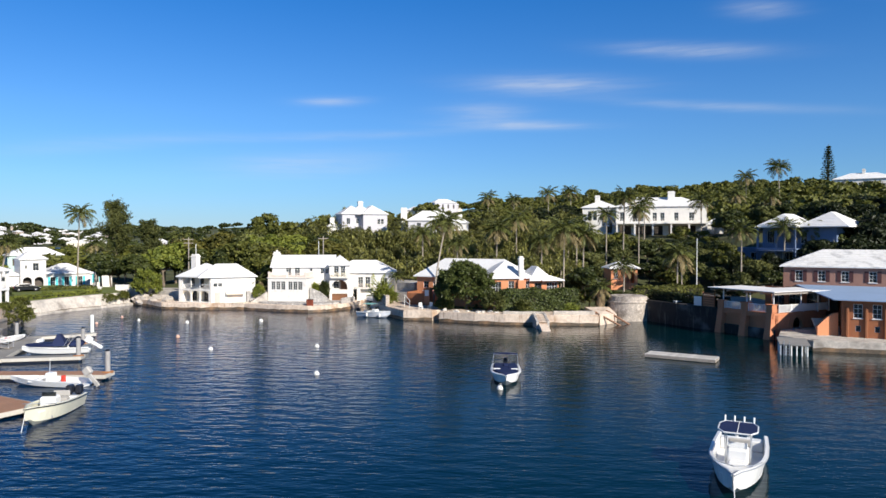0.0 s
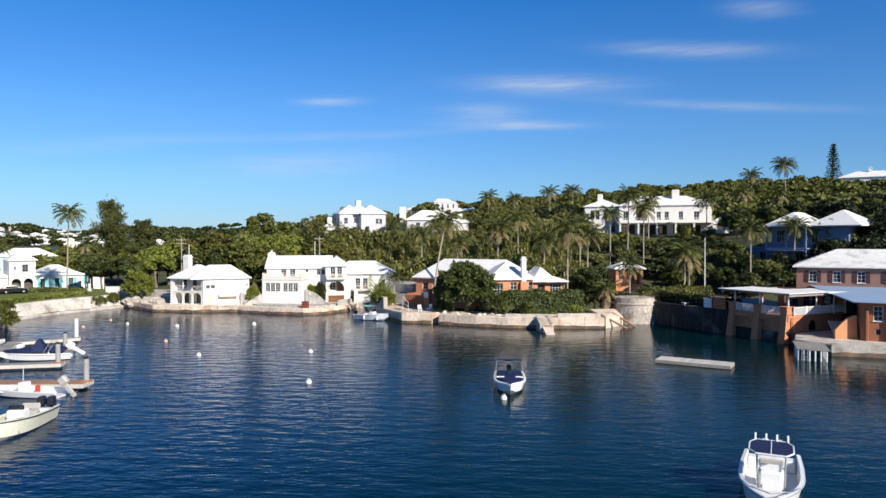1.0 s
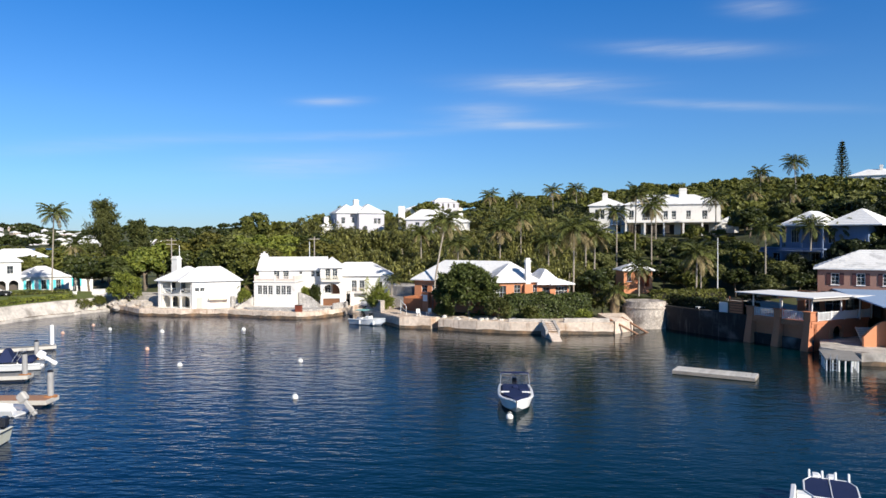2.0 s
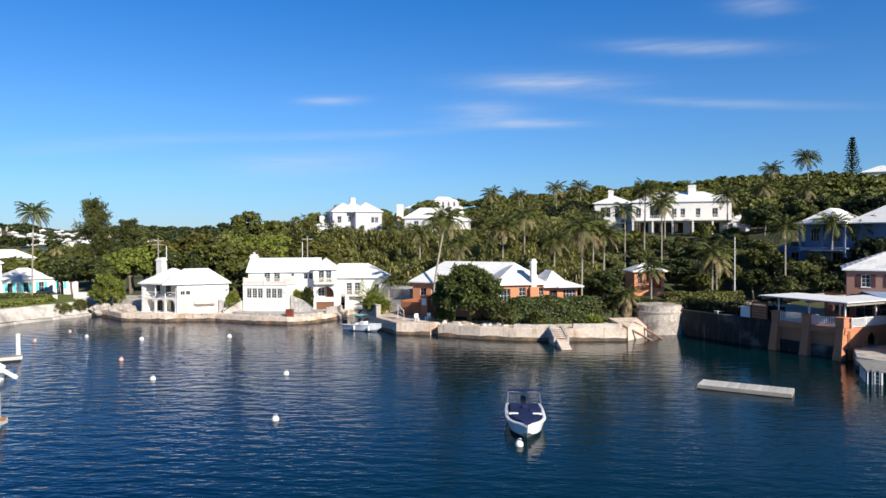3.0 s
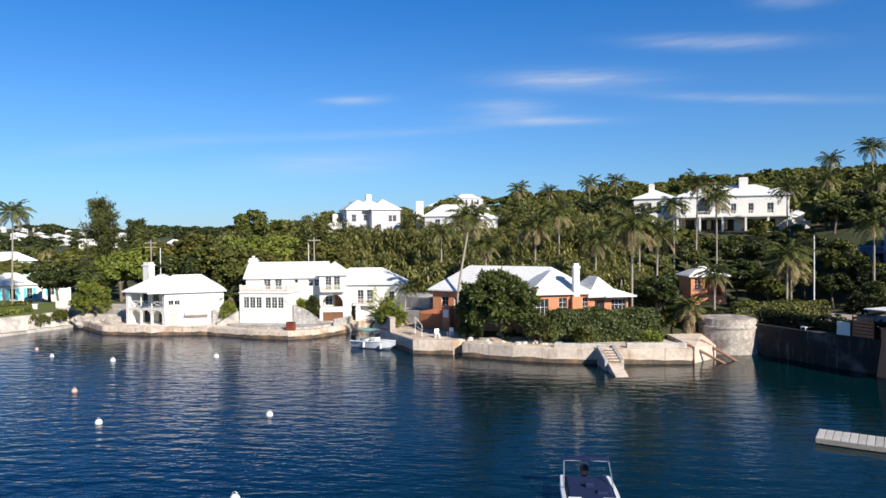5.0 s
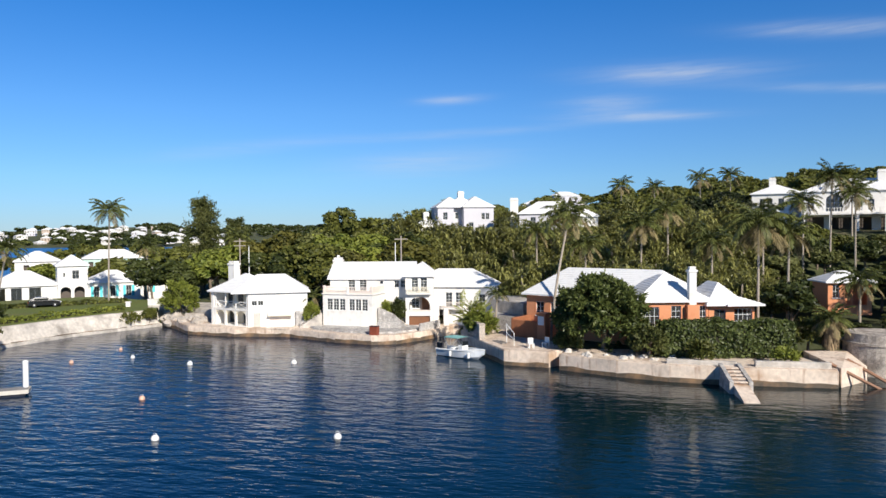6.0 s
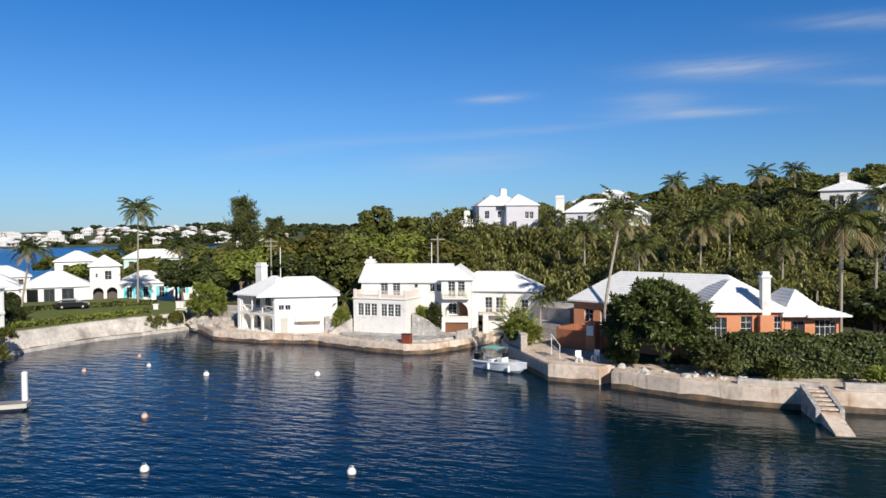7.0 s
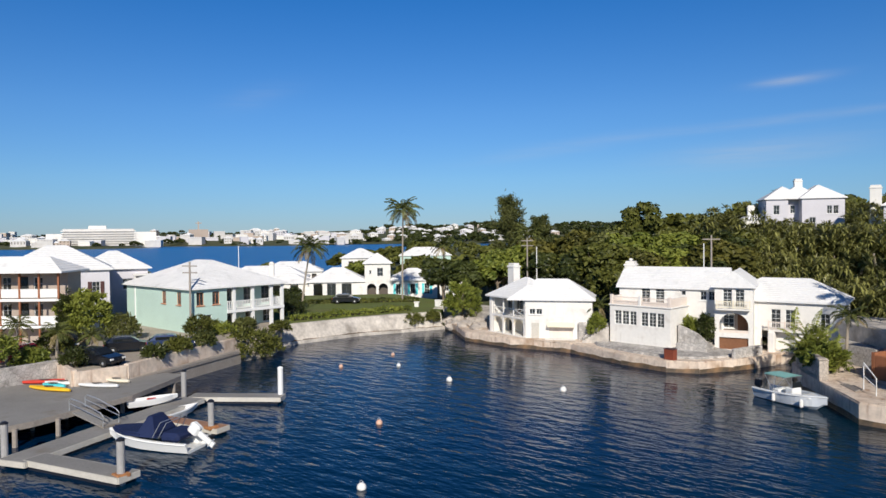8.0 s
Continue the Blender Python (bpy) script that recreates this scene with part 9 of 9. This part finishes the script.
# ---------------------------------------------------------------- houses beyond and the far shore
def plain_house(name, x, y, z, turn, w, d, h, wallm, label, floors=1, group="", rise=None, flat=False):
    t = thing(name, x, y, z, turn, label, "house", group=group)
    holes = []
    n = max(1, int(w / 3.2))
    for f in range(floors):
        for k in range(n):
            cx = w * (k + 0.5) / n
            z0 = h / floors * f + 0.35 * h / floors
            holes.append((cx - 0.55, cx + 0.55, z0, z0 + 0.45 * h / floors))
    set_wall(t, (0, 0), (w, 0), -1.5, h, wallm, holes, 0.4)
    part("shell", boxes((0, w, 0.6, d, -1.5, h)), INTERIOR if not flat else wallm, t)
    part("side_wall", boxes((-0.01, 0.4, 0.4, d + 0.02, -1.5, h), bevel=0.0), wallm, t)
    part("side_wall", boxes((w - 0.4, w + 0.01, 0.4, d + 0.02, -1.5, h), bevel=0.0), wallm, t)
    if flat:
        part("flat_roof", boxes((-0.3, w + 0.3, -0.3, d + 0.3, h, h + 0.5)), ROOF, t)
    else:
        hip_roof(t, 0, 0, w, d, h, rise or min(w, d) * 0.28, course=1.0, over=0.4)
    return t


plain_house("white_cottage", -128, 168, 2.6, 44, 9, 8, 4.4, WHITE, "white cottage beyond the villa")
plain_house("long_house", -131, 192.5, 2.2, 42, 14, 8, 4.6, MINT, "pale green house with a white roof beyond the trees", 1)
plain_house("low_villa", -118, 128, 1.0, 48, 16, 8, 3.4, WHITE, "low white villa roof near the water")
plain_house("low_villa", -136, 150, 1.0, 48, 14, 8, 3.2, WHITE, "low white villa roof near the water")
hr = random.Random(21)
for k in range(46):
    a = radians(hr.uniform(2, 34))
    d = hr.uniform(330, 640)
    x, y = -2 - d * math.sin(a), 52 + d * math.cos(a)
    z = ground_z(x, y)
    if z > 1 and not 19.5 < math.degrees(a) < 26:
        plain_house("hill_home", x, y, z + 2.2, hr.uniform(-20, 50), hr.uniform(8, 15), hr.uniform(7, 10), hr.uniform(3, 5.5), hr.choice((WHITE, CREAM, LILAC, WHITE)), "white-roofed home on the far wooded hill", 1, "homes on the far hill")
for k in range(290):
    a = radians(hr.uniform(30, 78))
    d = 930 + 420 * hr.random() ** 1.4
    x, y = -2 - d * math.sin(a), 52 + d * math.cos(a)
    z = ground_z(x, y)
    if z < 0.8:
        continue
    town = a > radians(46)
    w = hr.uniform(8, 20) if town else hr.uniform(9, 16)
    h = hr.uniform(4, 11) if town else hr.uniform(3.5, 6.5)
    plain_house("town_building" if town else "shore_home", x, y, z, hr.uniform(30, 70), w, hr.uniform(10, 16), h, hr.choice((TOWNWHITE, TOWNWHITE, WHITE, LILAC, TERRACOTTA if k % 9 == 0 else TOWNBEIGE)),
                "pale town building across the harbour" if town else "white-roofed home across the harbour", max(1, int(h / 3.2)), "town across the harbour", 2.5, town and hr.random() < 0.6)
hotel = thing("hotel", -2 - 960 * math.sin(radians(65.6)), 52 + 960 * math.cos(radians(65.6)), 3.0, 62, "large white hotel with long balconies across the harbour", "hotel")
part("core", boxes((-40, 40, 2.0, 18, -2, 21)), TOWNWHITE, hotel)
for k in range(7):
    part("balcony_band", boxes((-42, 42, -0.5, 2.0, 3.0 * k - 0.2, 3.0 * k + 1.1)), WHITE, hotel)
part("side_block", boxes((-58, -40, 1.0, 18, -2, 15)), WHITE, hotel)
part("side_block", boxes((40, 66, 1.0, 16, -2, 17)), WHITE, hotel)
part("plant_room", boxes((-12, 8, 6, 14, 21, 25)), WHITE, hotel)
ship = thing("crane_block", -2 - 1100 * math.sin(radians(58.6)), 52 + 1100 * math.cos(radians(58.6)), 12, 58, "dark building site with a crane mast above the town", "building")
part("frame_block", boxes((-14, 14, 0, 14, -5, 12)), TAUPE, ship)
part("mast", boxes((-1, 1, 4, 6, 12, 24), (-4, 5, 4.4, 5.6, 21, 22.2)), TAUPE, ship)
# far woods on the opposite shores
vs, fs, off = [], [], 0
fr = np.random.default_rng(5)
low = [crown_arrays(700 + k, 9.0, 9.0, 150, 2.3, 12) for k in range(3)]
for k in range(900):
    a = math.radians(fr.uniform(-5, 80))
    d = fr.uniform(905, 1500) if fr.random() < 0.75 else fr.uniform(480, 900)
    x, y = -2 - d * math.sin(a), 52 + d * math.cos(a)
    z = ground_z(x, y)
    if z < 0.8:
        continue
    v, f = low[k % 3]
    s = fr.uniform(0.7, 1.3) * (1 if a < math.radians(46) else 0.55)
    vs.append(v * np.array([s * 1.2, s * 1.2, s]) + np.array([x, y, z - 1]))
    fs.append(f + off)
    off += len(v)
tagged(new("far_woods", mesh_from_arrays("far_woods", np.concatenate(vs), np.concatenate(fs), LEAF_DARK)), "dark woods on the far shores", "woodland", kind="stuff")
